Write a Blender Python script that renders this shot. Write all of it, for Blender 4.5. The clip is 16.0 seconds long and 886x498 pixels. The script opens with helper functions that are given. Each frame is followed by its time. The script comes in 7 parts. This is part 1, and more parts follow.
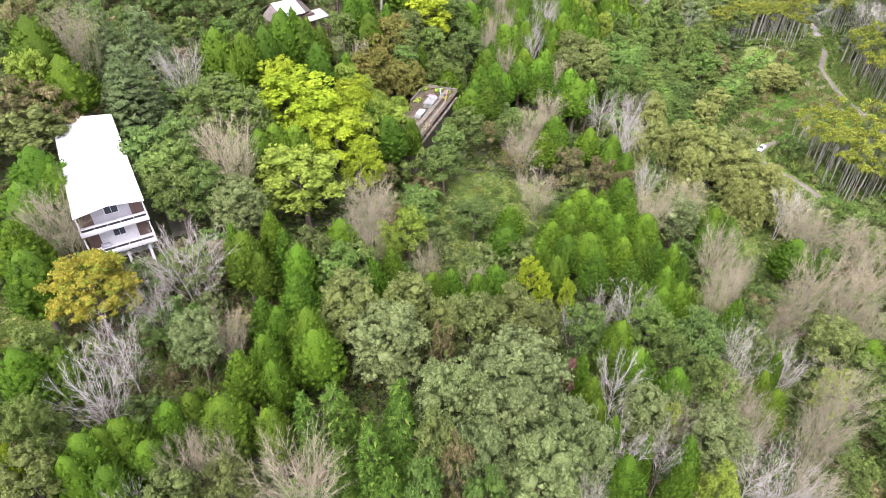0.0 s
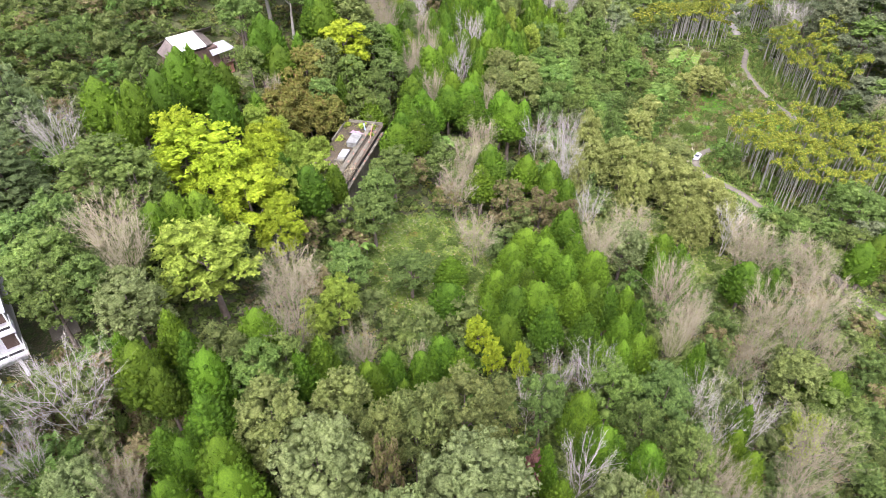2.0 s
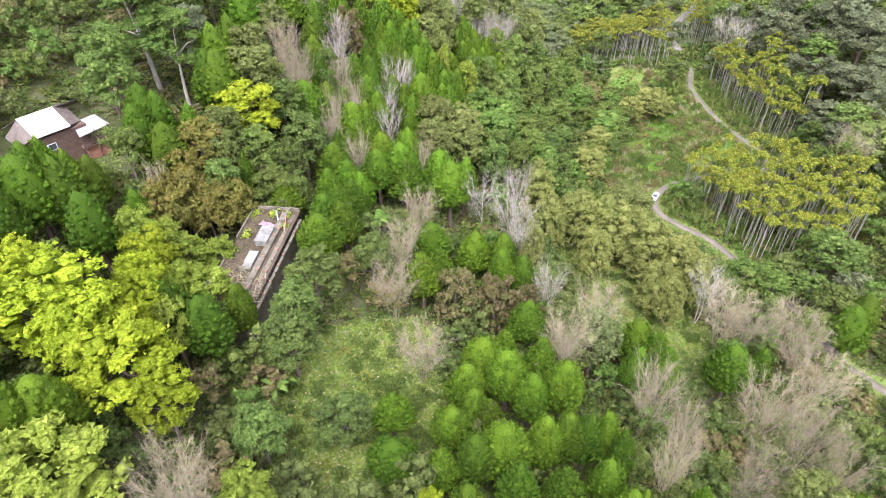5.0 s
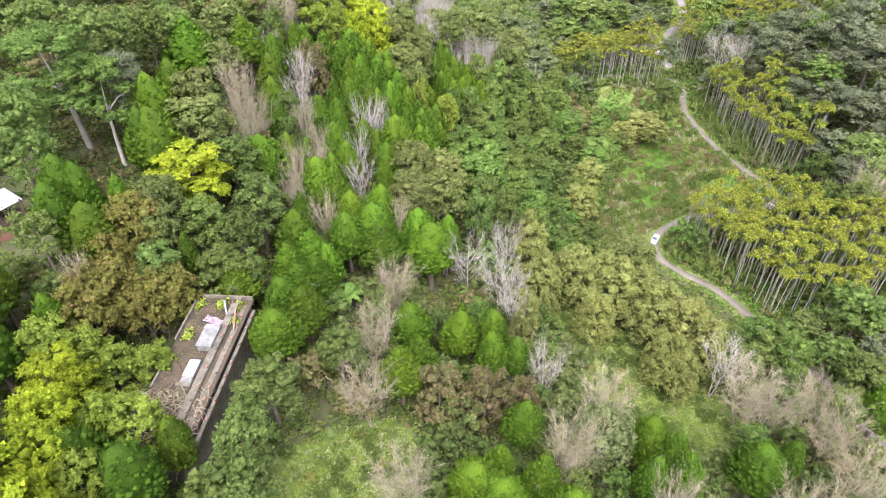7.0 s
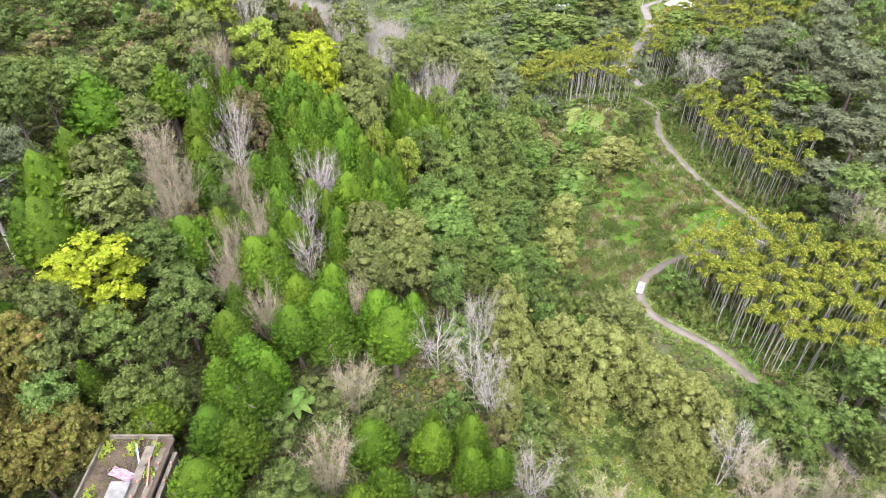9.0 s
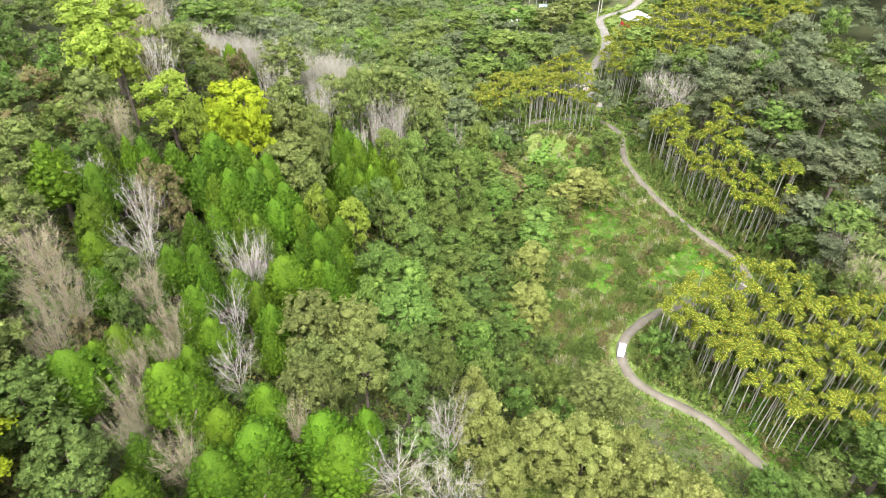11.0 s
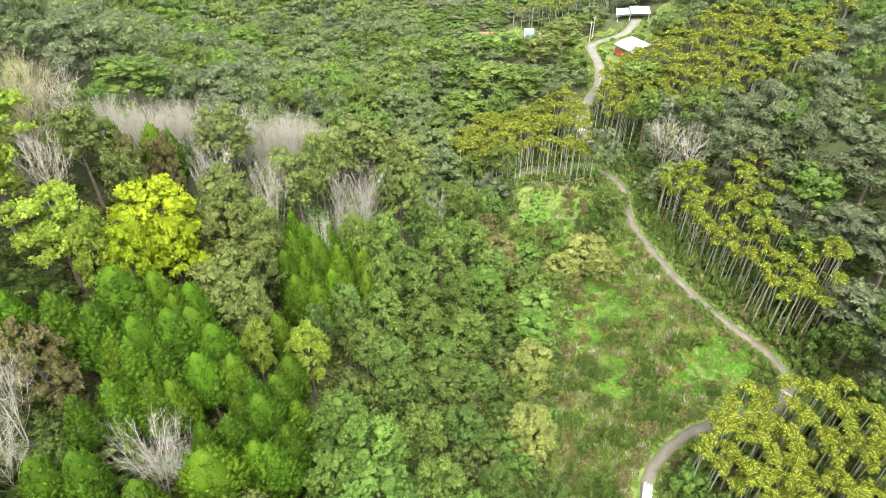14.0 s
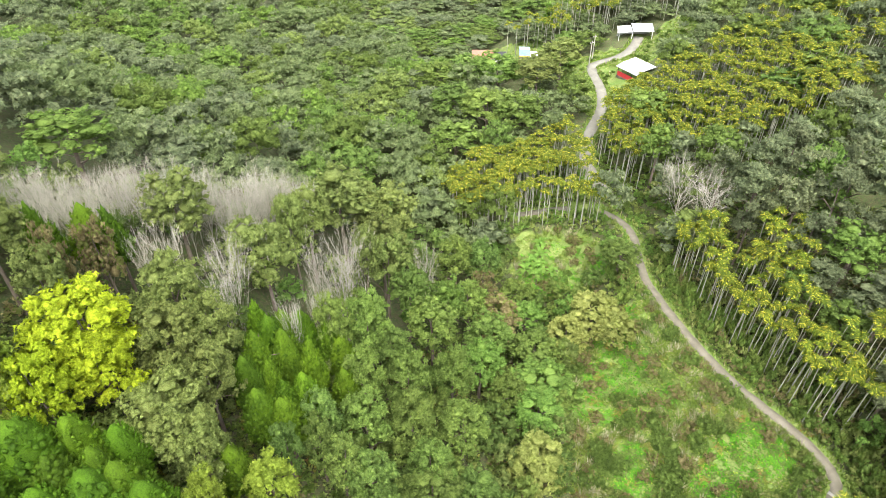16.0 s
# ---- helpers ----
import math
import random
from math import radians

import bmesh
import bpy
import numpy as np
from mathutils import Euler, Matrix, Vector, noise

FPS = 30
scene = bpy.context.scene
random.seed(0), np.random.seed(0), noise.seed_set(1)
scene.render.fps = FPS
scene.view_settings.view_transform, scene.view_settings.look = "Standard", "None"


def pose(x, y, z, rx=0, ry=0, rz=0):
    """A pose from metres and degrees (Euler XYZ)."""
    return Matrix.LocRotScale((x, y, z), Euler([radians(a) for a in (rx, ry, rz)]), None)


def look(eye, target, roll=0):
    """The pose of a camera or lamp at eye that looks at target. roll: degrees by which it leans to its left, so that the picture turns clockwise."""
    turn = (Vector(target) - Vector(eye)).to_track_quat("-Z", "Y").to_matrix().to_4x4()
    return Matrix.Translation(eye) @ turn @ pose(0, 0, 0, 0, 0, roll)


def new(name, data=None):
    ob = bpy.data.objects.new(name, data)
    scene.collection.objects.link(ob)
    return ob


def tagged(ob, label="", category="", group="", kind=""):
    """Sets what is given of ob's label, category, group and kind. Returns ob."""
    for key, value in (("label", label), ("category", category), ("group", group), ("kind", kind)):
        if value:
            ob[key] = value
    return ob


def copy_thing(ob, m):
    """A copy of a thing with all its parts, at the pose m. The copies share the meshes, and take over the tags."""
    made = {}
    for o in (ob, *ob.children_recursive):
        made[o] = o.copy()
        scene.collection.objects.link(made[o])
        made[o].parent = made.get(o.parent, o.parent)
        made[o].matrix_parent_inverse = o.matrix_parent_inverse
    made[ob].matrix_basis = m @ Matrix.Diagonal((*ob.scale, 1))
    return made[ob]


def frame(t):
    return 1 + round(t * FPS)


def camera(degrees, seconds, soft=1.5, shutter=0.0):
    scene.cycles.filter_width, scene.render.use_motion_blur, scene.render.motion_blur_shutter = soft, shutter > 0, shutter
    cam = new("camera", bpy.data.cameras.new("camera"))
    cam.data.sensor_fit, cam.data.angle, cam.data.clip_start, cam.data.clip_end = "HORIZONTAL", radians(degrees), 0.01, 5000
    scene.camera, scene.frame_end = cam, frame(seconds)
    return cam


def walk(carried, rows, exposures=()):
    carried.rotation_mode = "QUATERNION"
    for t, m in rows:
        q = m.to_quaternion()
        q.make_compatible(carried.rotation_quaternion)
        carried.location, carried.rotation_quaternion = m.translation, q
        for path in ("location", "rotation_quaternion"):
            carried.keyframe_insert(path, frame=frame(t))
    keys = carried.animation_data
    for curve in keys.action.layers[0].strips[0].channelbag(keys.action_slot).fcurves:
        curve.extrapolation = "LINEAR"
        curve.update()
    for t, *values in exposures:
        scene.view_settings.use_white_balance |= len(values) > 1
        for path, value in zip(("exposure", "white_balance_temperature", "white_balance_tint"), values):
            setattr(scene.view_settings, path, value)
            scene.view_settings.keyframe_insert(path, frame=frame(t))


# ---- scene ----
import collections

cam = camera(70.9, 16.0, soft=0.75)
METRES, EYE, TILT, LEAN, TURN = 162.5, 112.5, -38.8, 0.0, 0.0
EXPOSURE = 1.93
ROWS = [
    (0.0, 0.0, 0.0, 0.0, 0.0, 0.0, 0.0),
    (0.5, 0.001, 0.0157, 0.014, -1.25, -0.03, 1.01),
    (1.0, 0.0025, 0.0324, 0.0286, -2.66, -0.07, 2.13),
    (1.5, 0.0049, 0.0498, 0.044, -4.11, -0.15, 3.28),
    (2.0, 0.0081, 0.0677, 0.06, -5.51, -0.26, 4.38),
    (2.5, 0.0122, 0.0865, 0.0769, -6.74, -0.38, 5.34),
    (3.0, 0.0172, 0.1066, 0.0942, -7.85, -0.48, 6.21),
    (3.5, 0.0227, 0.1273, 0.112, -8.82, -0.59, 6.97),
    (4.0, 0.0292, 0.1488, 0.13, -9.46, -0.63, 7.51),
    (6.5, 0.0671, 0.2658, 0.2285, -11.81, -1.04, 9.28),
    (7.0, 0.0763, 0.2897, 0.2485, -12.15, -1.09, 9.58),
    (7.5, 0.0852, 0.3121, 0.2674, -12.45, -1.14, 9.82),
    (8.0, 0.0951, 0.3363, 0.2874, -13.0, -1.23, 10.27),
    (8.5, 0.1055, 0.3605, 0.3078, -14.13, -1.43, 11.11),
    (9.0, 0.1168, 0.3844, 0.328, -15.22, -1.65, 11.92),
    (11.5, 0.1837, 0.5028, 0.4291, -19.62, -2.68, 15.11),
    (12.0, 0.1984, 0.5264, 0.4486, -19.94, -2.76, 15.36),
    (12.5, 0.2133, 0.5501, 0.4681, -20.11, -2.79, 15.52),
    (13.0, 0.2282, 0.5737, 0.4875, -20.26, -2.82, 15.65),
    (13.5, 0.2432, 0.5978, 0.507, -20.44, -2.87, 15.81),
    (14.0, 0.2587, 0.6216, 0.5265, -20.61, -2.92, 15.99),
    (14.5, 0.2741, 0.6456, 0.5463, -20.8, -2.98, 16.15),
    (15.0, 0.2898, 0.6696, 0.5663, -20.99, -3.06, 16.29),
    (15.5, 0.3056, 0.6933, 0.5863, -21.16, -3.12, 16.46),
    (16.0, 0.3213, 0.7171, 0.6062, -21.35, -3.21, 16.59),
]
walk(cam, [(t, pose(0, 0, EYE, TILT, LEAN, TURN) @ pose(METRES * x, METRES * y, METRES * z, 90 + pitch, roll, yaw)) for t, x, y, z, yaw, pitch, roll in ROWS], [(0.0, EXPOSURE, 6050, 31), (2.5, EXPOSURE + 0.06, 6050, 31), (9.0, EXPOSURE + 0.08, 6050, 31), (11.5, EXPOSURE + 0.16, 6450, 16), (16.0, EXPOSURE + 0.16, 6550, 12)])

# ---- light ----
world = bpy.data.worlds.new("sky")
scene.world = world
world.use_nodes = True
wn = world.node_tree.nodes
wn.clear()
sky = wn.new("ShaderNodeTexSky")
sky.sky_type = 'NISHITA'
sky.sun_disc = False
sky.sun_elevation, sky.sun_rotation = radians(58), radians(200)
sky.air_density, sky.dust_density, sky.ozone_density = 1.0, 4.0, 1.0
bgd = wn.new("ShaderNodeBackground")
bgd.inputs[1].default_value = 0.15
wout = wn.new("ShaderNodeOutputWorld")
# an overcast sky: the clear sky's colour mostly washed out by cloud
hsv = wn.new("ShaderNodeHueSaturation")
hsv.inputs["Saturation"].default_value = 0.3
world.node_tree.links.new(sky.outputs[0], hsv.inputs["Color"])
world.node_tree.links.new(hsv.outputs[0], bgd.inputs[0])
world.node_tree.links.new(bgd.outputs[0], wout.inputs[0])
sun = new("sun", bpy.data.lights.new("sun", 'SUN'))
sun.data.energy, sun.data.angle, sun.data.color = 0.9, radians(40), (1.0, 0.97, 0.92)
sun.matrix_world = look((0, 0, 0), (0.25, 0.55, -1.0))


# ---- materials ----
def mat_new(name):
    m = bpy.data.materials.new(name)
    m.use_nodes = True
    nt = m.node_tree
    nt.nodes.clear()
    out = nt.nodes.new("ShaderNodeOutputMaterial")
    return m, nt, out


def link(nt, a, b):
    nt.links.new(a, b)


def mixrgb(nt, fac, a, b, mode='MIX'):
    n = nt.nodes.new("ShaderNodeMix")
    n.data_type, n.blend_type = 'RGBA', mode
    for sock, v in ((n.inputs[0], fac), (n.inputs[6], a), (n.inputs[7], b)):
        if isinstance(v, bpy.types.NodeSocket):
            link(nt, v, sock)
        elif isinstance(v, (int, float)):
            sock.default_value = v
        else:
            sock.default_value = (*v, 1) if len(v) == 3 else v
    return n.outputs[2]


def ramp(nt, src, a, b):
    n = nt.nodes.new("ShaderNodeMapRange")
    n.inputs[1].default_value, n.inputs[2].default_value = a, b
    n.clamp = True
    link(nt, src, n.inputs[0])
    return n.outputs[0]


def noise_tex(nt, scale, detail=3.0, kind="Object", rough=0.6):
    tc = nt.nodes.new("ShaderNodeTexCoord")
    n = nt.nodes.new("ShaderNodeTexNoise")
    n.inputs["Scale"].default_value, n.inputs["Detail"].default_value = scale, detail
    n.inputs["Roughness"].default_value = rough
    link(nt, tc.outputs[kind], n.inputs["Vector"])
    return n.outputs["Fac"]


def foliage(name, dark, light, tip=None, tipshare=0.12, vary=0.5, lucent=0.5, grain_dark=0.78):
    """Leaves: each leaf its own shade between dark and light, each plant its own tone, a share of young tips."""
    dark, light = (dark[0], dark[1], dark[2] + 0.003), (light[0], light[1], light[2] + 0.006)
    m, nt, out = mat_new(name)
    geo = nt.nodes.new("ShaderNodeNewGeometry")
    obi = nt.nodes.new("ShaderNodeObjectInfo")
    col = mixrgb(nt, geo.outputs["Random Per Island"], dark, light)
    big = noise_tex(nt, 0.45, 2.0)
    col = mixrgb(nt, ramp(nt, big, 0.42, 0.75), col, tuple(c * 0.8 for c in dark))
    grain = noise_tex(nt, 7.0, 3.0, rough=0.8)
    col = mixrgb(nt, ramp(nt, grain, 0.4, 0.58), mixrgb(nt, 1.0, col, (grain_dark,) * 3, 'MULTIPLY'), mixrgb(nt, 0.3, col, tuple(min(1, 1.3 * c) for c in light)))
    if tip:
        t = nt.nodes.new("ShaderNodeMath")
        t.operation = 'FRACT'
        mu = nt.nodes.new("ShaderNodeMath")
        mu.operation, mu.inputs[1].default_value = 'MULTIPLY', 17.31
        link(nt, geo.outputs["Random Per Island"], mu.inputs[0])
        link(nt, mu.outputs[0], t.inputs[0])
        col = mixrgb(nt, ramp(nt, t.outputs[0], 1 - tipshare, 1 - tipshare + 0.02), col, tip)
    hs = nt.nodes.new("ShaderNodeHueSaturation")
    link(nt, col, hs.inputs["Color"])
    v = nt.nodes.new("ShaderNodeMapRange")
    link(nt, obi.outputs["Random"], v.inputs[0])
    v.inputs[3].default_value, v.inputs[4].default_value = 1 - 0.5 * vary, 1 + 0.5 * vary
    link(nt, v.outputs[0], hs.inputs["Value"])
    fr = nt.nodes.new("ShaderNodeMath")
    fr.operation = 'FRACT'
    m7 = nt.nodes.new("ShaderNodeMath")
    m7.operation, m7.inputs[1].default_value = 'MULTIPLY', 7.77
    link(nt, obi.outputs["Random"], m7.inputs[0])
    link(nt, m7.outputs[0], fr.inputs[0])
    h = nt.nodes.new("ShaderNodeMapRange")
    link(nt, fr.outputs[0], h.inputs[0])
    h.inputs[3].default_value, h.inputs[4].default_value = 0.5 - 0.025 * vary, 0.5 + 0.025 * vary
    link(nt, h.outputs[0], hs.inputs["Hue"])
    d = nt.nodes.new("ShaderNodeBsdfPrincipled")
    d.inputs["Roughness"].default_value = 0.7
    d.inputs["Specular IOR Level"].default_value = 0.3
    bmp = nt.nodes.new("ShaderNodeBump")
    bmp.inputs["Strength"].default_value, bmp.inputs["Distance"].default_value = 0.8, 0.25
    link(nt, grain, bmp.inputs["Height"])
    link(nt, bmp.outputs[0], d.inputs["Normal"])
    tr = nt.nodes.new("ShaderNodeBsdfTranslucent")
    link(nt, hs.outputs[0], d.inputs["Base Color"])
    link(nt, hs.outputs[0], tr.inputs["Color"])
    mx = nt.nodes.new("ShaderNodeMixShader")
    mx.inputs[0].default_value = lucent
    link(nt, d.outputs[0], mx.inputs[1])
    link(nt, tr.outputs[0], mx.inputs[2])
    link(nt, mx.outputs[0], out.inputs[0])
    return m


def plain(name, a, b, scale=2.0, rough=0.8, metal=0.0, fine=None, bump=0.0, vary=0.0):
    """A solid surface: two tones at a large scale, a finer grain, optional relief and piece-to-piece change."""
    m, nt, out = mat_new(name)
    n1 = noise_tex(nt, scale, 4.0)
    col = mixrgb(nt, ramp(nt, n1, 0.35, 0.65), a, b)
    n2 = noise_tex(nt, fine or scale * 9, 3.0)
    col = mixrgb(nt, ramp(nt, n2, 0.25, 0.75), col, mixrgb(nt, 0.5, col, tuple(0.55 * c for c in a)))
    if vary:
        obi = nt.nodes.new("ShaderNodeObjectInfo")
        hs = nt.nodes.new("ShaderNodeHueSaturation")
        v = nt.nodes.new("ShaderNodeMapRange")
        link(nt, obi.outputs["Random"], v.inputs[0])
        v.inputs[3].default_value, v.inputs[4].default_value = 1 - vary, 1 + vary
        link(nt, v.outputs[0], hs.inputs["Value"])
        link(nt, col, hs.inputs["Color"])
        col = hs.outputs[0]
    d = nt.nodes.new("ShaderNodeBsdfPrincipled")
    d.inputs["Roughness"].default_value, d.inputs["Metallic"].default_value = rough, metal
    link(nt, col, d.inputs["Base Color"])
    if bump:
        bp = nt.nodes.new("ShaderNodeBump")
        bp.inputs["Strength"].default_value = bump
        link(nt, n2, bp.inputs["Height"])
        link(nt, bp.outputs[0], d.inputs["Normal"])
    link(nt, d.outputs[0], out.inputs[0])
    return m


LEAF = {
    "cedar": foliage("cedar_leaf", (0.058, 0.132, 0.001), (0.145, 0.275, 0.004), vary=0.45),
    "conifer": foliage("conifer_leaf", (0.07, 0.16, 0.012), (0.17, 0.32, 0.03), (0.24, 0.36, 0.05), 0.1, vary=0.25),
    "pine": foliage("pine_leaf", (0.13, 0.2, 0.06), (0.27, 0.37, 0.13), vary=0.2),
    "green": foliage("green_leaf", (0.1, 0.175, 0.035), (0.25, 0.37, 0.075), vary=0.45),
    "dark": foliage("dark_leaf", (0.11, 0.18, 0.03), (0.26, 0.375, 0.075), vary=0.4),
    "olive": foliage("olive_leaf", (0.13, 0.18, 0.04), (0.3, 0.37, 0.095), vary=0.4),
    "pale": foliage("pale_leaf", (0.16, 0.22, 0.06), (0.36, 0.45, 0.16), vary=0.3),
    "fresh": foliage("fresh_leaf", (0.105, 0.205, 0.03), (0.26, 0.41, 0.075), vary=0.3),
    "lime_pale": foliage("lime_pale_leaf", (0.2, 0.3, 0.03), (0.42, 0.55, 0.07), vary=0.25),
    "lime": foliage("lime_leaf", (0.235, 0.345, 0.006), (0.475, 0.6, 0.02), vary=0.22, lucent=0.4),
    "gold": foliage("gold_leaf", (0.29, 0.29, 0.025), (0.54, 0.49, 0.05), (0.27, 0.36, 0.04), 0.2, vary=0.1),
    # the trees' own grey-green, its blue raised to put distance haze into the colour
    "greygreen": foliage("greygreen_leaf", (0.12, 0.155, 0.075), (0.285, 0.335, 0.155), vary=0.4),
    "feather": foliage("feather_leaf", (0.2, 0.25, 0.05), (0.44, 0.49, 0.135), vary=0.25),
    "bronze": foliage("bronze_leaf", (0.17, 0.185, 0.03), (0.38, 0.385, 0.075), (0.3, 0.2, 0.07), 0.08, vary=0.3),
    # far woods only: an olive turned bluer, with the haze painted into the leaf
    "hill": foliage("hazy_hill_leaf", (0.115, 0.17, 0.06), (0.28, 0.365, 0.14), vary=0.3),
    "rose": foliage("rose_leaf", (0.24, 0.11, 0.08), (0.42, 0.22, 0.17), vary=0.1),
    "russet": foliage("russet_leaf", (0.16, 0.14, 0.05), (0.34, 0.3, 0.13), (0.2, 0.25, 0.06), 0.3, vary=0.35),
    "palm": foliage("palm_leaf", (0.062, 0.11, 0.009), (0.25, 0.325, 0.022), (0.54, 0.52, 0.05), 0.18, vary=0.35),
    "banana": foliage("banana_leaf", (0.1, 0.24, 0.03), (0.27, 0.45, 0.08), vary=0.3),
    "shrub": foliage("shrub_leaf", (0.09, 0.16, 0.025), (0.22, 0.33, 0.06), vary=0.3),
    "drygrass": foliage("dry_grass", (0.3, 0.29, 0.14), (0.52, 0.5, 0.3), (0.62, 0.6, 0.45), 0.15, vary=0.2),
    "grass": foliage("grass_blade", (0.13, 0.22, 0.025), (0.3, 0.42, 0.07), (0.42, 0.4, 0.2), 0.15, vary=0.2),
    "lush": foliage("lush_herb", (0.08, 0.25, 0.01), (0.185, 0.42, 0.025), (0.36, 0.46, 0.05), 0.08, vary=0.2),
}
BARK = {
    "brown": plain("brown_bark", (0.13, 0.1, 0.075), (0.2, 0.17, 0.13), 1.2, 0.95),
    "white": plain("pale_bark", (0.35, 0.335, 0.265), (0.5, 0.48, 0.39), 1.2, 0.9, vary=0.2),
    "tan": plain("tan_twig", (0.265, 0.24, 0.145), (0.4, 0.365, 0.225), 1.0, 0.95, vary=0.25),
    "palm": plain("palm_bark", (0.24, 0.25, 0.19), (0.38, 0.38, 0.31), 2.5, 0.9, vary=0.15),
    "shaft": plain("green_crownshaft", (0.14, 0.22, 0.05), (0.2, 0.3, 0.08), 3.0, 0.6),
}


# ---- mesh helpers ----
def mesh_np(name, V, F, mat=None, smooth=False):
    me = bpy.data.meshes.new(name)
    V = np.asarray(V, dtype=np.float32)
    F = np.asarray(F, dtype=np.int32)
    k = F.shape[1]
    me.vertices.add(len(V))
    me.vertices.foreach_set("co", V.ravel())
    me.loops.add(F.size)
    me.loops.foreach_set("vertex_index", F.ravel())
    me.polygons.add(len(F))
    me.polygons.foreach_set("loop_start", np.arange(0, F.size, k, dtype=np.int32))
    me.polygons.foreach_set("loop_total", np.full(len(F), k, dtype=np.int32))
    if smooth:
        soft = np.ones(len(F), dtype=bool)
        if smooth is not True:
            soft[smooth:] = False
        me.polygons.foreach_set("use_smooth", soft)
    me.update(calc_edges=True)
    if mat:
        me.materials.append(mat)
    return me


class Heap:
    """Collects vertices and triangles."""

    def __init__(self):
        self.v, self.f, self.n = [], [], 0

    def add(self, V, F):
        self.v.append(np.asarray(V, float))
        self.f.append(np.asarray(F, int) + self.n)
        self.n += len(V)

    def done(self):
        return np.concatenate(self.v), np.concatenate(self.f)


OCT_V = np.array([(1, 0, 0), (0, 1, 0), (-1, 0, 0), (0, -1, 0), (0, 0, 1), (0, 0, -1)], float)
OCT_F = np.array([(0, 1, 4), (1, 2, 4), (2, 3, 4), (3, 0, 4), (1, 0, 5), (2, 1, 5), (3, 2, 5), (0, 3, 5)])
PHI = (1 + 5 ** 0.5) / 2
ICO_V = np.array([(-1, PHI, 0), (1, PHI, 0), (-1, -PHI, 0), (1, -PHI, 0), (0, -1, PHI), (0, 1, PHI), (0, -1, -PHI), (0, 1, -PHI), (PHI, 0, -1), (PHI, 0, 1), (-PHI, 0, -1), (-PHI, 0, 1)]) / math.hypot(1, PHI)
ICO_F = np.array([(0, 11, 5), (0, 5, 1), (0, 1, 7), (0, 7, 10), (0, 10, 11), (1, 5, 9), (5, 11, 4), (11, 10, 2), (10, 7, 6), (7, 1, 8), (3, 9, 4), (3, 4, 2), (3, 2, 6), (3, 6, 8), (3, 8, 9), (4, 9, 5), (2, 4, 11), (6, 2, 10), (8, 6, 7), (9, 8, 1)])


def unit(a):
    return a / np.maximum(np.linalg.norm(a, axis=-1, keepdims=True), 1e-9)


def leaves(rng, C, cr, out, count, size, aspect=1.0, tilt=0.6, up=0.35, vert=0.85):
    """count small leaf sprays on the shell of every clump (centres C, radii cr, outward ways out)."""
    n = len(C)
    d = rng.normal(size=(n, count, 3)) + 1.0 * out[:, None, :] + np.array((0, 0, up))
    d = unit(d)
    r = cr[:, None, None] * rng.uniform(0.82, 1.12, (n, count, 1))
    p = C[:, None, :] + d * r * np.array((1, 1, vert))
    nrm = unit(d + tilt * rng.normal(size=d.shape))
    t = unit(np.cross(nrm, rng.normal(size=d.shape)))
    b = np.cross(nrm, t)
    s = size * rng.uniform(0.6, 1.4, (n, count, 1))
    V = np.stack([p - t * s * 0.55, p + t * s * 0.55 + b * s * 0.1, p + b * s * aspect], axis=2).reshape(-1, 3)
    return V, np.arange(len(V)).reshape(-1, 3)


def cores(rng, C, cr, k=0.8, vert=0.8, round_=1):
    """The leafy body of every clump."""
    n = len(C)
    BV, BF = ((OCT_V, OCT_F), (ICO_V, ICO_F))[round_]
    V = C[:, None, :] + BV[None] * (cr[:, None, None] * k) * np.array((1, 1, vert)) * rng.uniform(0.82, 1.15, (n, len(BV), 1))
    F = BF[None] + len(BV) * np.arange(n)[:, None, None]
    return V.reshape(-1, 3), F.reshape(-1, 3)


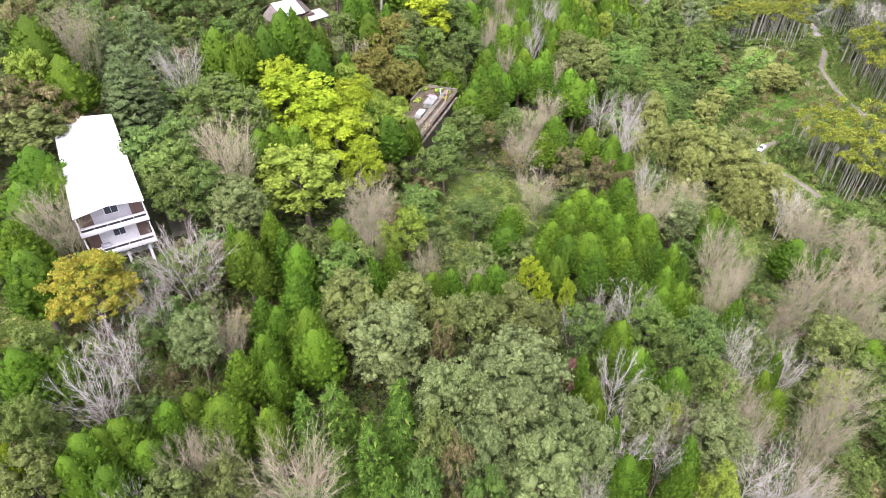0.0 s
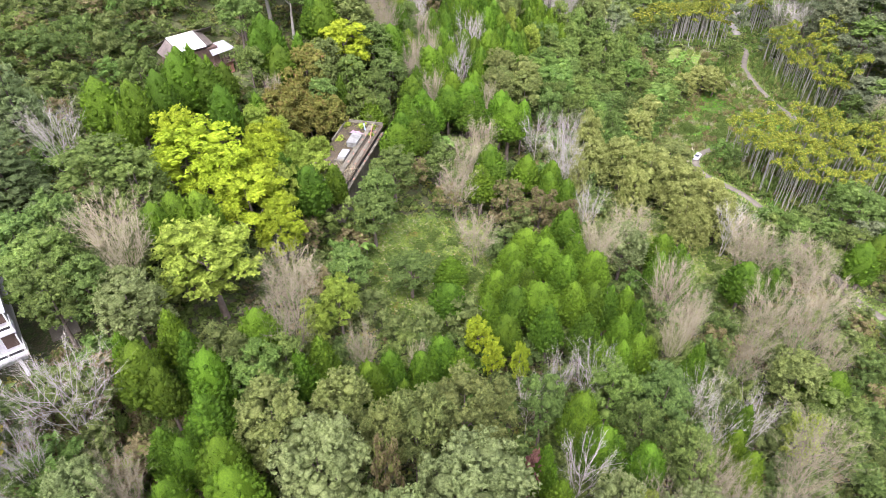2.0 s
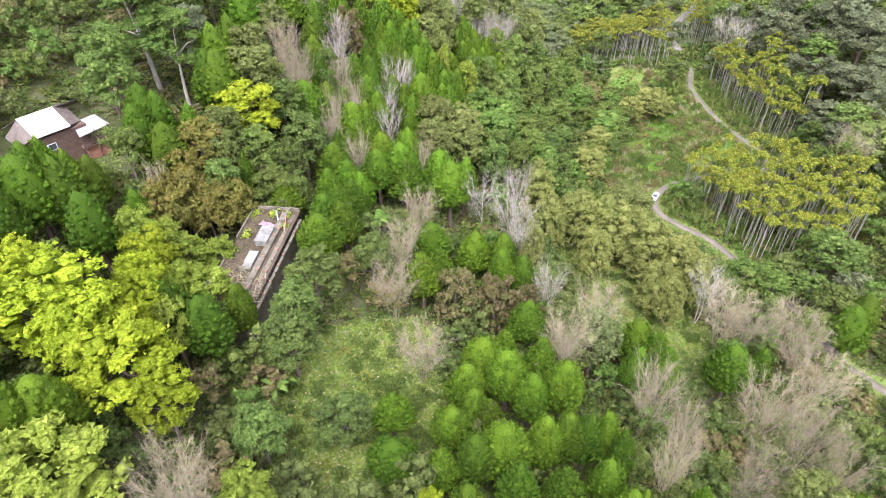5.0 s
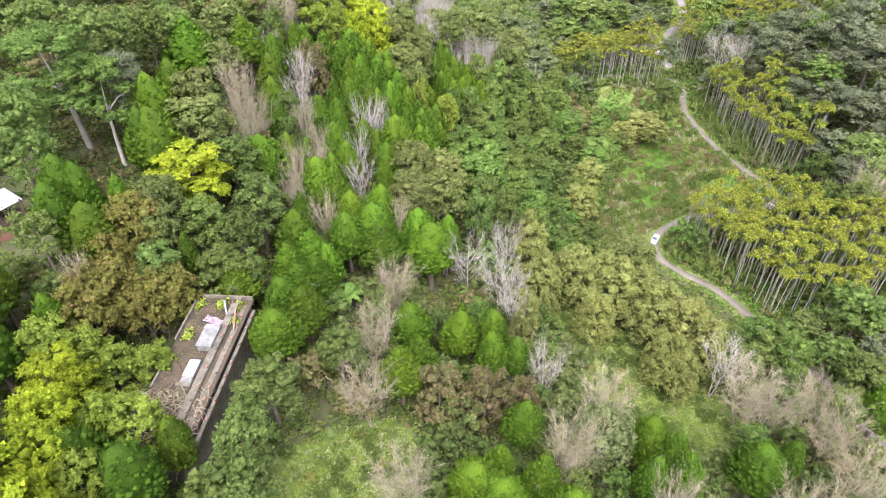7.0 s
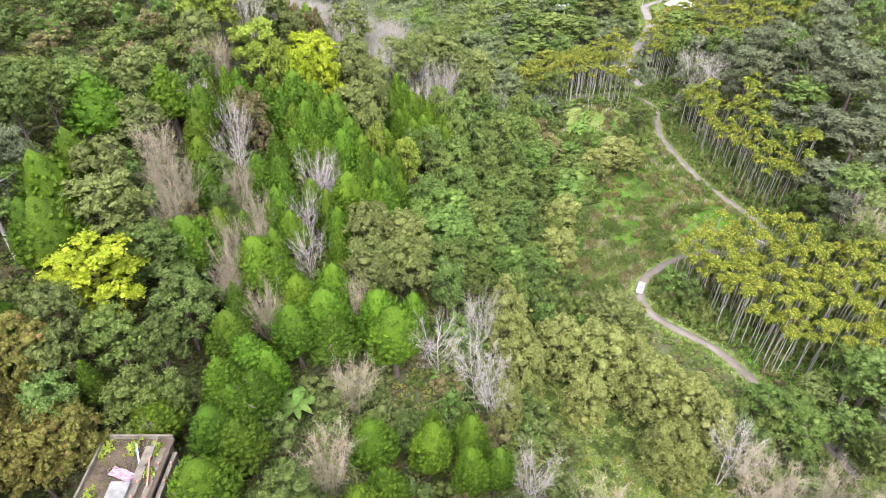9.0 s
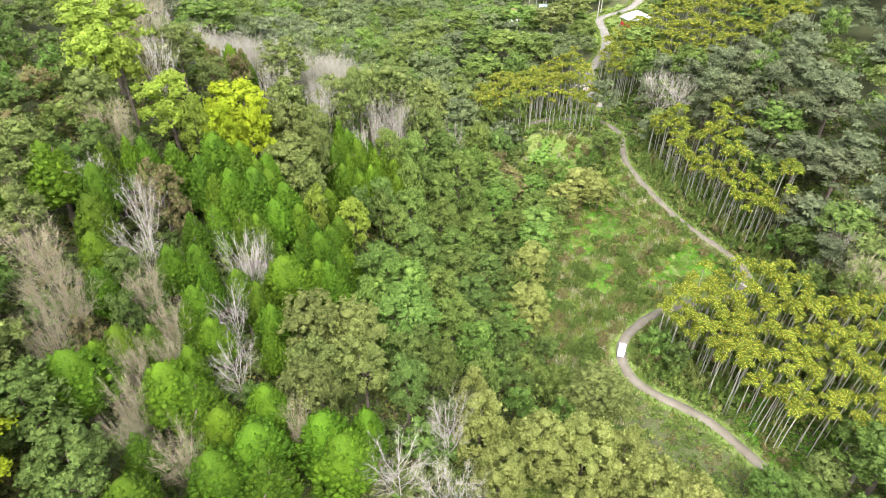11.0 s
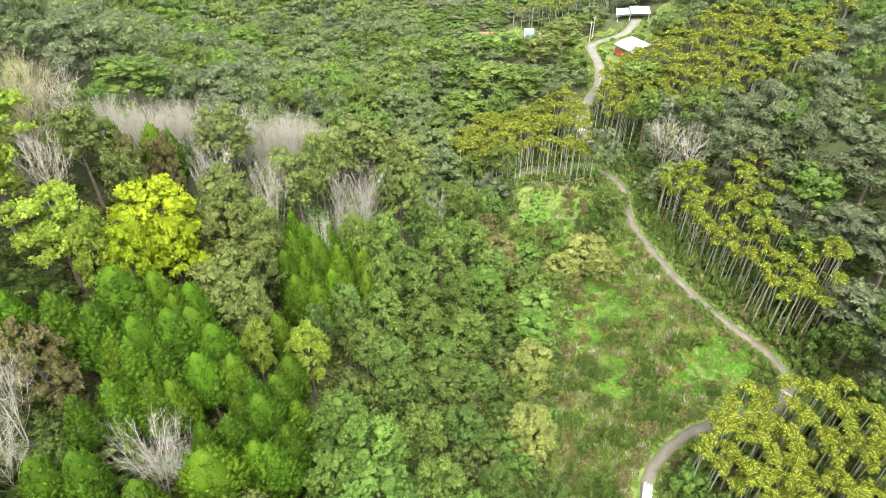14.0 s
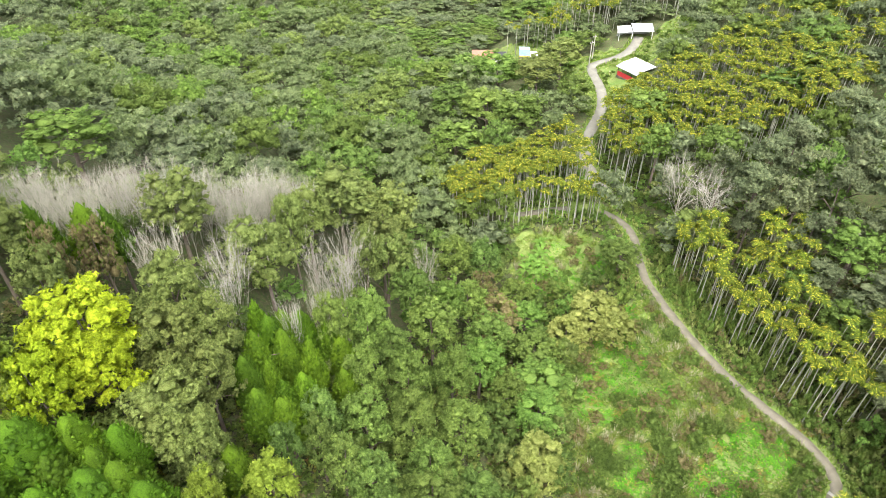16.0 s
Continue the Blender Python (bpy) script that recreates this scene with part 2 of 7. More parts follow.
def boughs(seed, R, H, z0, n=14, per=13, tuft=0.14, each=9, size=0.3, flat=0.62, wide=0.4, droop=0.0, layers=0):
    """A broadleaf crown: cushions of leaf tufts at the limbs' ends, with gaps between them; layers: flat tiers instead of a dome."""
    rng = np.random.default_rng(seed)
    i = np.arange(n) + 0.5
    th = i * 2.39996 + rng.uniform(0, 6.28)
    lob = 1 + 0.14 * np.sin(2 * th + rng.uniform(0, 6)) + 0.1 * np.sin(3 * th + rng.uniform(0, 6))
    if layers:
        lay = rng.integers(0, layers, n)
        rad = R * 0.82 * np.sqrt(rng.uniform(0.03, 1, n)) * (1 - 0.5 * lay / layers) * lob
        z = z0 + (H - z0) * (0.3 + 0.62 * lay / max(1, layers - 1)) - 0.16 * rad
        uz = np.full(n, 1.3)
    else:
        s = -0.38 + 1.3 * i / n
        zc = z0 + 0.4 * (H - z0)
        rad = R * 0.68 * np.sqrt(np.maximum(0, 1 - s * s)) * lob
        z = zc + (H - zc - 0.3 * wide * R) * np.where(s > 0, s, 0.8 * s)
        uz = s + 0.25
    C = np.stack([rad * np.cos(th), rad * np.sin(th), z + rng.normal(0, 0.05, n) * R], 1)
    out = unit(np.stack([np.cos(th), np.sin(th), uz], 1))
    br = R * wide * rng.uniform(0.72, 1.28, n)
    h = Heap()
    h.add(*cores(rng, C, br, 0.63 if tuft else 0.82, flat, 1 if tuft else 0))
    sq = np.array((1, 1, flat))
    d = unit(rng.normal(size=(n, per, 3)) + 0.8 * out[:, None] + np.array((0, 0, 0.55)))
    T = (C[:, None] + d * sq * br[:, None, None] * rng.uniform(0.86, 1.12, (n, per, 1))).reshape(-1, 3)
    T[:, 2] -= droop * (np.hypot(T[:, 0], T[:, 1]) / R) ** 2
    tr = R * tuft * rng.uniform(0.65, 1.45, len(T))
    tout = d.reshape(-1, 3)
    if tuft:
        h.add(*cores(rng, T, tr, 0.86, 0.72, 0))
        h.add(*leaves(rng, T, tr * 1.15, tout, each, size, 1.1, 0.9, 0.4, 0.8))
    else:
        h.add(*leaves(rng, C, br, out, each, size, 1.1, 0.9, 0.5, flat))
    return h


def plumes(seed, shape, R, H, z0, n=64, each=15, size=0.17):
    """A conifer crown: upright plume-like lobes set close over a cone, each under short upward sprays."""
    rng = np.random.default_rng(seed)
    i = np.arange(n) + 0.5
    f = 1 - np.sqrt(1 - i / n * 0.992)
    th = i * 2.39996 + rng.uniform(-0.35, 0.35, n)
    power, blunt = {"bullet": (1.9, 0.7), "spire": (1.15, 0.9)}[shape]
    prof = np.maximum(0, 1 - f ** power) ** blunt * (0.7 + 0.3 * np.clip(f / 0.14, 0, 1))
    bend = 1 + 0.1 * np.sin(2 * th + rng.uniform(0, 6)) + 0.07 * np.sin(3 * th + rng.uniform(0, 6))
    rad = R * prof * 0.88 * bend * rng.uniform(0.9, 1.04, n)
    w = R * (0.165 - 0.06 * f) * rng.uniform(0.7, 1.3, n)
    side = np.stack([np.cos(th), np.sin(th), 0 * th], 1)
    C = np.stack([rad * np.cos(th), rad * np.sin(th), z0 + (H - z0) * (f * 0.9)], 1)
    axis = unit(np.array((0, 0, 1.0)) + side * (0.55 * (1 - f) + 0.05)[:, None] + 0.12 * rng.normal(size=(n, 3)))
    ax = unit(np.cross(axis, side + 0.01))
    ay = np.cross(axis, ax)
    tall = w * rng.uniform(1.35, 1.9, n)

    def place(D):
        """Unit ways D (n, m, 3) onto the pointed lobes."""
        pinch = 1 - 0.55 * np.clip(D[..., 2:3], 0, 1) ** 1.4
        return C[:, None] + (D[..., 0:1] * pinch * w[:, None, None]) * ax[:, None] + (D[..., 1:2] * pinch * w[:, None, None]) * ay[:, None] + (D[..., 2:3] * tall[:, None, None]) * axis[:, None]

    h = Heap()
    B = np.broadcast_to(OCT_V, (n, 6, 3)) * rng.uniform(0.75, 1.1, (n, 6, 1))
    h.add(place(B).reshape(-1, 3), (OCT_F[None] + 6 * np.arange(n)[:, None, None]).reshape(-1, 3))
    k, a = np.linspace(0, 1, 6) ** 0.8, np.arange(9) / 9 * 2 * math.pi
    pr = R * 0.82 * np.maximum(0, 1 - k ** power) ** blunt * (0.7 + 0.3 * np.clip(k / 0.14, 0, 1))
    V = np.stack([pr[:, None] * np.cos(a), pr[:, None] * np.sin(a), np.broadcast_to((z0 + (H - z0) * 0.92 * k)[:, None], (6, 9))], -1).reshape(-1, 3)
    q = (np.arange(5)[:, None] * 9 + np.arange(9)).ravel()
    q2 = (np.arange(5)[:, None] * 9 + (np.arange(9) + 1) % 9).ravel()
    h.add(V, np.concatenate([np.stack([q, q2, q2 + 9], 1), np.stack([q, q2 + 9, q + 9], 1)]))
    D = unit(rng.normal(size=(n, each, 3)) + np.array((0, 0, 0.45)))
    p = place(D * rng.uniform(0.92, 1.1, (n, each, 1)))
    outw = unit(p - C[:, None])
    up = unit(axis[:, None] + 0.75 * outw + 0.4 * rng.normal(size=p.shape))
    t = unit(np.cross(up, outw + 0.6 * rng.normal(size=p.shape)))
    s = size * rng.uniform(0.6, 1.4, (n, each, 1))
    h.add(np.stack([p - t * s * 0.5, p + t * s * 0.5, p + up * s * 1.7], 2).reshape(-1, 3), np.arange(3 * n * each).reshape(-1, 3))
    return h


def tiers(seed, R, H, z0, n=90, each=42, size=0.26):
    """A spiky conifer crown: flat boughs in tiers up a tall cone."""
    rng = np.random.default_rng(seed)
    i = np.arange(n) + 0.5
    f = 1 - np.sqrt(1 - i / n * 0.99)
    th = i * 2.39996
    rad = R * (1 - f) ** 0.8 * rng.uniform(0.6, 0.95, n)
    C = np.stack([rad * np.cos(th), rad * np.sin(th), z0 + (H - z0) * f * 0.96], 1)
    out = unit(np.stack([np.cos(th), np.sin(th), 0.25 + 0.5 * f], 1))
    cr = R * (0.3 - 0.16 * f) * rng.uniform(0.7, 1.3, n)
    h = Heap()
    h.add(*cores(rng, C, cr, 0.95, 0.4, 0))
    h.add(*leaves(rng, C, cr * 1.2, out, each, size, 2.0, 0.7, 0.5, 0.4))
    return h


def tube(h, pts, rad, sides=5):
    """A tapered round stem along pts."""
    pts, rad = np.asarray(pts, float), np.asarray(rad, float)
    n = len(pts)
    w = unit(np.gradient(pts, axis=0))
    ref = np.where(np.abs(w[:, 2:3]) > 0.9, np.array([[1.0, 0, 0]]), np.array([[0, 0, 1.0]]))
    a = unit(np.cross(w, ref))
    b = np.cross(w, a)
    ang = np.arange(sides) / sides * 2 * math.pi
    V = pts[:, None] + rad[:, None, None] * (np.cos(ang)[None, :, None] * a[:, None] + np.sin(ang)[None, :, None] * b[:, None])
    F = []
    for i in range(n - 1):
        for j in range(sides):
            q = (i * sides + j, i * sides + (j + 1) % sides, (i + 1) * sides + (j + 1) % sides, (i + 1) * sides + j)
            F += [(q[0], q[1], q[2]), (q[0], q[2], q[3])]
    h.add(V.reshape(-1, 3), F)


def trunk(seed, R, H, z0, r0, limbs=6):
    rng = np.random.default_rng(seed + 77)
    h = Heap()
    k = np.linspace(0, 1, 6)
    bend = rng.normal(0, 0.25, 2)
    P = np.stack([bend[0] * k ** 2, bend[1] * k ** 2, -0.6 + (H * 0.86 + 0.6) * k], 1)
    tube(h, P, r0 * (1.25 - 1.1 * k), 6)
    for i in range(limbs):
        f = rng.uniform(z0 / H * 0.8, 0.72)
        s = np.array([bend[0] * f * f, bend[1] * f * f, H * 0.86 * f])
        a = i * 2.4 + rng.uniform(-0.5, 0.5)
        L = R * rng.uniform(0.55, 0.85)
        e = s + np.array([math.cos(a) * L, math.sin(a) * L, L * rng.uniform(0.4, 0.9)])
        m = (s + e) / 2 + np.array([0, 0, 0.15 * L])
        tube(h, [s, m, e], [r0 * 0.45, r0 * 0.3, r0 * 0.1], 4)
    return h.done()


def bare(seed, R, H, r0, stems=1, limbs=16, spread=0.75, low=0.25, second=8, fine=9, twig=0.014):
    """A leafless tree: rising limbs along one or several stems, each forking into twigs and a haze of fine end twigs. Returns stems and twigs."""
    rng = np.random.default_rng(seed)
    h = Heap()
    S, E, L = [], [], []
    for k in range(stems):
        a0 = k * 2.4 + rng.uniform(0, 1)
        lean = (0.0 if stems == 1 else 0.42 * R) * rng.uniform(0.5, 1.0) * np.array([math.cos(a0), math.sin(a0)])
        top = H * rng.uniform(0.72, 0.9) if stems > 1 else H * 0.86
        kk = np.linspace(0, 1, 6)
        wob = rng.normal(0, 0.03 * R, (6, 2)) * kk[:, None]
        P = np.concatenate([lean[None] * kk[:, None] ** 0.8 + wob, (-0.5 + (top + 0.5) * kk)[:, None]], 1)
        tube(h, P, r0 * (1.1 - kk), 5)
        for i in range(limbs):
            f = low + (0.97 - low) * ((i + rng.uniform(0, 1)) / limbs)
            s = np.array([np.interp(f, kk, P[:, j]) for j in range(3)])
            a = i * 2.4 + rng.uniform(-0.5, 0.5)
            length = (H - s[2]) * 0.8 * rng.uniform(0.7, 1.05) + 0.12 * H
            way = np.array([math.cos(a) * spread, math.sin(a) * spread, 1.0])
            reach = min(length * spread, R * rng.uniform(0.75, 1.05))
            e = s + np.array([math.cos(a) * reach, math.sin(a) * reach, min(length, H * 1.02 - s[2])])
            m = s + (e - s) * np.array([0.62, 0.62, 0.42]) + rng.normal(0, 0.03 * R, 3)
            tube(h, [s, m, e], [r0 * 0.36, r0 * 0.24, twig], 3)
            for j in range(second):
                g = rng.uniform(0.2, 1.0)
                q = s + (m - s) * 2 * g if g < 0.5 else m + (e - m) * (2 * g - 1)
                w = unit(unit(way) + rng.normal(0, 0.42, 3) + np.array([0, 0, 0.25]))
                S.append(q)
                E.append(q + w * length * rng.uniform(0.22, 0.42))
                L.append(length)
    S, E, L = np.array(S), np.array(E), np.array(L)
    n = len(S)
    side = unit(np.cross(E - S, rng.normal(size=(n, 3)))) * twig * 1.5
    up = unit(np.cross(E - S, side)) * twig * 1.5
    V = np.stack([S - side, S + side, S + up, E], 1).reshape(-1, 3)
    o = 4 * np.arange(n)[:, None, None]
    h.add(V, (np.array([(0, 1, 3), (1, 2, 3), (2, 0, 3)])[None] + o).reshape(-1, 3))
    g = rng.uniform(0.15, 1.0, (n, fine, 1))
    q = S[:, None] + (E - S)[:, None] * g
    w = unit(unit(E - S)[:, None] + rng.normal(0, 0.5, (n, fine, 3)) + np.array([0, 0, 0.2]))
    sd = unit(np.cross(w, rng.normal(size=w.shape))) * twig
    tip = q + w * (L[:, None, None] * rng.uniform(0.12, 0.3, (n, fine, 1)))
    V, F = h.done()
    k = np.minimum(1, np.array((R, R, H)) / np.percentile(np.stack([np.hypot(tip[..., 0], tip[..., 1]).ravel()] * 2 + [tip[..., 2].ravel()], 1), 93, axis=0))
    return V * k, F, np.stack([q - sd, q + sd, tip], 2).reshape(-1, 3) * k, np.arange(3 * n * fine).reshape(-1, 3)


def part(name, me, mat, parent, label=""):
    """One mesh object under a thing or part; me: a mesh or a bmesh."""
    if isinstance(me, bmesh.types.BMesh):
        bm, me = me, bpy.data.meshes.new(name)
        bm.to_mesh(me)
        bm.free()
    if mat and not me.materials:
        me.materials.append(mat)
    ob = new(name, me)
    ob.parent = parent
    if label:
        tagged(ob, label)
    return ob


def thing(name, label, category, m=None, group="", kind=""):
    ob = new(name)
    if m is not None:
        ob.matrix_basis = m
    return tagged(ob, label, category, group, kind)


# ---- the lie of the land ----
# heights of a soft lattice, south to north, west to east: ridge in the west, stream valley, eastern slope
LX, LY, LDX, LDY, LNX, LNY = -150.0, -40.0, 46.0, 48.0, 10, 9
LATTICE = (
    77.0, 64.6, 52.3, 40.2, 28.0, 15.8, 7.6, 5.6, 8.4, 13.3,
    77.4, 65.3, 52.5, 38.9, 25.5, 10.6, 9.3, 14.4, 21.3, 28.4,
    77.4, 65.5, 53.0, 37.9, 21.8, 7.1, 14.7, 24.8, 33.7, 41.5,
    77.1, 64.9, 50.8, 38.5, 17.7, 13.5, 24.8, 35.4, 43.7, 50.5,
    76.9, 68.2, 60.1, 54.7, 25.2, -4.5, 23.0, 41.3, 48.0, 54.3,
    78.6, 74.1, 71.7, 69.9, 48.7, -5.3, 10.8, 32.0, 43.1, 53.4,
    83.3, 77.3, 70.9, 59.7, 36.5, 3.1, 6.8, 21.7, 35.2, 48.2,
    89.6, 76.2, 61.2, 42.3, 20.0, 2.1, 2.5, 13.9, 26.9, 40.1,
    96.1, 72.6, 48.5, 25.2, 7.3, -1.4, -1.3, 6.0, 17.6, 30.5,
)
LAT = np.array(LATTICE, float).reshape(LNY, LNX)


def spline(t):
    t = np.abs(t)
    return np.where(t < 1, 2 / 3 - t * t + t ** 3 / 2, np.where(t < 2, (2 - t) ** 3 / 6, 0))


def land(x, y):
    u = np.clip((np.asarray(x, float) - LX) / LDX, 0, LNX - 1)
    v = np.clip((np.asarray(y, float) - LY) / LDY, 0, LNY - 1)
    z = np.zeros(np.broadcast(u, v).shape)
    for j in range(-1, LNY + 1):
        row = sum(spline(u - i) * LAT[min(max(j, 0), LNY - 1), min(max(i, 0), LNX - 1)] for i in range(-1, LNX + 1))
        z = z + spline(v - j) * row
    return z


def smooth_line(pts, per=8):
    """A soft curve through pts."""
    P = np.array(pts, float)
    P = np.concatenate([[2 * P[0] - P[1]], P, [2 * P[-1] - P[-2]]])
    out = []
    for i in range(1, len(P) - 2):
        for t in np.arange(per) / per:
            a, b, c, d = P[i - 1:i + 3]
            out.append(0.5 * (2 * b + (c - a) * t + (2 * a - 5 * b + 4 * c - d) * t ** 2 + (3 * b - a - 3 * c + d) * t ** 3))
    return np.array(out + [P[-2]])


# centre lines: x, y, z
LANE = smooth_line([(90, 70, 13.4), (85, 83, 13), (85.2, 91, 13), (85, 99, 13), (83.5, 108, 13), (82.3, 116, 13), (80.4, 120.6, 13), (77.6, 125.2, 13), (76.4, 129.4, 13), (77.6, 133.6, 13), (81.2, 137.0, 13),
                    (88.5, 139.2, 13.2), (97, 138.6, 13.6), (104, 136.8, 14), (109.3, 138.2, 14), (111.6, 141, 14), (112.3, 145, 14), (112.1, 150, 14), (111.4, 158, 14), (111.9, 165.7, 14), (113.4, 174, 13.8), (114.7, 179, 13.6), (116.2, 184, 13.4),
                    (119.5, 190, 13.3), (123.5, 196.5, 13.2), (124.6, 203, 12.8), (122.5, 209.5, 12), (117, 213.5, 11.2), (108, 217, 10.2)])
LANE_FAR = smooth_line([(129, 213, 12.6), (133, 225, 12.8), (137.5, 231, 13.5), (142, 235.4, 14.2), (147.6, 239.5, 15.2), (151.4, 243, 15.8), (155.5, 248.5, 16.3), (158.5, 254, 16.7), (161.5, 260.5, 16.8), (164.5, 264.6, 17), (168.5, 264.2, 18), (172, 262.6, 19.2), (175.5, 262.2, 20.3), (179.5, 264, 21.3), (183.5, 267, 22)])


def near_line(x, y, L):
    """Distance to a centre line, and its height there."""
    x, y = np.asarray(x, float).ravel(), np.asarray(y, float).ravel()
    best, z = np.full(x.shape, 99.0), np.zeros(x.shape)
    k = (x > L[:, 0].min() - 20) & (x < L[:, 0].max() + 20) & (y > L[:, 1].min() - 20) & (y < L[:, 1].max() + 20)
    if k.any():
        for i in np.array_split(np.nonzero(k)[0], 1 + k.sum() // 4000):
            d = np.hypot(x[i, None] - L[None, :, 0], y[i, None] - L[None, :, 1])
            j = d.argmin(1)
            best[i], z[i] = d[np.arange(len(i)), j], L[j, 2]
    return best, z


TERRACE = [(-38.5, 60.5, 14, 45.3), (-29, 119, 10, 45.6), (-4.5, 98, 11, 34.6)]


def ground_z(x, y):
    x, y = np.asarray(x, float), np.asarray(y, float)
    z = land(x, y) + 0.35 * np.sin(x * 0.31 + 1.3 * np.sin(y * 0.17)) * np.sin(y * 0.27) + 0.5 * np.sin(x * 0.11 + y * 0.07)
    for cx, cy, r, h in TERRACE:
        k = np.clip(1.6 - np.hypot(x - cx, y - cy) / r, 0, 1)
        z = z + (h - z) * k * k * (3 - 2 * k)
    for L in (LANE, LANE_FAR):
        d, h = near_line(x, y, L)
        k = np.clip(1.25 - d / 9.0, 0, 1)
        k = np.clip(k * k * (3 - 2 * k) * 1.1, 0, 1)
        z = z + (h - z) * k
    return z


def gz(x, y):
    return float(ground_z(np.array([x]), np.array([y]))[0])


def inside(x, y, poly):
    x, y = np.asarray(x, float), np.asarray(y, float)
    r = np.zeros(np.broadcast(x, y).shape, bool)
    n = len(poly)
    for i in range(n):
        (x1, y1), (x2, y2) = poly[i], poly[(i + 1) % n]
        if y1 != y2:
            r ^= ((y1 > y) != (y2 > y)) & (x < (x2 - x1) * (y - y1) / (y2 - y1) + x1)
    return r


CLEARING = [(-4, 80), (4, 91), (17, 96), (19, 86), (14, 76), (10, 67), (3, 65), (-1, 72)]
GRASS_STRIP = [(44, 118), (54, 119), (63, 106), (67, 90), (60, 82), (50, 90), (44, 97), (48, 106)]
MEADOW = [(63, 128), (66, 137), (71, 146), (79, 156), (86, 163), (91, 172), (97, 182), (104, 184), (113, 180), (110, 168), (109.5, 158), (110, 146), (106, 141), (92, 143), (84, 141), (79.5, 138.5), (75, 133), (74, 127), (70, 122)]
YARD = [(-47, 46), (-37, 46), (-36, 39), (-47, 37)]
FAR_LAWN = [(145, 244), (155, 268), (164, 274), (172, 271), (177, 262), (174, 254), (166, 243), (156, 240), (150, 238)]
FAR_LAWN_B = [(173, 252), (174, 260), (180, 264), (190, 266), (200, 266), (198, 252), (186, 250)]
# the near side of the lane, low and open, and the green bank beyond it
LOW_SIDE = [(66, 112), (66, 131), (74, 134), (76.5, 129), (81, 121), (83.5, 112), (84, 100), (78, 101), (74, 108)]
GREEN_BANK = [(84.5, 110), (86, 118), (91, 119.5), (97, 113), (95, 105.5), (88, 105)]
FAR_YARD = [(139, 292), (150, 311), (166, 303), (170, 286), (158, 277), (146, 283)]
OPEN_MID = [(100, 196), (112, 190), (118, 198), (116, 207), (106, 212), (99, 205)]

# the ground: one sheet, close-meshed where it is seen, reaching out to the horizon
gx = np.concatenate([[-1600, -900, -500, -300, -200], np.arange(-150, 271, 2.2), [320, 420, 600, 1000, 1800]])
gy = np.concatenate([[-1500, -800, -400, -200, -90], np.arange(-40, 391, 2.2), [450, 550, 750, 1100, 1900]])
GX, GY = np.meshgrid(gx, gy)
GZ = ground_z(GX.ravel(), GY.ravel())
GV = np.stack([GX.ravel(), GY.ravel(), GZ], 1)
nx, ny = len(gx), len(gy)
q = (np.arange(ny - 1)[:, None] * nx + np.arange(nx - 1)[None]).ravel()
ground_me = mesh_np("ground", GV, np.stack([q, q + 1, q + nx + 1, q + nx], 1), None, True)
cover = ground_me.attributes.new("grassy", 'FLOAT', 'POINT')
gr = np.zeros(len(GV))
for poly in (CLEARING, GRASS_STRIP, MEADOW, YARD, FAR_LAWN, FAR_LAWN_B, FAR_YARD, OPEN_MID):
    gr = np.maximum(gr, inside(GV[:, 0], GV[:, 1], poly).astype(float))
for L in (LANE, LANE_FAR):
    gr = np.maximum(gr, np.clip(1.4 - near_line(GV[:, 0], GV[:, 1], L)[0] / 2.2, 0, 1))
cover.data.foreach_set("value", gr.astype(np.float32))
m, nt, out = mat_new("forest_floor")
at = nt.nodes.new("ShaderNodeAttribute")
at.attribute_name = "grassy"
litter = mixrgb(nt, ramp(nt, noise_tex(nt, 0.35, 5.0), 0.35, 0.65), (0.03, 0.045, 0.012), (0.08, 0.075, 0.032))
litter = mixrgb(nt, ramp(nt, noise_tex(nt, 1.3, 5.0), 0.42, 0.6), litter, (0.05, 0.09, 0.015))
litter = mixrgb(nt, ramp(nt, noise_tex(nt, 5.5, 4.0, rough=0.8), 0.5, 0.6), litter, (0.12, 0.11, 0.05))
turf = mixrgb(nt, ramp(nt, noise_tex(nt, 0.3, 5.0), 0.38, 0.62), (0.125, 0.215, 0.035), (0.21, 0.24, 0.07))
turf = mixrgb(nt, ramp(nt, noise_tex(nt, 3.0, 4.0), 0.35, 0.7), turf, (0.1, 0.16, 0.03))
edge = nt.nodes.new("ShaderNodeMath")
edge.operation = 'ADD'
link(nt, at.outputs["Fac"], edge.inputs[0])
shift = nt.nodes.new("ShaderNodeMath")
shift.operation, shift.inputs[1].default_value = 'SUBTRACT', 0.5
link(nt, noise_tex(nt, 0.5, 4.0), shift.inputs[0])
link(nt, shift.outputs[0], edge.inputs[1])
d = nt.nodes.new("ShaderNodeBsdfPrincipled")
d.inputs["Roughness"].default_value = 0.95
link(nt, mixrgb(nt, ramp(nt, edge.outputs[0], 0.35, 0.65), litter, turf), d.inputs["Base Color"])
bp = nt.nodes.new("ShaderNodeBump")
bp.inputs["Strength"].default_value, bp.inputs["Distance"].default_value = 0.7, 0.4
link(nt, noise_tex(nt, 1.8, 6.0), bp.inputs["Height"])
link(nt, bp.outputs[0], d.inputs["Normal"])
link(nt, d.outputs[0], out.inputs[0])
ground_me.materials.append(m)
ground = tagged(new("ground", ground_me), "hilly ground of leaf litter, weeds and grass", "ground", kind="structure")


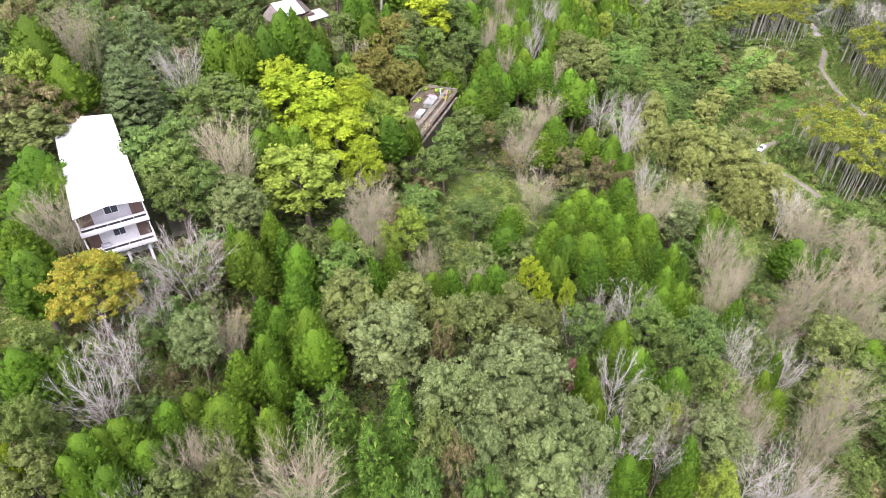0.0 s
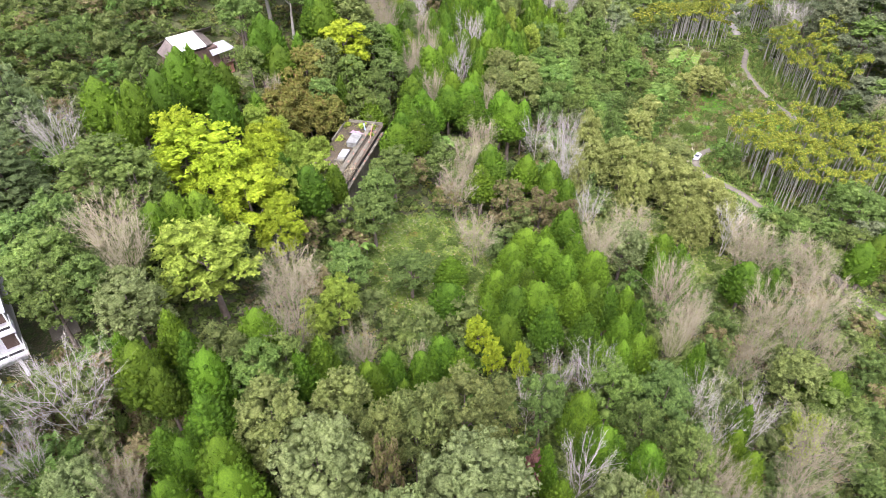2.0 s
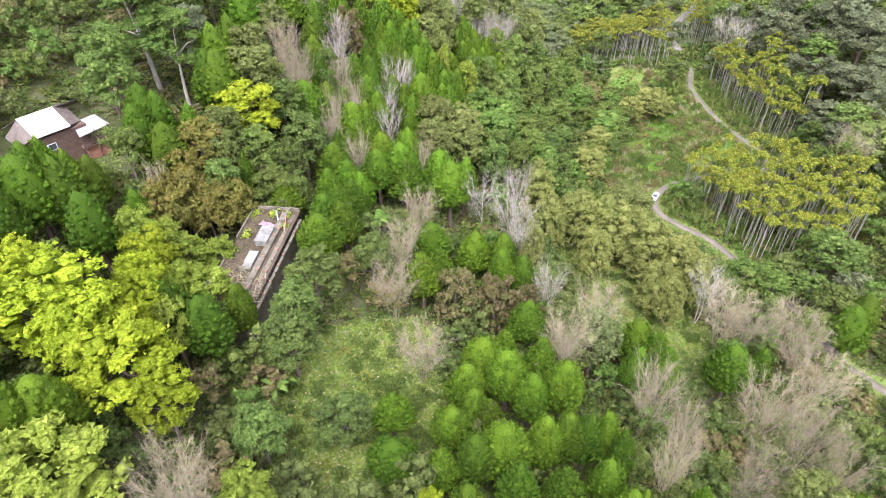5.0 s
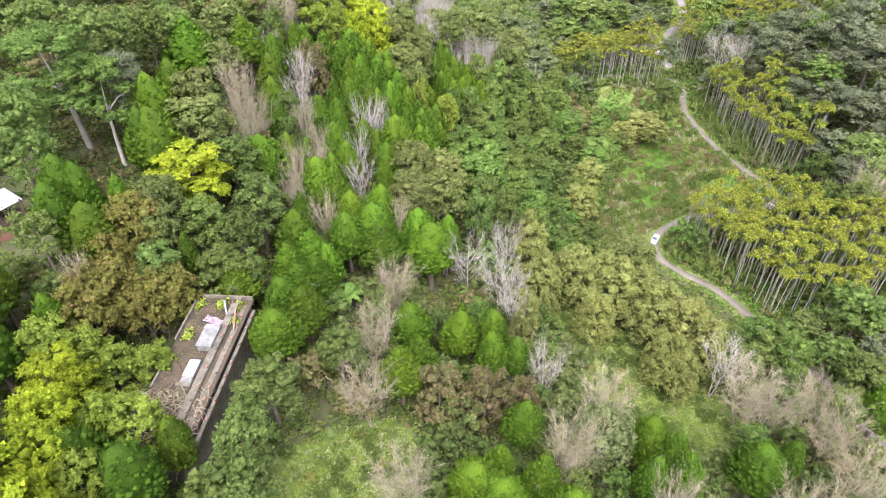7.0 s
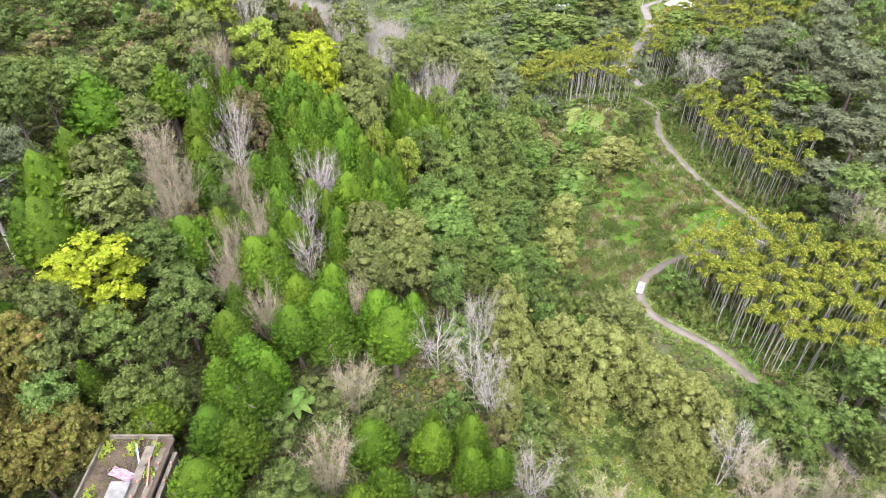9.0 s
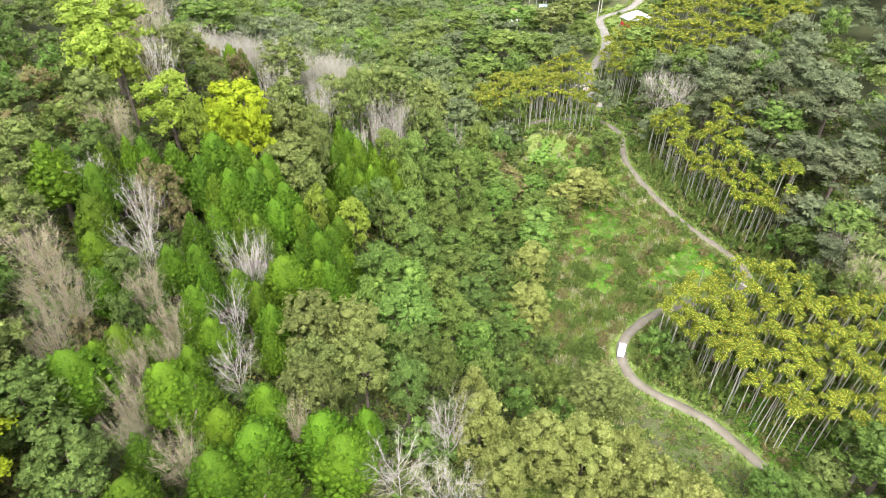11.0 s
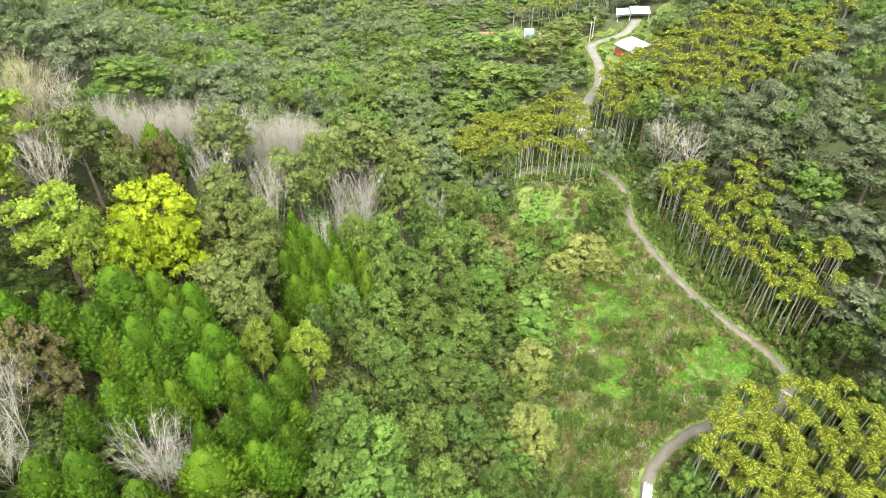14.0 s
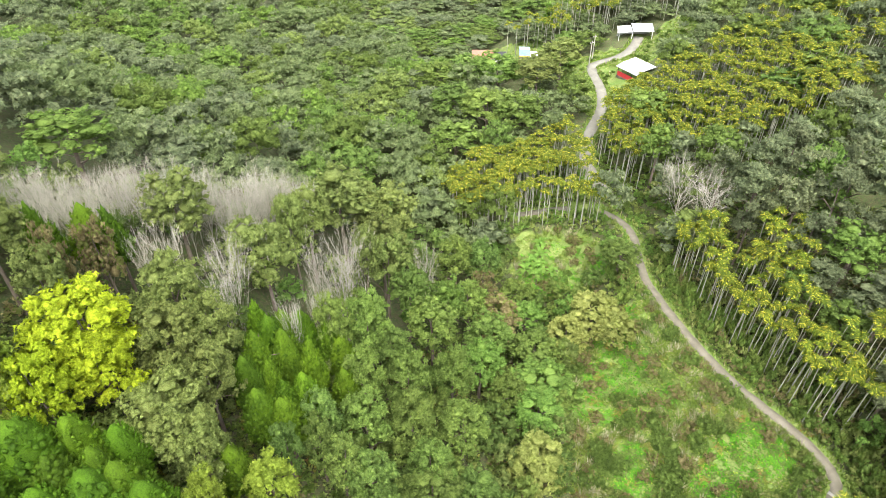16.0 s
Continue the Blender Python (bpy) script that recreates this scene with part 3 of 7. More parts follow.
def strip(L, half, lift, thick, wob=0.0):
    """A paved band along a centre line."""
    P = np.array(L)
    w = np.gradient(P[:, :2], axis=0)
    w /= np.linalg.norm(w, axis=1)[:, None]
    s = np.stack([-w[:, 1], w[:, 0]], 1)
    rng = np.random.default_rng(5)
    V, F = [], []
    for i, p in enumerate(P):
        a, b = half + wob * rng.normal(), half + wob * rng.normal()
        l, r = p[:2] + s[i] * a, p[:2] - s[i] * b
        for xy, dz in ((l, -thick), (l, lift), ((l + r) / 2, lift + 0.03), (r, lift), (r, -thick)):
            V.append((xy[0], xy[1], p[2] + dz))
    for i in range(len(P) - 1):
        for j in range(4):
            F.append((i * 5 + j, i * 5 + j + 1, i * 5 + j + 6, i * 5 + j + 5))
    return V, F


PAVING = plain("worn_concrete", (0.14, 0.127, 0.09), (0.21, 0.193, 0.145), 0.5, 0.9, fine=7.0, bump=0.15)
PALE_PAVING = plain("pale_lane_concrete", (0.19, 0.185, 0.15), (0.27, 0.262, 0.215), 0.5, 0.9, fine=7.0, bump=0.15)
PALE_BAND = plain("pale_concrete_band", (0.4, 0.38, 0.33), (0.52, 0.5, 0.44), 1.5, 0.9, fine=7.0)
V, F = strip(LANE, 0.82, 0.12, 0.5, 0.05)
tagged(new("lane", mesh_np("lane", V, F, PAVING)), "narrow winding lane of worn grey concrete with grassy edges", "road", kind="structure")
band = [Vector(p) for p in ((108.1, 138.7, 14.14), (108.5, 136.9, 14.14), (109.0, 137.0, 14.14), (108.6, 138.8, 14.14))]
tagged(new("lane_band", mesh_np("lane_band", [(*p.xy, 14.18) for p in band] + [(*p.xy, 14.0) for p in band], [(0, 1, 2, 3), (7, 6, 5, 4), (0, 4, 5, 1), (1, 5, 6, 2), (2, 6, 7, 3), (3, 7, 4, 0)], PALE_BAND)), "pale concrete band across the lane's bend", "road", kind="structure")
V, F = strip(LANE_FAR, 1.5, 0.14, 0.5, 0.08)
tagged(new("lane_far", mesh_np("lane_far", V, F, PALE_PAVING)), "pale concrete lane climbing to the farm buildings", "road", kind="structure")


# ---- trees: one of each sort is built, the rest are copies ----
STOCK = {}


def make_tree(key, name, label, cat, group, crown_me, trunk_me, R, H):
    ob = thing(name, label, cat, pose(0, 0, -500), group)
    if trunk_me:
        part("trunk", trunk_me, None, ob)
    if crown_me:
        part("crown", crown_me, None, ob)
    STOCK.setdefault(key, []).append((ob, R, H))


SORTS = {
    # key: name, label, group, leaf, R, H, crown base, variants, shape of the crown
    "cedar": ("cedar_tree", "bright green young cedar with a dense rounded cone", "cedars on the slope", "cedar", 2.2, 12.5, 5.0, 6, None),
    "conifer": ("conifer_tree", "deep green spiky conifer with tiered branches", "spiky conifers", "conifer", 2.0, 13.0, 2.0, 2, None),
    "pine": ("pine_tree", "tall grey-green pine with long soft needles", "pines by the house", "pine", 4.5, 16.0, 3.0, 2, None),
    "green": ("broadleaf_tree", "mid-green broadleaf tree with a lumpy crown", "mixed woodland", "green", 2.8, 11.5, 4.0, 3, dict(n=14, per=17, tuft=0.125, each=9, size=0.26)),
    "dark": ("evergreen_tree", "dark green evergreen tree in the gully", "gully evergreens", "dark", 3.2, 12.5, 4.0, 3, dict(n=15, per=17, tuft=0.12, each=9, size=0.27)),
    "olive": ("olive_green_tree", "olive-green broadleaf tree with a wide domed crown", "olive-green woodland", "olive", 3.3, 13.5, 5.0, 4, dict(n=16, per=17, tuft=0.115, each=9, size=0.27)),
    "pale": ("pale_tree", "pale green tree with a close round dome", "pale domed trees", "pale", 3.2, 13.0, 4.5, 2, dict(n=20, per=18, tuft=0.105, each=9, size=0.2, wide=0.38, flat=0.75)),
    "fresh": ("fresh_green_tree", "fresh light green tree with airy leaf masses", "fresh green trees", "fresh", 3.2, 12.5, 4.0, 2, dict(n=16, per=14, tuft=0.12, each=11, size=0.27)),
    "lime_pale": ("camphor_tree", "yellow-green camphor tree with billowing clumps", "young-leaved camphors", "lime_pale", 3.0, 12.0, 4.0, 2, dict(n=17, per=14, tuft=0.125, each=11, size=0.24, wide=0.37)),
    "lime": ("lime_green_tree", "vivid lime-green camphor tree in new leaf", "lime-green camphors", "lime", 3.4, 13.0, 4.5, 3, dict(n=19, per=15, tuft=0.11, each=11, size=0.24, wide=0.35)),
    "gold": ("golden_tree", "golden-yellow leaved tree below the house", "golden tree", "gold", 4.0, 10.7, 4.5, 1, dict(n=24, per=16, tuft=0.08, each=12, size=0.2, wide=0.3, flat=0.45)),
    "greygreen": ("layered_tree", "grey-green tree with flat layered leaf sprays", "grey-green hillside trees", "greygreen", 4.2, 14.5, 7.0, 3, dict(n=28, per=15, tuft=0.085, each=9, size=0.25, wide=0.3, flat=0.34, layers=4)),
    "umbrella": ("umbrella_tree", "tall umbrella-crowned tree with pale spreading limbs", "umbrella trees", "fresh", 6.0, 16.0, 7.0, 1, dict(n=36, per=18, tuft=0.06, each=12, size=0.22, wide=0.24, flat=0.25, layers=4)),
    "feather": ("bamboo_clump", "yellowish olive feathery bamboo clump", "bamboo along the stream", "feather", 3.6, 11.0, 2.0, 4, dict(n=20, per=22, tuft=0.095, each=11, size=0.26, wide=0.34, flat=0.75, droop=1.8)),
    "bronze": ("golden_olive_tree", "broadleaf tree with golden-olive ageing leaves", "golden-olive trees", "bronze", 3.2, 11.0, 3.5, 3, dict(n=17, per=16, tuft=0.11, each=9, size=0.26)),
    "rose": ("red_leaved_tree", "slim tree with dull rose-red leaves", "red-leaved tree", "rose", 2.5, 9.0, 2.0, 1, dict(n=14, per=12, tuft=0.1, each=12, size=0.22, wide=0.34)),
    "russet": ("russet_bush", "russet-brown thicket with half-dead leaves", "russet thickets", "russet", 2.5, 8.0, 0.5, 2, dict(n=18, per=11, tuft=0.11, each=13, size=0.24, wide=0.36)),
}


def stock(key):
    name, label, group, leaf, R, H, z0, variants, form = SORTS[key]
    for far in (0, 1):
        for v in range(variants):
            seed = 1000 + 31 * v + sum(map(ord, key)) + 500 * far
            if key == "cedar":
                hp = plumes(seed, ("bullet", "spire", "bullet")[v % 3], R, H, z0, 220 + 5 * v if not far else 120, 6 if not far else 5, 0.16 if not far else 0.2)
            elif key in ("conifer", "pine"):
                hp = tiers(seed, R, H, z0, 90 if key == "conifer" else 120, 42 if not far else 20, 0.24)
            elif far:
                hp = boughs(seed, R, H, max(z0, H - 2.0 * R), **{**form, "per": form["per"] * 2 // 3, "each": form["each"] * 2 // 3, "size": form["size"] * 1.1, "tuft": form["tuft"] * 1.1})
            else:
                hp = boughs(seed, R, H, z0, **form)
            cm = mesh_np("crown", *hp.done(), LEAF[leaf])
            tm = mesh_np("trunk", *trunk(seed, R, H, z0, 0.16 + 0.03 * R, 0 if key == "feather" else 6 if not far else 3), BARK["white" if key == "umbrella" else "brown"], True)
            make_tree(key + ("_far" if far else ""), name, label, "tree", group, cm, tm, R, H)


for key in SORTS:
    stock(key)
for v in range(4):
    V, F, TV, TF = bare(40 + v, 3.2, 12.0, 0.12, (1, 2)[v % 2], (18, 10)[v % 2], (0.8, 0.45)[v % 2], (0.3, 0.22)[v % 2], 8, 9, 0.012)
    make_tree("white", "bare_tree", "leafless tree with whitish bark and fine twigs", "tree", "leafless white trees", mesh_np("crown", TV, TF, BARK["white"]), mesh_np("trunk", V, F, BARK["white"]), 3.2, 12.0)
for v in range(4):
    V, F, TV, TF = bare(60 + v, 2.9, 10.0, 0.05, 5, 8, 0.5, 0.12, 7, 11, 0.0105)
    make_tree("tan", "bare_thicket", "leafless tan thicket of fine upright twigs", "shrub", "leafless thickets", mesh_np("crown", TV, TF, BARK["tan"]), mesh_np("trunk", V, F, BARK["tan"]), 2.9, 10.0)

PLANTED = []


def plant(key, x, y, r, h):
    """One tree of a sort at its place, with its crown's radius and its height."""
    n = len(PLANTED)
    r *= 1.08 if key == "cedar" else 1.0
    t = min(1, max(0, ((x - 5) * 45 + (y - 30) * 110) / (45 ** 2 + 110 ** 2)))
    far = math.hypot(x - 5 - 45 * t, y - 30 - 110 * t) > 48
    pool = STOCK[key + "_far"] if far and key + "_far" in STOCK else STOCK[key]
    proto, R, H = pool[(n * 7 + int(x * 10)) % len(pool)]
    k = random.Random(n)
    m = Matrix.LocRotScale((x, y, gz(x, y) - 0.1), Euler((k.uniform(-0.04, 0.04), k.uniform(-0.04, 0.04), k.uniform(0, 6.28))), (r / R, r / R * k.uniform(0.92, 1.08), h / H))
    PLANTED.append((x, y, r if key not in ("white", "tan") else r * 0.3, h))
    return copy_thing(proto, m)


# each tree: sort, place, crown radius, height
plant("cedar", -25.9, 23.7, 1.9, 11.0)
plant("cedar", -23.6, 23.9, 1.9, 11.1)
plant("cedar", -26.1, 25.9, 2.1, 11.2)
plant("cedar", -21.6, 26.4, 1.9, 10.8)
plant("cedar", -25.1, 27.0, 1.7, 10.8)
plant("cedar", -24.0, 27.7, 1.9, 11.1)
plant("cedar", 16.2, 29.6, 2.0, 15.7)
plant("cedar", -21.8, 29.8, 1.8, 10.6)
plant("cedar", -17.7, 30.2, 2.5, 11.2)
plant("cedar", -13.9, 30.4, 1.7, 10.7)
plant("cedar", -20.3, 31.1, 1.7, 10.5)
plant("cedar", 22.1, 31.3, 1.9, 14.7)
plant("cedar", -32.4, 31.7, 2.0, 11.3)
plant("cedar", -19.8, 32.3, 1.2, 9.9)
plant("cedar", -30.1, 33.0, 1.9, 11.2)
plant("cedar", 23.8, 33.7, 2.2, 14.7)
plant("cedar", 19.2, 34.0, 1.2, 14.2)
plant("cedar", 15.3, 34.4, 1.3, 15.1)
plant("cedar", -14.5, 35.4, 1.5, 10.7)
plant("cedar", -17.4, 35.7, 2.0, 10.7)
plant("cedar", 14.8, 36.2, 1.5, 15.1)
plant("cedar", 14.2, 38.5, 2.0, 15.5)
plant("cedar", -16.0, 38.8, 1.8, 10.5)
plant("cedar", -11.7, 39.2, 2.5, 11.9)
plant("cedar", -37.0, 41.7, 2.5, 11.7)
plant("cedar", -13.1, 41.8, 2.2, 11.4)
plant("cedar", -15.8, 42.4, 1.5, 10.4)
plant("cedar", 14.2, 42.7, 1.5, 14.3)
plant("cedar", -17.7, 43.1, 1.7, 10.4)
plant("cedar", 37.2, 43.6, 1.9, 13.7)
plant("cedar", 25.5, 43.8, 2.2, 14.1)
plant("cedar", -14.4, 45.7, 2.6, 11.9)
plant("cedar", 21.6, 45.8, 2.3, 14.3)
plant("cedar", -40.1, 46.4, 2.4, 11.3)
plant("cedar", 37.1, 46.8, 1.5, 13.3)
plant("cedar", -18.6, 48.6, 1.5, 10.6)
plant("cedar", 19.7, 49.1, 2.3, 13.9)
plant("cedar", -20.6, 49.6, 2.3, 11.4)
plant("cedar", -14.9, 49.8, 2.3, 11.9)
plant("cedar", 2.4, 49.9, 1.2, 11.9)
plant("cedar", 40.1, 50.1, 1.3, 13.2)
plant("cedar", -0.9, 51.5, 1.9, 12.1)
plant("cedar", -22.1, 51.6, 1.5, 10.7)
plant("cedar", -7.5, 52.0, 1.7, 11.6)
plant("cedar", -16.9, 52.1, 1.9, 11.4)
plant("cedar", -42.7, 52.4, 2.8, 11.8)
plant("cedar", 1.0, 53.6, 1.7, 11.3)
plant("cedar", -18.7, 54.2, 1.9, 11.8)
plant("cedar", -5.9, 54.2, 2.0, 11.6)
plant("cedar", 4.4, 54.7, 1.8, 10.9)
plant("cedar", -11.6, 55.4, 2.3, 12.5)
plant("cedar", 8.8, 56.6, 1.8, 10.8)
plant("cedar", -41.7, 56.8, 2.4, 11.2)
plant("cedar", 58.2, 56.8, 3.0, 14.7)
plant("cedar", 27.8, 57.7, 1.9, 13.5)
plant("cedar", 6.7, 57.8, 2.1, 10.4)
plant("cedar", 25.7, 58.3, 1.9, 13.2)
plant("cedar", -45.0, 58.9, 3.0, 12.1)
plant("cedar", 30.8, 59.7, 2.0, 13.7)
plant("cedar", 38.9, 59.8, 1.7, 13.4)
plant("cedar", 32.6, 60.1, 1.4, 13.3)
plant("cedar", 15.1, 63.1, 2.0, 10.6)
plant("cedar", 25.7, 63.6, 2.3, 13.2)
plant("cedar", 30.5, 63.7, 2.0, 13.3)
plant("cedar", 20.7, 63.9, 2.3, 12.3)
plant("cedar", 34.1, 67.2, 1.8, 13.3)
plant("cedar", 13.9, 67.9, 2.1, 9.5)
plant("cedar", 17.2, 68.3, 2.2, 10.5)
plant("cedar", -22.7, 69.2, 1.9, 12.0)
plant("cedar", 20.7, 69.3, 2.8, 11.8)
plant("cedar", 30.6, 69.4, 2.1, 13.0)
plant("cedar", 25.6, 69.5, 2.1, 12.3)
plant("cedar", 33.2, 69.6, 1.7, 13.0)
plant("cedar", 8.9, 69.8, 2.4, 8.4)
plant("cedar", 28.3, 70.1, 2.1, 12.7)
plant("cedar", -21.4, 71.0, 2.5, 12.9)
plant("cedar", -19.3, 71.9, 2.8, 13.1)
plant("cedar", 15.9, 73.2, 2.2, 9.4)
plant("cedar", 20.8, 73.5, 2.0, 10.6)
plant("cedar", 19.4, 75.1, 2.0, 10.1)
plant("cedar", -48.2, 75.4, 3.2, 13.4)
plant("cedar", 10.0, 75.6, 2.4, 8.3)
plant("cedar", 26.5, 76.3, 2.2, 11.9)
plant("cedar", 31.2, 77.5, 2.6, 13.1)
plant("cedar", 18.9, 78.5, 2.4, 10.2)
plant("cedar", 24.7, 79.6, 2.8, 11.6)
plant("cedar", -52.8, 79.7, 3.5, 14.3)
plant("cedar", 47.5, 80.0, 2.5, 14.0)
plant("cedar", 58.7, 80.2, 3.1, 13.2)
plant("cedar", 64.2, 80.7, 1.7, 11.2)
plant("cedar", 43.1, 80.7, 1.8, 13.1)
plant("cedar", 29.7, 82.2, 2.4, 12.2)
plant("cedar", 22.3, 82.4, 2.8, 11.1)
plant("cedar", 48.1, 83.2, 2.5, 13.7)
plant("cedar", 25.8, 84.9, 2.0, 11.0)
plant("cedar", -8.3, 85.1, 2.9, 12.3)
plant("cedar", 46.7, 86.0, 2.6, 13.5)
plant("cedar", -11.9, 86.7, 2.6, 13.0)
plant("cedar", -30.1, 87.0, 2.0, 13.0)
plant("cedar", -4.9, 88.7, 1.9, 11.2)
plant("cedar", 30.7, 89.7, 2.3, 11.8)
plant("cedar", -33.5, 91.3, 2.9, 14.0)
plant("cedar", -30.0, 92.1, 2.5, 14.1)
plant("cedar", -27.5, 96.2, 2.5, 14.5)
plant("cedar", 18.2, 98.0, 3.1, 11.7)
plant("cedar", -20.1, 98.2, 2.5, 14.2)
plant("cedar", 20.7, 100.1, 2.4, 11.4)
plant("cedar", 30.6, 100.7, 2.2, 12.0)
plant("cedar", 33.8, 100.9, 2.0, 11.6)
plant("cedar", 4.7, 101.2, 2.9, 10.8)
plant("cedar", -26.0, 101.3, 3.3, 14.9)
plant("cedar", -22.7, 102.4, 3.6, 14.9)
plant("cedar", -16.6, 103.9, 1.7, 11.7)
plant("cedar", 27.1, 104.6, 2.6, 12.4)
plant("cedar", 32.0, 104.8, 2.4, 12.4)
plant("cedar", 20.9, 105.6, 2.6, 11.5)
plant("cedar", 8.3, 106.0, 3.1, 10.8)
plant("cedar", 28.3, 107.3, 1.9, 11.7)
plant("cedar", 5.9, 108.0, 2.4, 10.2)
plant("cedar", 1.1, 109.7, 2.6, 10.6)
plant("cedar", 8.2, 110.5, 2.9, 10.6)
plant("cedar", 10.5, 112.1, 2.6, 10.9)
plant("cedar", 7.1, 113.4, 2.5, 10.8)
plant("cedar", -4.1, 113.5, 1.5, 10.5)
plant("cedar", -13.9, 114.6, 2.9, 11.7)
plant("cedar", 12.3, 114.9, 2.0, 10.6)
plant("cedar", 10.3, 116.2, 3.1, 11.3)
plant("cedar", -17.0, 116.3, 2.2, 12.0)
plant("cedar", 8.4, 118.8, 2.6, 11.7)
plant("cedar", -10.7, 118.9, 2.2, 12.3)
plant("cedar", 19.8, 119.2, 2.9, 12.5)
plant("cedar", -16.5, 119.6, 2.5, 12.6)
plant("cedar", -14.7, 119.7, 2.0, 12.3)
plant("cedar", 27.5, 120.2, 3.4, 14.2)
plant("cedar", 15.6, 120.9, 2.9, 11.9)
plant("cedar", 19.7, 122.6, 3.4, 13.1)
plant("cedar", 26.3, 123.0, 3.0, 14.0)
plant("cedar", 9.8, 123.4, 2.0, 11.8)
plant("cedar", 30.9, 123.5, 2.2, 13.8)
plant("cedar", 16.9, 125.7, 2.5, 12.5)
plant("cedar", 21.3, 127.1, 2.5, 13.7)
plant("cedar", 15.1, 128.4, 3.0, 13.2)
plant("cedar", -6.8, 128.6, 3.4, 14.8)
plant("cedar", -8.6, 128.8, 2.2, 14.3)
plant("cedar", 12.9, 129.9, 3.0, 13.1)
plant("cedar", 5.6, 131.2, 3.3, 13.7)
plant("cedar", 15.1, 132.7, 1.8, 12.2)
plant("cedar", 7.7, 133.8, 1.8, 11.7)
plant("cedar", 23.7, 134.9, 1.7, 13.1)
plant("cedar", -6.8, 135.1, 3.1, 15.2)
plant("cedar", 11.9, 135.6, 1.5, 11.8)
plant("cedar", 9.1, 135.7, 2.1, 11.7)
plant("cedar", 17.8, 136.4, 1.9, 12.5)
plant("cedar", 24.2, 138.4, 2.0, 13.1)
plant("cedar", 16.2, 138.5, 1.9, 12.0)
plant("cedar", 16.9, 141.1, 2.1, 12.1)
plant("cedar", 23.9, 141.5, 1.8, 12.9)
plant("cedar", -4.9, 141.7, 2.4, 13.6)
plant("cedar", 8.2, 142.7, 2.0, 11.5)
plant("cedar", 22.2, 143.8, 1.8, 12.4)
plant("cedar", 18.9, 144.4, 1.8, 12.2)
plant("cedar", 27.7, 144.7, 2.9, 14.1)
plant("cedar", 33.7, 144.8, 3.0, 14.6)
plant("cedar", 32.2, 146.1, 2.0, 13.4)
plant("cedar", 15.4, 146.5, 2.0, 12.1)
plant("cedar", 17.7, 146.8, 2.2, 12.3)
plant("cedar", 8.6, 147.4, 2.3, 11.8)
plant("cedar", 35.3, 147.8, 2.4, 14.2)
plant("cedar", 28.0, 148.2, 2.0, 13.1)
plant("cedar", 30.6, 149.3, 2.3, 13.5)
plant("cedar", 34.3, 151.2, 2.4, 14.0)
plant("cedar", 31.9, 151.8, 1.8, 13.3)
plant("cedar", 8.6, 152.1, 2.4, 12.2)
plant("cedar", 18.5, 152.2, 1.9, 11.9)
plant("cedar", -2.9, 152.4, 4.2, 13.9)
plant("cedar", 24.3, 153.0, 2.5, 13.0)
plant("cedar", 26.7, 153.1, 2.0, 12.7)
plant("cedar", 21.7, 153.2, 2.2, 12.7)
plant("cedar", 33.6, 153.9, 2.2, 13.5)
plant("cedar", 29.7, 155.9, 2.4, 13.4)
plant("cedar", 32.3, 156.0, 2.2, 13.6)
plant("cedar", 9.4, 156.4, 2.4, 12.7)
plant("cedar", 26.3, 157.0, 2.3, 13.1)
plant("cedar", 23.5, 157.2, 2.5, 13.4)
plant("cedar", 5.4, 157.5, 3.6, 13.9)
plant("cedar", 22.1, 158.4, 2.3, 13.2)
plant("cedar", 31.2, 159.4, 2.5, 13.8)
plant("cedar", 10.8, 160.1, 1.7, 12.7)
plant("cedar", 20.9, 160.2, 2.6, 13.9)
plant("cedar", 27.6, 160.3, 2.8, 14.1)
plant("cedar", 13.2, 161.0, 1.9, 13.3)
plant("cedar", 29.8, 161.4, 2.5, 14.1)
plant("cedar", 15.1, 161.6, 2.2, 13.5)
plant("cedar", 18.6, 161.8, 2.5, 13.9)
plant("cedar", 25.7, 162.3, 2.9, 14.2)
plant("cedar", 23.9, 164.8, 2.9, 14.6)
plant("cedar", 45.1, 168.7, 2.2, 14.6)
plant("cedar", 43.0, 169.6, 2.1, 14.9)
plant("cedar", 48.3, 171.6, 2.0, 15.0)
plant("cedar", 42.5, 173.6, 1.9, 15.1)
plant("cedar", 49.7, 175.8, 2.4, 16.5)
plant("cedar", 44.5, 175.8, 2.6, 16.7)
plant("cedar", 47.5, 176.7, 2.3, 16.8)
plant("cedar", 46.5, 179.6, 2.1, 16.7)
plant("cedar", 45.1, 180.9, 1.8, 16.5)
plant("cedar", 26.7, 190.3, 2.0, 14.7)
plant("cedar", 30.3, 192.1, 2.0, 14.6)
plant("cedar", 32.8, 193.3, 2.0, 14.7)
plant("cedar", -27.2, 105.2, 2.2, 13.2)
plant("cedar", -25.0, 106.4, 2.2, 13.5)
plant("cedar", -23.0, 105.6, 2.0, 13.0)
plant("cedar", -21.2, 106.0, 2.0, 12.0)
plant("cedar", 48.7, 183.5, 2.0, 13.6)
plant("cedar", 51.3, 183.1, 2.1, 13.9)
plant("cedar", 53.7, 181.6, 2.2, 14.2)
plant("cedar", 54.9, 179.0, 2.3, 13.6)
plant("cedar", 54.0, 174.4, 2.0, 13.9)
plant("cedar", 44.4, 173.8, 2.1, 14.2)
plant("cedar", 46.1, 171.7, 2.2, 13.6)
plant("cedar", 27.3, 165.5, 2.3, 13.9)
plant("cedar", 28.3, 162.6, 2.0, 14.2)
plant("cedar", 24.7, 160.1, 2.1, 13.6)
plant("cedar", 30.0, 164.7, 2.2, 13.9)
plant("cedar", 38.3, 157.5, 2.1, 12.8)
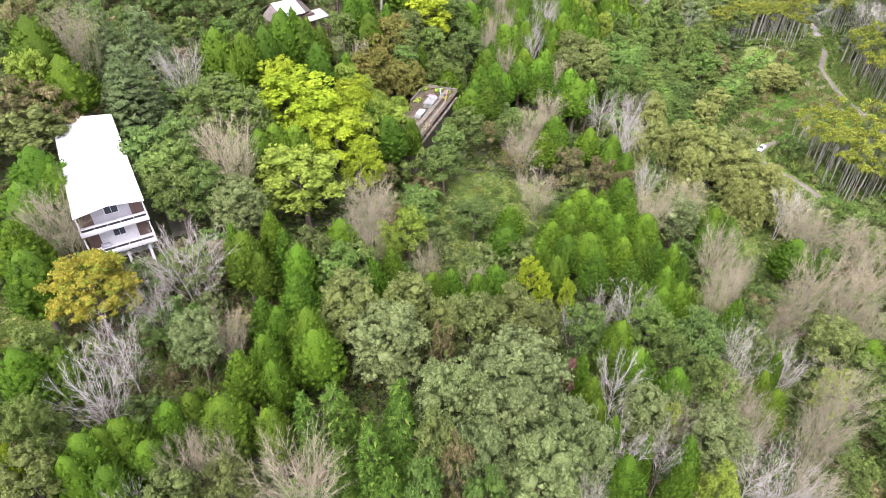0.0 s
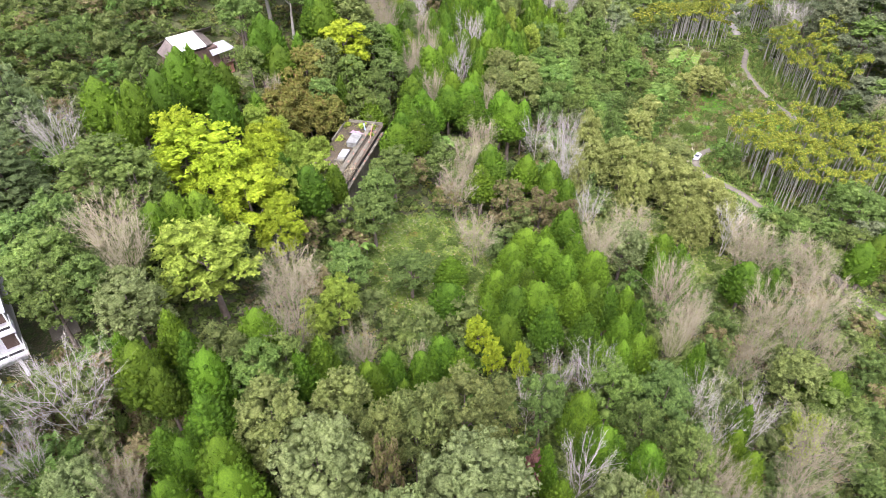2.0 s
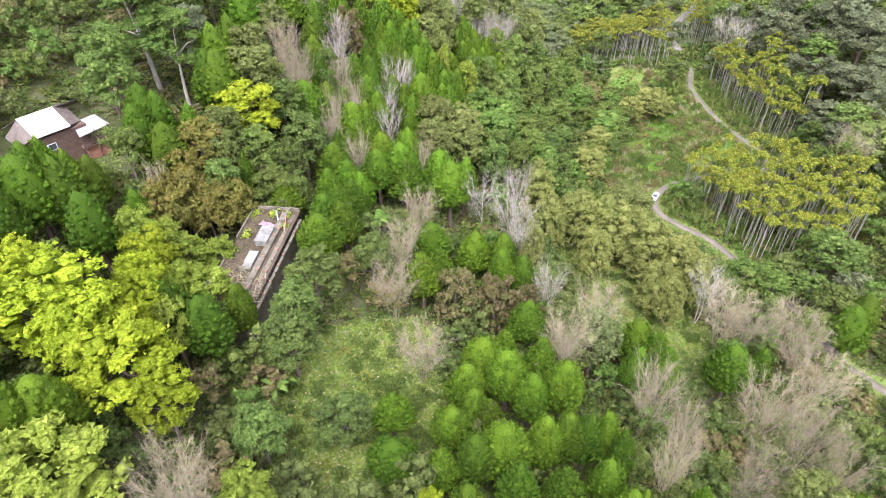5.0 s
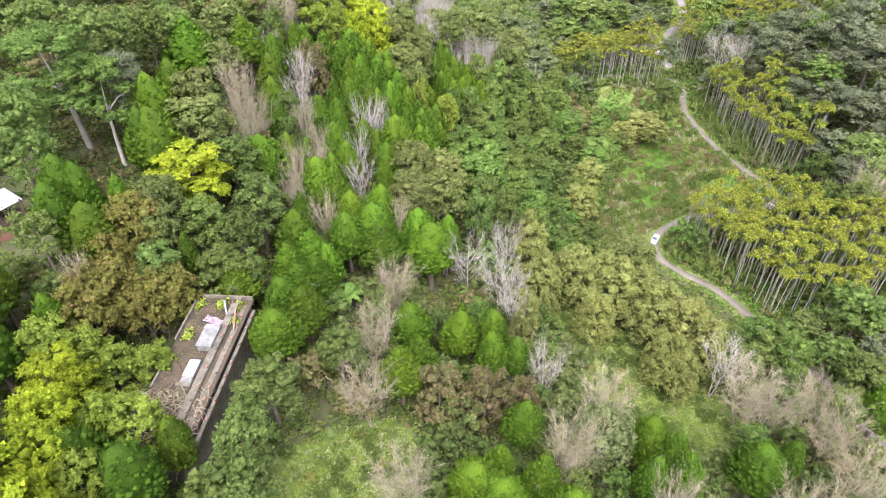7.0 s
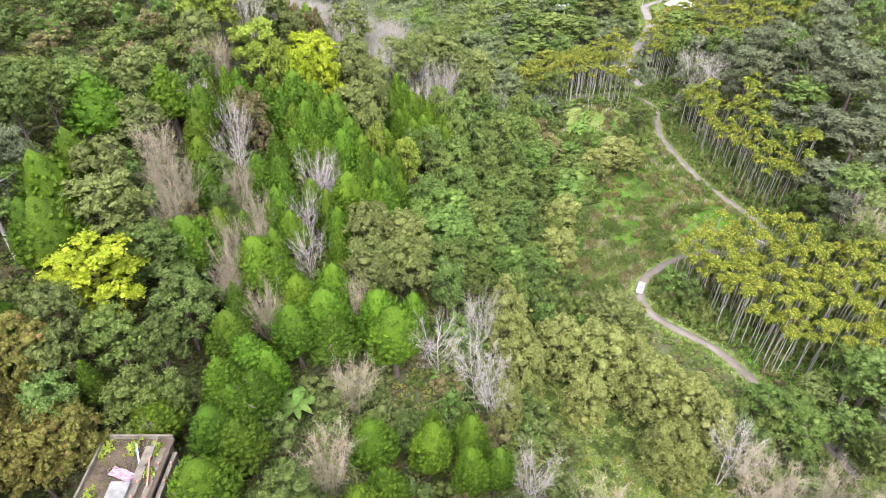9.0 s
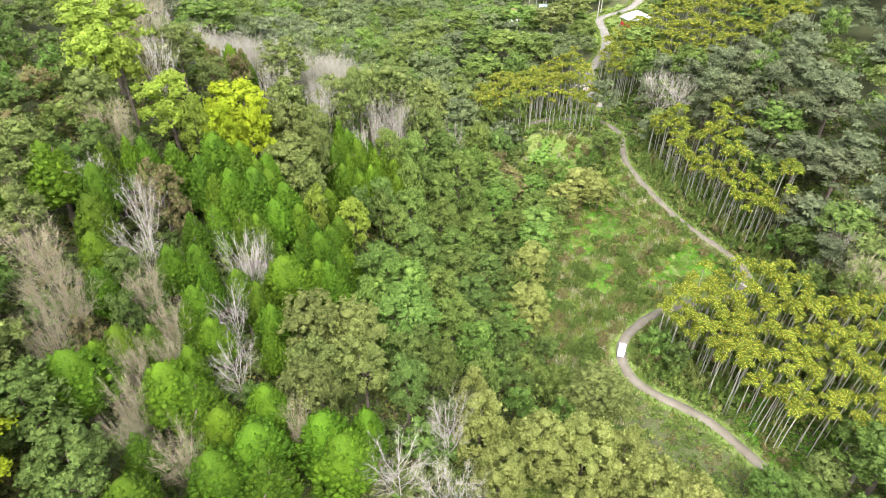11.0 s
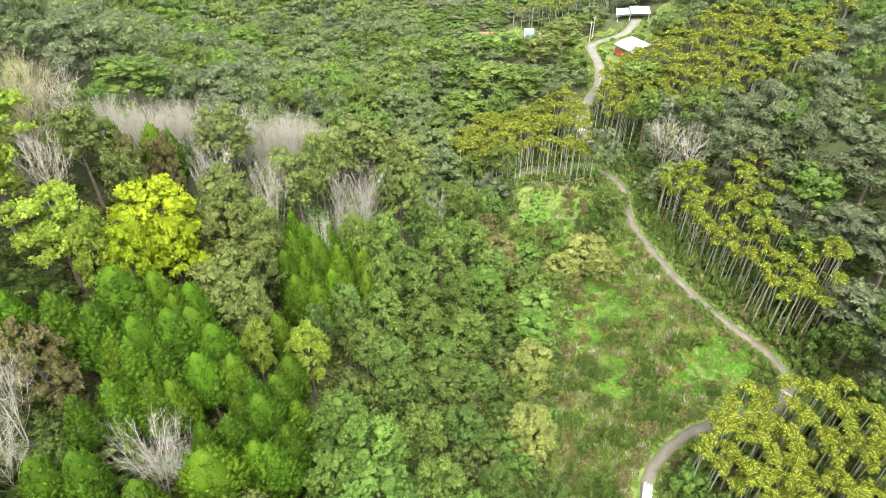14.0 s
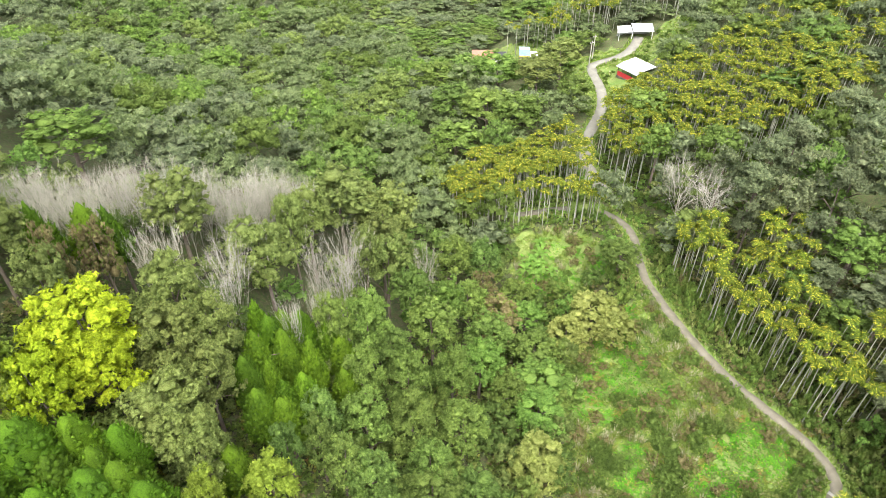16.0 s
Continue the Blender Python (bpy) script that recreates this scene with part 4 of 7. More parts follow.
plant("cedar", 36.6, 154.4, 2.2, 12.8)
plant("cedar", 37.6, 151.3, 2.0, 12.4)
plant("cedar", 38.8, 163.8, 1.9, 12.6)
plant("conifer", -3.9, 25.9, 1.3, 14.4)
plant("conifer", -8.3, 27.1, 1.2, 12.5)
plant("conifer", -5.9, 28.4, 1.8, 14.3)
plant("conifer", -3.2, 31.1, 1.9, 15.1)
plant("conifer", -6.0, 31.1, 1.2, 13.3)
plant("conifer", -11.2, 31.6, 1.6, 12.1)
plant("conifer", -9.0, 32.7, 2.0, 12.8)
plant("conifer", -4.1, 34.2, 1.6, 13.9)
plant("pine", -41.3, 77.3, 4.5, 15.5)
plant("pine", -46.4, 85.6, 3.1, 14.8)
plant("pine", -43.2, 88.6, 4.0, 15.7)
plant("green", 31.2, 43.9, 2.6, 13.1)
plant("green", 29.6, 46.0, 1.8, 12.9)
plant("green", 27.4, 49.5, 2.1, 12.9)
plant("green", 16.8, 51.4, 2.2, 12.5)
plant("green", -9.0, 52.8, 1.8, 10.9)
plant("green", -26.3, 57.7, 2.2, 10.5)
plant("green", -34.5, 64.9, 2.9, 10.4)
plant("green", -31.8, 68.2, 2.3, 10.5)
plant("green", -3.3, 72.3, 2.6, 8.1)
plant("green", 4.6, 74.2, 2.7, 6.8)
plant("green", 0.1, 84.0, 2.9, 8.8)
plant("green", 1.2, 88.5, 2.7, 9.1)
plant("green", 3.6, 93.6, 3.1, 9.7)
plant("green", 11.3, 99.9, 2.4, 9.4)
plant("bronze", -11.6, 112.0, 2.1, 9.7)
plant("green", -18.1, 112.7, 2.1, 10.2)
plant("green", 1.7, 116.8, 2.1, 10.3)
plant("green", 4.3, 122.2, 3.7, 11.3)
plant("green", 37.9, 128.7, 2.3, 13.9)
plant("green", 48.7, 129.9, 2.2, 12.4)
plant("green", 120.9, 133.0, 4.0, 11.4)
plant("green", 40.4, 133.5, 2.7, 13.9)
plant("green", 10.2, 140.2, 1.6, 10.4)
plant("green", 10.5, 144.6, 1.9, 10.9)
plant("green", -14.1, 144.9, 3.5, 13.7)
plant("green", -20.2, 145.2, 3.8, 14.5)
plant("green", -10.8, 148.1, 2.7, 12.4)
plant("green", 57.9, 150.7, 3.0, 10.4)
plant("green", 65.4, 159.1, 2.6, 9.4)
plant("green", 52.4, 162.0, 2.8, 11.8)
plant("green", 10.2, 162.8, 2.1, 12.4)
plant("green", 49.4, 164.3, 2.3, 12.2)
plant("green", 44.0, 165.5, 1.7, 12.9)
plant("green", 47.7, 166.3, 1.9, 13.1)
plant("green", 48.9, 168.8, 2.3, 13.7)
plant("green", 62.8, 179.2, 2.7, 15.7)
plant("green", 173.7, 199.9, 5.5, 10.1)
plant("green", 91.0, 201.7, 3.2, 14.4)
plant("green", 168.3, 203.0, 4.9, 9.4)
plant("green", 129.2, 279.8, 5.7, 14.0)
plant("dark", -29.9, 27.1, 1.9, 10.7)
plant("dark", 41.5, 34.9, 2.3, 12.7)
plant("dark", 55.3, 52.5, 3.3, 13.3)
plant("dark", -31.0, 61.1, 3.2, 10.5)
plant("dark", -26.9, 77.0, 3.4, 11.8)
plant("dark", -31.0, 77.5, 4.1, 11.9)
plant("dark", 75.9, 85.4, 2.7, 10.9)
plant("dark", 83.6, 88.9, 3.6, 11.9)
plant("dark", 92.3, 99.6, 4.0, 12.1)
plant("dark", -31.0, 100.6, 2.7, 13.1)
plant("dark", -0.6, 111.0, 2.8, 9.6)
plant("dark", 2.5, 111.4, 2.2, 9.3)
plant("dark", -2.0, 117.7, 2.6, 10.6)
plant("dark", 109.2, 121.0, 3.1, 13.1)
plant("dark", -20.5, 122.5, 3.4, 13.2)
plant("dark", -20.7, 127.1, 3.2, 14.9)
plant("dark", 1.9, 128.7, 3.5, 12.3)
plant("dark", 43.8, 131.8, 2.6, 13.5)
plant("dark", 58.3, 140.9, 2.2, 10.3)
plant("dark", 49.7, 141.4, 2.9, 12.7)
plant("dark", 51.5, 149.0, 3.1, 12.2)
plant("dark", -8.2, 152.3, 2.8, 11.8)
plant("dark", 124.3, 153.5, 3.3, 10.6)
plant("dark", -5.0, 154.4, 3.4, 11.8)
plant("dark", 51.8, 156.0, 3.0, 11.7)
plant("dark", 58.7, 158.6, 3.6, 10.4)
plant("dark", 124.8, 161.7, 2.6, 11.0)
plant("dark", 60.5, 163.6, 2.9, 10.7)
plant("dark", 67.8, 167.8, 3.3, 11.5)
plant("dark", 60.7, 169.1, 3.2, 13.1)
plant("dark", 54.7, 169.3, 3.0, 13.7)
plant("dark", 79.0, 173.5, 2.6, 10.3)
plant("dark", 62.6, 175.2, 3.1, 14.8)
plant("dark", 56.5, 175.5, 2.5, 15.3)
plant("dark", 70.5, 176.5, 2.8, 14.1)
plant("dark", 89.8, 181.0, 3.5, 8.5)
plant("dark", 55.4, 182.2, 2.5, 17.3)
plant("dark", 60.3, 183.2, 3.3, 17.2)
plant("dark", 81.2, 183.9, 3.9, 12.3)
plant("dark", 71.3, 184.9, 3.8, 16.3)
plant("dark", 112.3, 188.2, 3.6, 8.1)
plant("dark", 70.3, 192.1, 3.1, 17.4)
plant("dark", 82.2, 192.4, 3.4, 13.4)
plant("dark", 139.4, 195.2, 4.2, 16.1)
plant("dark", 85.0, 202.2, 3.1, 16.9)
plant("dark", 136.1, 206.6, 3.8, 15.5)
plant("dark", 146.6, 221.3, 5.5, 12.6)
plant("dark", 126.7, 246.4, 5.7, 14.4)
plant("dark", 109.0, 248.5, 5.9, 13.2)
plant("dark", 122.2, 255.2, 6.9, 14.3)
plant("dark", 117.5, 265.4, 6.0, 14.1)
plant("dark", 120.1, 283.1, 6.5, 14.5)
plant("olive", -27.9, 23.2, 2.2, 10.7)
plant("olive", -19.6, 23.9, 2.0, 9.9)
plant("olive", -16.0, 25.1, 1.8, 10.2)
plant("pale", 8.0, 27.8, 2.9, 16.2)
plant("pale", 3.0, 28.8, 2.4, 15.8)
plant("olive", -0.3, 29.4, 1.8, 15.0)
plant("pale", 12.2, 30.6, 1.9, 15.4)
plant("pale", 5.6, 32.2, 3.4, 16.4)
plant("pale", 10.7, 32.9, 2.7, 15.7)
plant("olive", -0.1, 44.9, 2.1, 13.0)
plant("olive", -9.8, 45.5, 3.0, 11.4)
plant("olive", 2.8, 46.0, 3.0, 13.7)
plant("olive", -3.7, 47.7, 2.7, 12.0)
plant("olive", 7.4, 48.2, 3.3, 13.8)
plant("olive", 11.2, 49.3, 2.2, 12.7)
plant("olive", -13.6, 52.6, 2.3, 11.1)
plant("green", -29.2, 56.9, 2.6, 9.6)
plant("olive", 54.1, 58.6, 3.5, 13.4)
plant("olive", -49.4, 67.2, 3.4, 10.8)
plant("russet", -53.0, 69.9, 3.2, 11.0)
plant("russet", -49.0, 70.8, 3.0, 11.0)
plant("bronze", -14.4, 107.0, 2.3, 10.2)
plant("bronze", -12.1, 109.0, 3.3, 10.1)
plant("bronze", -8.6, 109.0, 3.4, 9.9)
plant("bronze", -5.7, 109.2, 2.6, 9.5)
plant("olive", -6.7, 114.9, 2.2, 10.3)
plant("bronze", -9.6, 116.0, 3.0, 10.8)
plant("olive", -6.5, 119.7, 2.6, 11.1)
plant("olive", 65.1, 124.4, 4.4, 11.5)
plant("olive", 25.9, 128.3, 3.2, 13.5)
plant("olive", 33.5, 131.6, 3.1, 14.0)
plant("olive", 27.9, 131.8, 2.9, 13.4)
plant("olive", -1.7, 133.2, 4.1, 13.3)
plant("olive", 33.5, 135.8, 3.9, 14.6)
plant("olive", 29.4, 137.8, 3.8, 13.9)
plant("olive", -2.3, 140.1, 3.3, 12.5)
plant("olive", 1.6, 150.8, 3.1, 11.4)
plant("olive", 2.4, 159.5, 3.3, 12.4)
plant("olive", 35.8, 165.5, 2.7, 13.4)
plant("olive", 34.1, 168.5, 3.8, 14.2)
plant("olive", 10.8, 169.3, 3.1, 13.8)
plant("olive", 38.2, 173.0, 2.9, 14.7)
plant("olive", 35.6, 176.6, 3.7, 15.1)
plant("olive", 39.5, 178.9, 3.3, 15.4)
plant("olive", 26.6, 182.0, 2.6, 14.6)
plant("olive", 37.3, 183.7, 3.4, 15.4)
plant("olive", 22.7, 186.5, 3.5, 14.8)
plant("olive", 49.3, 192.0, 4.3, 18.8)
plant("olive", 68.7, 197.4, 3.5, 18.9)
plant("olive", 65.3, 198.1, 2.3, 18.8)
plant("olive", 54.9, 199.5, 2.5, 19.1)
plant("olive", 40.2, 200.0, 4.3, 15.4)
plant("olive", 70.2, 202.1, 4.4, 19.9)
plant("olive", 58.5, 204.4, 3.5, 19.2)
plant("olive", 74.5, 211.8, 5.5, 20.7)
plant("olive", 66.7, 213.3, 6.3, 20.6)
plant("olive", 141.3, 260.4, 6.4, 14.2)
plant("olive", 152.4, 264.6, 5.5, 13.7)
plant("pale", 0.3, 34.6, 2.7, 15.0)
plant("pale", 27.7, 37.1, 3.4, 14.1)
plant("pale", -22.4, 38.7, 2.1, 9.7)
plant("pale", 7.3, 38.9, 4.3, 16.4)
plant("pale", 20.7, 38.9, 2.3, 13.9)
plant("pale", -5.1, 40.8, 3.6, 13.0)
plant("pale", -22.5, 56.5, 2.9, 11.1)
plant("pale", 40.3, 87.1, 3.3, 12.3)
plant("fresh", 3.2, 25.0, 1.7, 15.6)
plant("fresh", -1.7, 25.0, 1.5, 14.6)
plant("fresh", -11.1, 50.1, 2.7, 11.3)
plant("fresh", 25.0, 53.0, 2.7, 12.9)
plant("fresh", 51.5, 136.6, 2.7, 12.2)
plant("fresh", 41.3, 138.4, 4.5, 15.0)
plant("fresh", 38.4, 142.5, 2.5, 13.7)
plant("fresh", 43.6, 145.7, 3.8, 13.9)
plant("fresh", 41.9, 149.2, 3.7, 13.7)
plant("fresh", 132.9, 160.8, 4.2, 12.8)
plant("fresh", 81.8, 169.0, 4.0, 8.8)
plant("fresh", 139.5, 172.9, 3.3, 18.1)
plant("fresh", 85.6, 173.5, 4.8, 8.8)
plant("fresh", 76.5, 178.3, 3.2, 13.0)
plant("fresh", 92.3, 188.8, 3.1, 8.5)
plant("fresh", 77.1, 191.4, 2.8, 15.7)
plant("fresh", 29.5, 216.3, 5.2, 11.2)
plant("fresh", 135.4, 271.5, 6.7, 14.3)
plant("lime_pale", 25.5, 30.5, 1.9, 13.5)
plant("lime_pale", 22.7, 39.1, 1.3, 13.0)
plant("lime_pale", 48.3, 49.7, 1.9, 12.5)
plant("green", 31.6, 52.9, 3.4, 13.8)
plant("lime_pale", -6.5, 59.9, 1.5, 10.0)
plant("lime_pale", -4.5, 64.8, 2.3, 9.4)
plant("lime_pale", -17.3, 64.9, 5.0, 12.9)
plant("lime_pale", -51.6, 74.5, 2.4, 12.0)
plant("lime_pale", -11.2, 84.1, 2.0, 11.1)
plant("lime_pale", -8.3, 90.3, 2.7, 11.5)
plant("lime_pale", -11.1, 91.3, 2.2, 11.9)
plant("lime_pale", -16.3, 99.9, 2.5, 12.1)
plant("lime_pale", -13.6, 100.7, 2.5, 11.5)
plant("lime_pale", 35.2, 160.1, 1.8, 12.8)
plant("lime_pale", 41.1, 161.5, 2.6, 12.8)
plant("lime", -29.4, 23.9, 1.0, 10.4)
plant("lime", 16.1, 58.4, 1.1, 10.3)
plant("lime", 12.8, 59.5, 1.2, 9.5)
plant("lime", 11.6, 63.3, 1.5, 8.6)
plant("lime", -11.2, 74.4, 2.7, 10.7)
plant("lime", -14.6, 78.3, 4.5, 12.6)
plant("lime", -17.9, 81.0, 3.8, 12.9)
plant("lime", -13.6, 82.7, 1.9, 11.8)
plant("lime", -21.2, 84.5, 5.4, 13.7)
plant("lime", -14.1, 86.1, 2.4, 12.4)
plant("lime", -24.0, 87.6, 2.8, 13.0)
plant("lime", -14.5, 90.9, 3.0, 12.9)
plant("lime", -15.2, 95.4, 3.0, 12.6)
plant("lime", -3.3, 124.5, 4.5, 12.5)
plant("lime", 25.1, 169.7, 2.5, 13.9)
plant("lime_pale", 21.7, 170.0, 2.2, 13.8)
plant("lime_pale", 19.1, 172.8, 3.7, 14.4)
plant("lime", 30.0, 172.8, 2.9, 14.3)
plant("lime_pale", 14.5, 177.1, 3.1, 14.5)
plant("lime", 28.9, 177.3, 5.2, 15.3)
plant("lime_pale", 12.1, 177.6, 3.5, 15.0)
plant("lime_pale", 13.3, 184.4, 5.3, 15.6)
plant("gold", -32.2, 41.7, 4.0, 10.7)
plant("greygreen", 114.4, 130.3, 3.4, 10.5)
plant("greygreen", 115.0, 124.7, 3.6, 10.5)
plant("dark", 116.8, 137.0, 2.8, 10.5)
plant("white", 117.6, 130.5, 2.6, 10.5)
plant("umbrella", 92.1, 101.7, 4.6, 11.0)
plant("fresh", 79.5, 104.6, 2.6, 6.0)
plant("dark", 82.5, 102.0, 2.6, 6.2)
plant("fresh", 79.2, 97.6, 3.0, 8.5)
plant("dark", 85.5, 95.5, 3.2, 8.5)
plant("greygreen", 91.5, 94.0, 3.4, 9.0)
plant("olive", 87.0, 103.0, 2.4, 6.5)
plant("cedar", 82.0, 84.0, 3.2, 14.0)
plant("cedar", 86.5, 86.5, 3.0, 13.5)
plant("greygreen", -9.9, 136.6, 3.4, 14.5)
plant("greygreen", 120.8, 142.8, 4.1, 10.2)
plant("greygreen", 129.9, 142.9, 5.2, 12.1)
plant("greygreen", 129.4, 151.1, 5.0, 12.0)
plant("greygreen", 141.7, 156.8, 5.3, 14.5)
plant("greygreen", 127.3, 160.1, 3.5, 11.6)
plant("greygreen", 136.0, 161.5, 3.6, 14.0)
plant("greygreen", 131.7, 167.3, 3.6, 14.4)
plant("greygreen", 126.6, 168.1, 2.4, 12.5)
plant("greygreen", 138.6, 168.4, 4.5, 17.0)
plant("greygreen", 144.3, 170.3, 4.0, 18.3)
plant("greygreen", 133.5, 173.5, 4.1, 16.2)
plant("greygreen", 138.0, 174.4, 4.3, 18.2)
plant("greygreen", 129.1, 176.5, 3.3, 14.1)
plant("greygreen", 133.0, 179.8, 4.1, 16.3)
plant("greygreen", 143.6, 181.8, 3.6, 18.0)
plant("greygreen", 137.9, 182.7, 4.6, 17.8)
plant("greygreen", 158.8, 184.8, 4.2, 14.8)
plant("greygreen", 136.1, 189.2, 3.2, 15.9)
plant("umbrella", -12.9, 133.8, 5.2, 14.9)
plant("umbrella", -16.9, 135.8, 6.9, 16.2)
plant("white", -21.9, 22.8, 1.3, 9.6)
plant("white", 12.7, 27.5, 1.4, 14.2)
plant("white", -27.7, 30.7, 3.6, 11.1)
plant("white", 15.4, 32.7, 3.0, 14.7)
plant("white", 33.9, 33.0, 3.6, 13.4)
plant("white", 30.3, 33.3, 3.6, 13.6)
plant("white", 21.6, 34.6, 2.2, 13.2)
plant("white", -27.5, 36.0, 3.1, 10.1)
plant("white", -26.7, 41.6, 2.3, 9.8)
plant("white", 18.5, 42.8, 2.8, 13.3)
plant("white", -25.1, 46.7, 4.6, 10.9)
plant("white", 35.9, 48.8, 2.4, 12.6)
plant("white", 43.3, 51.3, 3.1, 12.9)
plant("white", 15.7, 52.9, 1.9, 11.3)
plant("white", 37.5, 54.3, 2.9, 12.9)
plant("white", 23.5, 55.4, 3.1, 12.6)
plant("white", 20.1, 56.3, 2.3, 11.5)
plant("white", -36.0, 82.9, 3.8, 12.5)
plant("white", 64.5, 96.1, 4.1, 11.3)
plant("white", 38.4, 99.0, 3.8, 11.5)
plant("white", 37.4, 110.1, 3.2, 11.4)
plant("white", 36.8, 113.6, 4.2, 12.5)
plant("white", 33.0, 118.5, 4.2, 12.9)
plant("white", 40.6, 121.8, 3.5, 13.2)
plant("white", 19.4, 132.3, 3.2, 12.3)
plant("white", 20.7, 140.5, 2.8, 11.7)
plant("white", 25.7, 147.3, 2.9, 12.0)
plant("white", 23.0, 148.0, 3.4, 12.1)
plant("white", 12.6, 148.8, 3.2, 11.6)
plant("white", 12.8, 154.6, 3.2, 11.6)
plant("white", 9.5, 157.4, 2.4, 11.6)
plant("white", 18.6, 179.3, 3.7, 15.0)
plant("white", 49.9, 181.9, 1.9, 16.0)
plant("white", 53.8, 184.5, 2.3, 17.0)
plant("white", 42.6, 184.7, 2.8, 15.9)
plant("white", 129.9, 184.9, 4.4, 14.7)
plant("white", 43.9, 187.9, 3.1, 16.6)
plant("white", 35.1, 188.5, 1.7, 14.0)
plant("white", 38.2, 190.3, 3.0, 15.2)
plant("white", 59.2, 190.7, 3.5, 18.2)
plant("white", 131.1, 192.9, 6.2, 15.8)
plant("white", 56.3, 193.5, 2.3, 17.9)
plant("white", 27.1, 194.2, 1.8, 12.3)
plant("white", 29.4, 195.0, 1.8, 12.2)
plant("white", 62.0, 195.5, 3.6, 18.7)
plant("white", 30.5, 196.4, 1.9, 11.8)
plant("white", 28.6, 197.1, 1.9, 11.3)
plant("white", 24.6, 198.0, 1.8, 10.9)
plant("white", 28.0, 198.3, 1.9, 11.1)
plant("white", 25.4, 198.6, 2.0, 11.0)
plant("white", 32.3, 198.7, 2.0, 11.6)
plant("white", 25.7, 199.1, 1.9, 10.8)
plant("white", 65.2, 199.1, 2.6, 18.1)
plant("white", 76.7, 199.3, 2.6, 17.2)
plant("white", 27.8, 199.5, 2.4, 11.2)
plant("white", 29.1, 199.7, 1.9, 10.8)
plant("white", 26.7, 200.5, 1.9, 10.4)
plant("white", 36.5, 200.6, 2.2, 12.0)
plant("white", 30.4, 200.7, 2.0, 10.9)
plant("white", 41.1, 200.9, 2.2, 13.8)
plant("white", 46.1, 200.9, 2.3, 16.0)
plant("white", 21.2, 201.0, 4.0, 11.6)
plant("white", 34.4, 201.5, 2.0, 11.3)
plant("white", 30.8, 201.7, 2.4, 10.9)
plant("white", 51.0, 201.9, 2.5, 17.4)
plant("white", 31.7, 202.0, 2.0, 10.8)
plant("white", 43.8, 202.6, 2.3, 14.7)
plant("white", 38.9, 202.8, 2.2, 12.4)
plant("white", 49.1, 203.2, 2.4, 16.6)
plant("white", 33.0, 203.4, 2.2, 10.8)
plant("white", 37.3, 203.6, 2.2, 11.6)
plant("white", 47.4, 203.8, 2.3, 15.9)
plant("white", 39.0, 204.4, 2.3, 12.1)
plant("white", 49.3, 204.8, 2.4, 16.5)
plant("white", 34.5, 205.2, 2.2, 10.6)
plant("white", 47.2, 205.5, 2.5, 15.6)
plant("white", 33.7, 205.6, 2.5, 10.8)
plant("white", 40.6, 205.6, 2.3, 12.4)
plant("white", 42.4, 206.4, 2.3, 13.1)
plant("white", 36.0, 206.5, 2.2, 10.8)
plant("white", 44.2, 206.7, 2.4, 14.0)
plant("white", 55.3, 206.9, 2.5, 17.2)
plant("white", 51.5, 207.1, 2.5, 16.6)
plant("white", 52.5, 207.2, 2.5, 16.6)
plant("white", 46.1, 207.3, 2.4, 14.8)
plant("white", 44.2, 208.4, 2.8, 14.0)
plant("white", 36.9, 208.7, 2.6, 11.2)
plant("white", 53.9, 209.7, 2.5, 16.5)
plant("white", 40.4, 210.1, 2.8, 12.1)
plant("white", 51.9, 210.8, 3.2, 16.3)
plant("white", 55.1, 210.8, 2.9, 16.6)
plant("white", 60.5, 211.3, 2.8, 17.2)
plant("white", 59.5, 211.8, 2.8, 17.0)
plant("white", 58.9, 212.2, 2.8, 16.8)
plant("white", 56.5, 212.3, 2.6, 16.5)
plant("white", 59.2, 214.8, 2.8, 16.6)
plant("tan", -11.2, 25.6, 3.5, 12.3)
plant("tan", -19.6, 25.8, 2.1, 10.6)
plant("tan", -17.0, 26.9, 1.9, 10.2)
plant("tan", 37.1, 33.0, 2.4, 13.6)
plant("tan", 24.8, 39.2, 2.4, 13.5)
plant("tan", 33.1, 39.3, 2.1, 13.5)
plant("tan", -19.6, 39.4, 2.2, 10.0)
plant("tan", 41.0, 39.4, 3.1, 14.0)
plant("tan", 31.7, 42.7, 2.6, 13.4)
plant("tan", 46.5, 45.5, 4.4, 15.1)
plant("tan", -38.8, 50.2, 3.5, 10.9)
plant("tan", -9.3, 56.7, 3.5, 12.2)
plant("tan", -1.8, 57.2, 2.0, 10.0)
plant("tan", 4.0, 57.2, 1.2, 8.9)
plant("tan", 60.9, 62.2, 3.0, 13.9)
plant("tan", 49.1, 63.2, 3.3, 14.4)
plant("tan", -25.2, 63.8, 4.0, 12.4)
plant("tan", 39.2, 64.8, 2.6, 14.0)
plant("tan", -9.5, 65.1, 4.0, 12.0)
plant("tan", 60.9, 67.5, 4.4, 14.4)
plant("tan", 44.2, 70.2, 2.5, 13.4)
plant("tan", 58.6, 72.3, 4.8, 14.7)
plant("tan", 42.4, 75.4, 3.9, 14.1)
plant("tan", 71.2, 76.3, 4.5, 12.0)
plant("tan", 72.3, 82.6, 4.1, 11.9)
plant("tan", 14.8, 83.3, 3.6, 9.4)
plant("tan", -49.8, 84.0, 4.0, 13.5)
plant("tan", 35.2, 85.4, 4.0, 12.8)
plant("tan", 66.9, 87.7, 4.4, 11.6)
plant("tan", 73.8, 88.6, 2.8, 10.9)
plant("tan", 64.9, 91.0, 4.4, 11.7)
plant("tan", 42.9, 92.0, 4.4, 12.5)
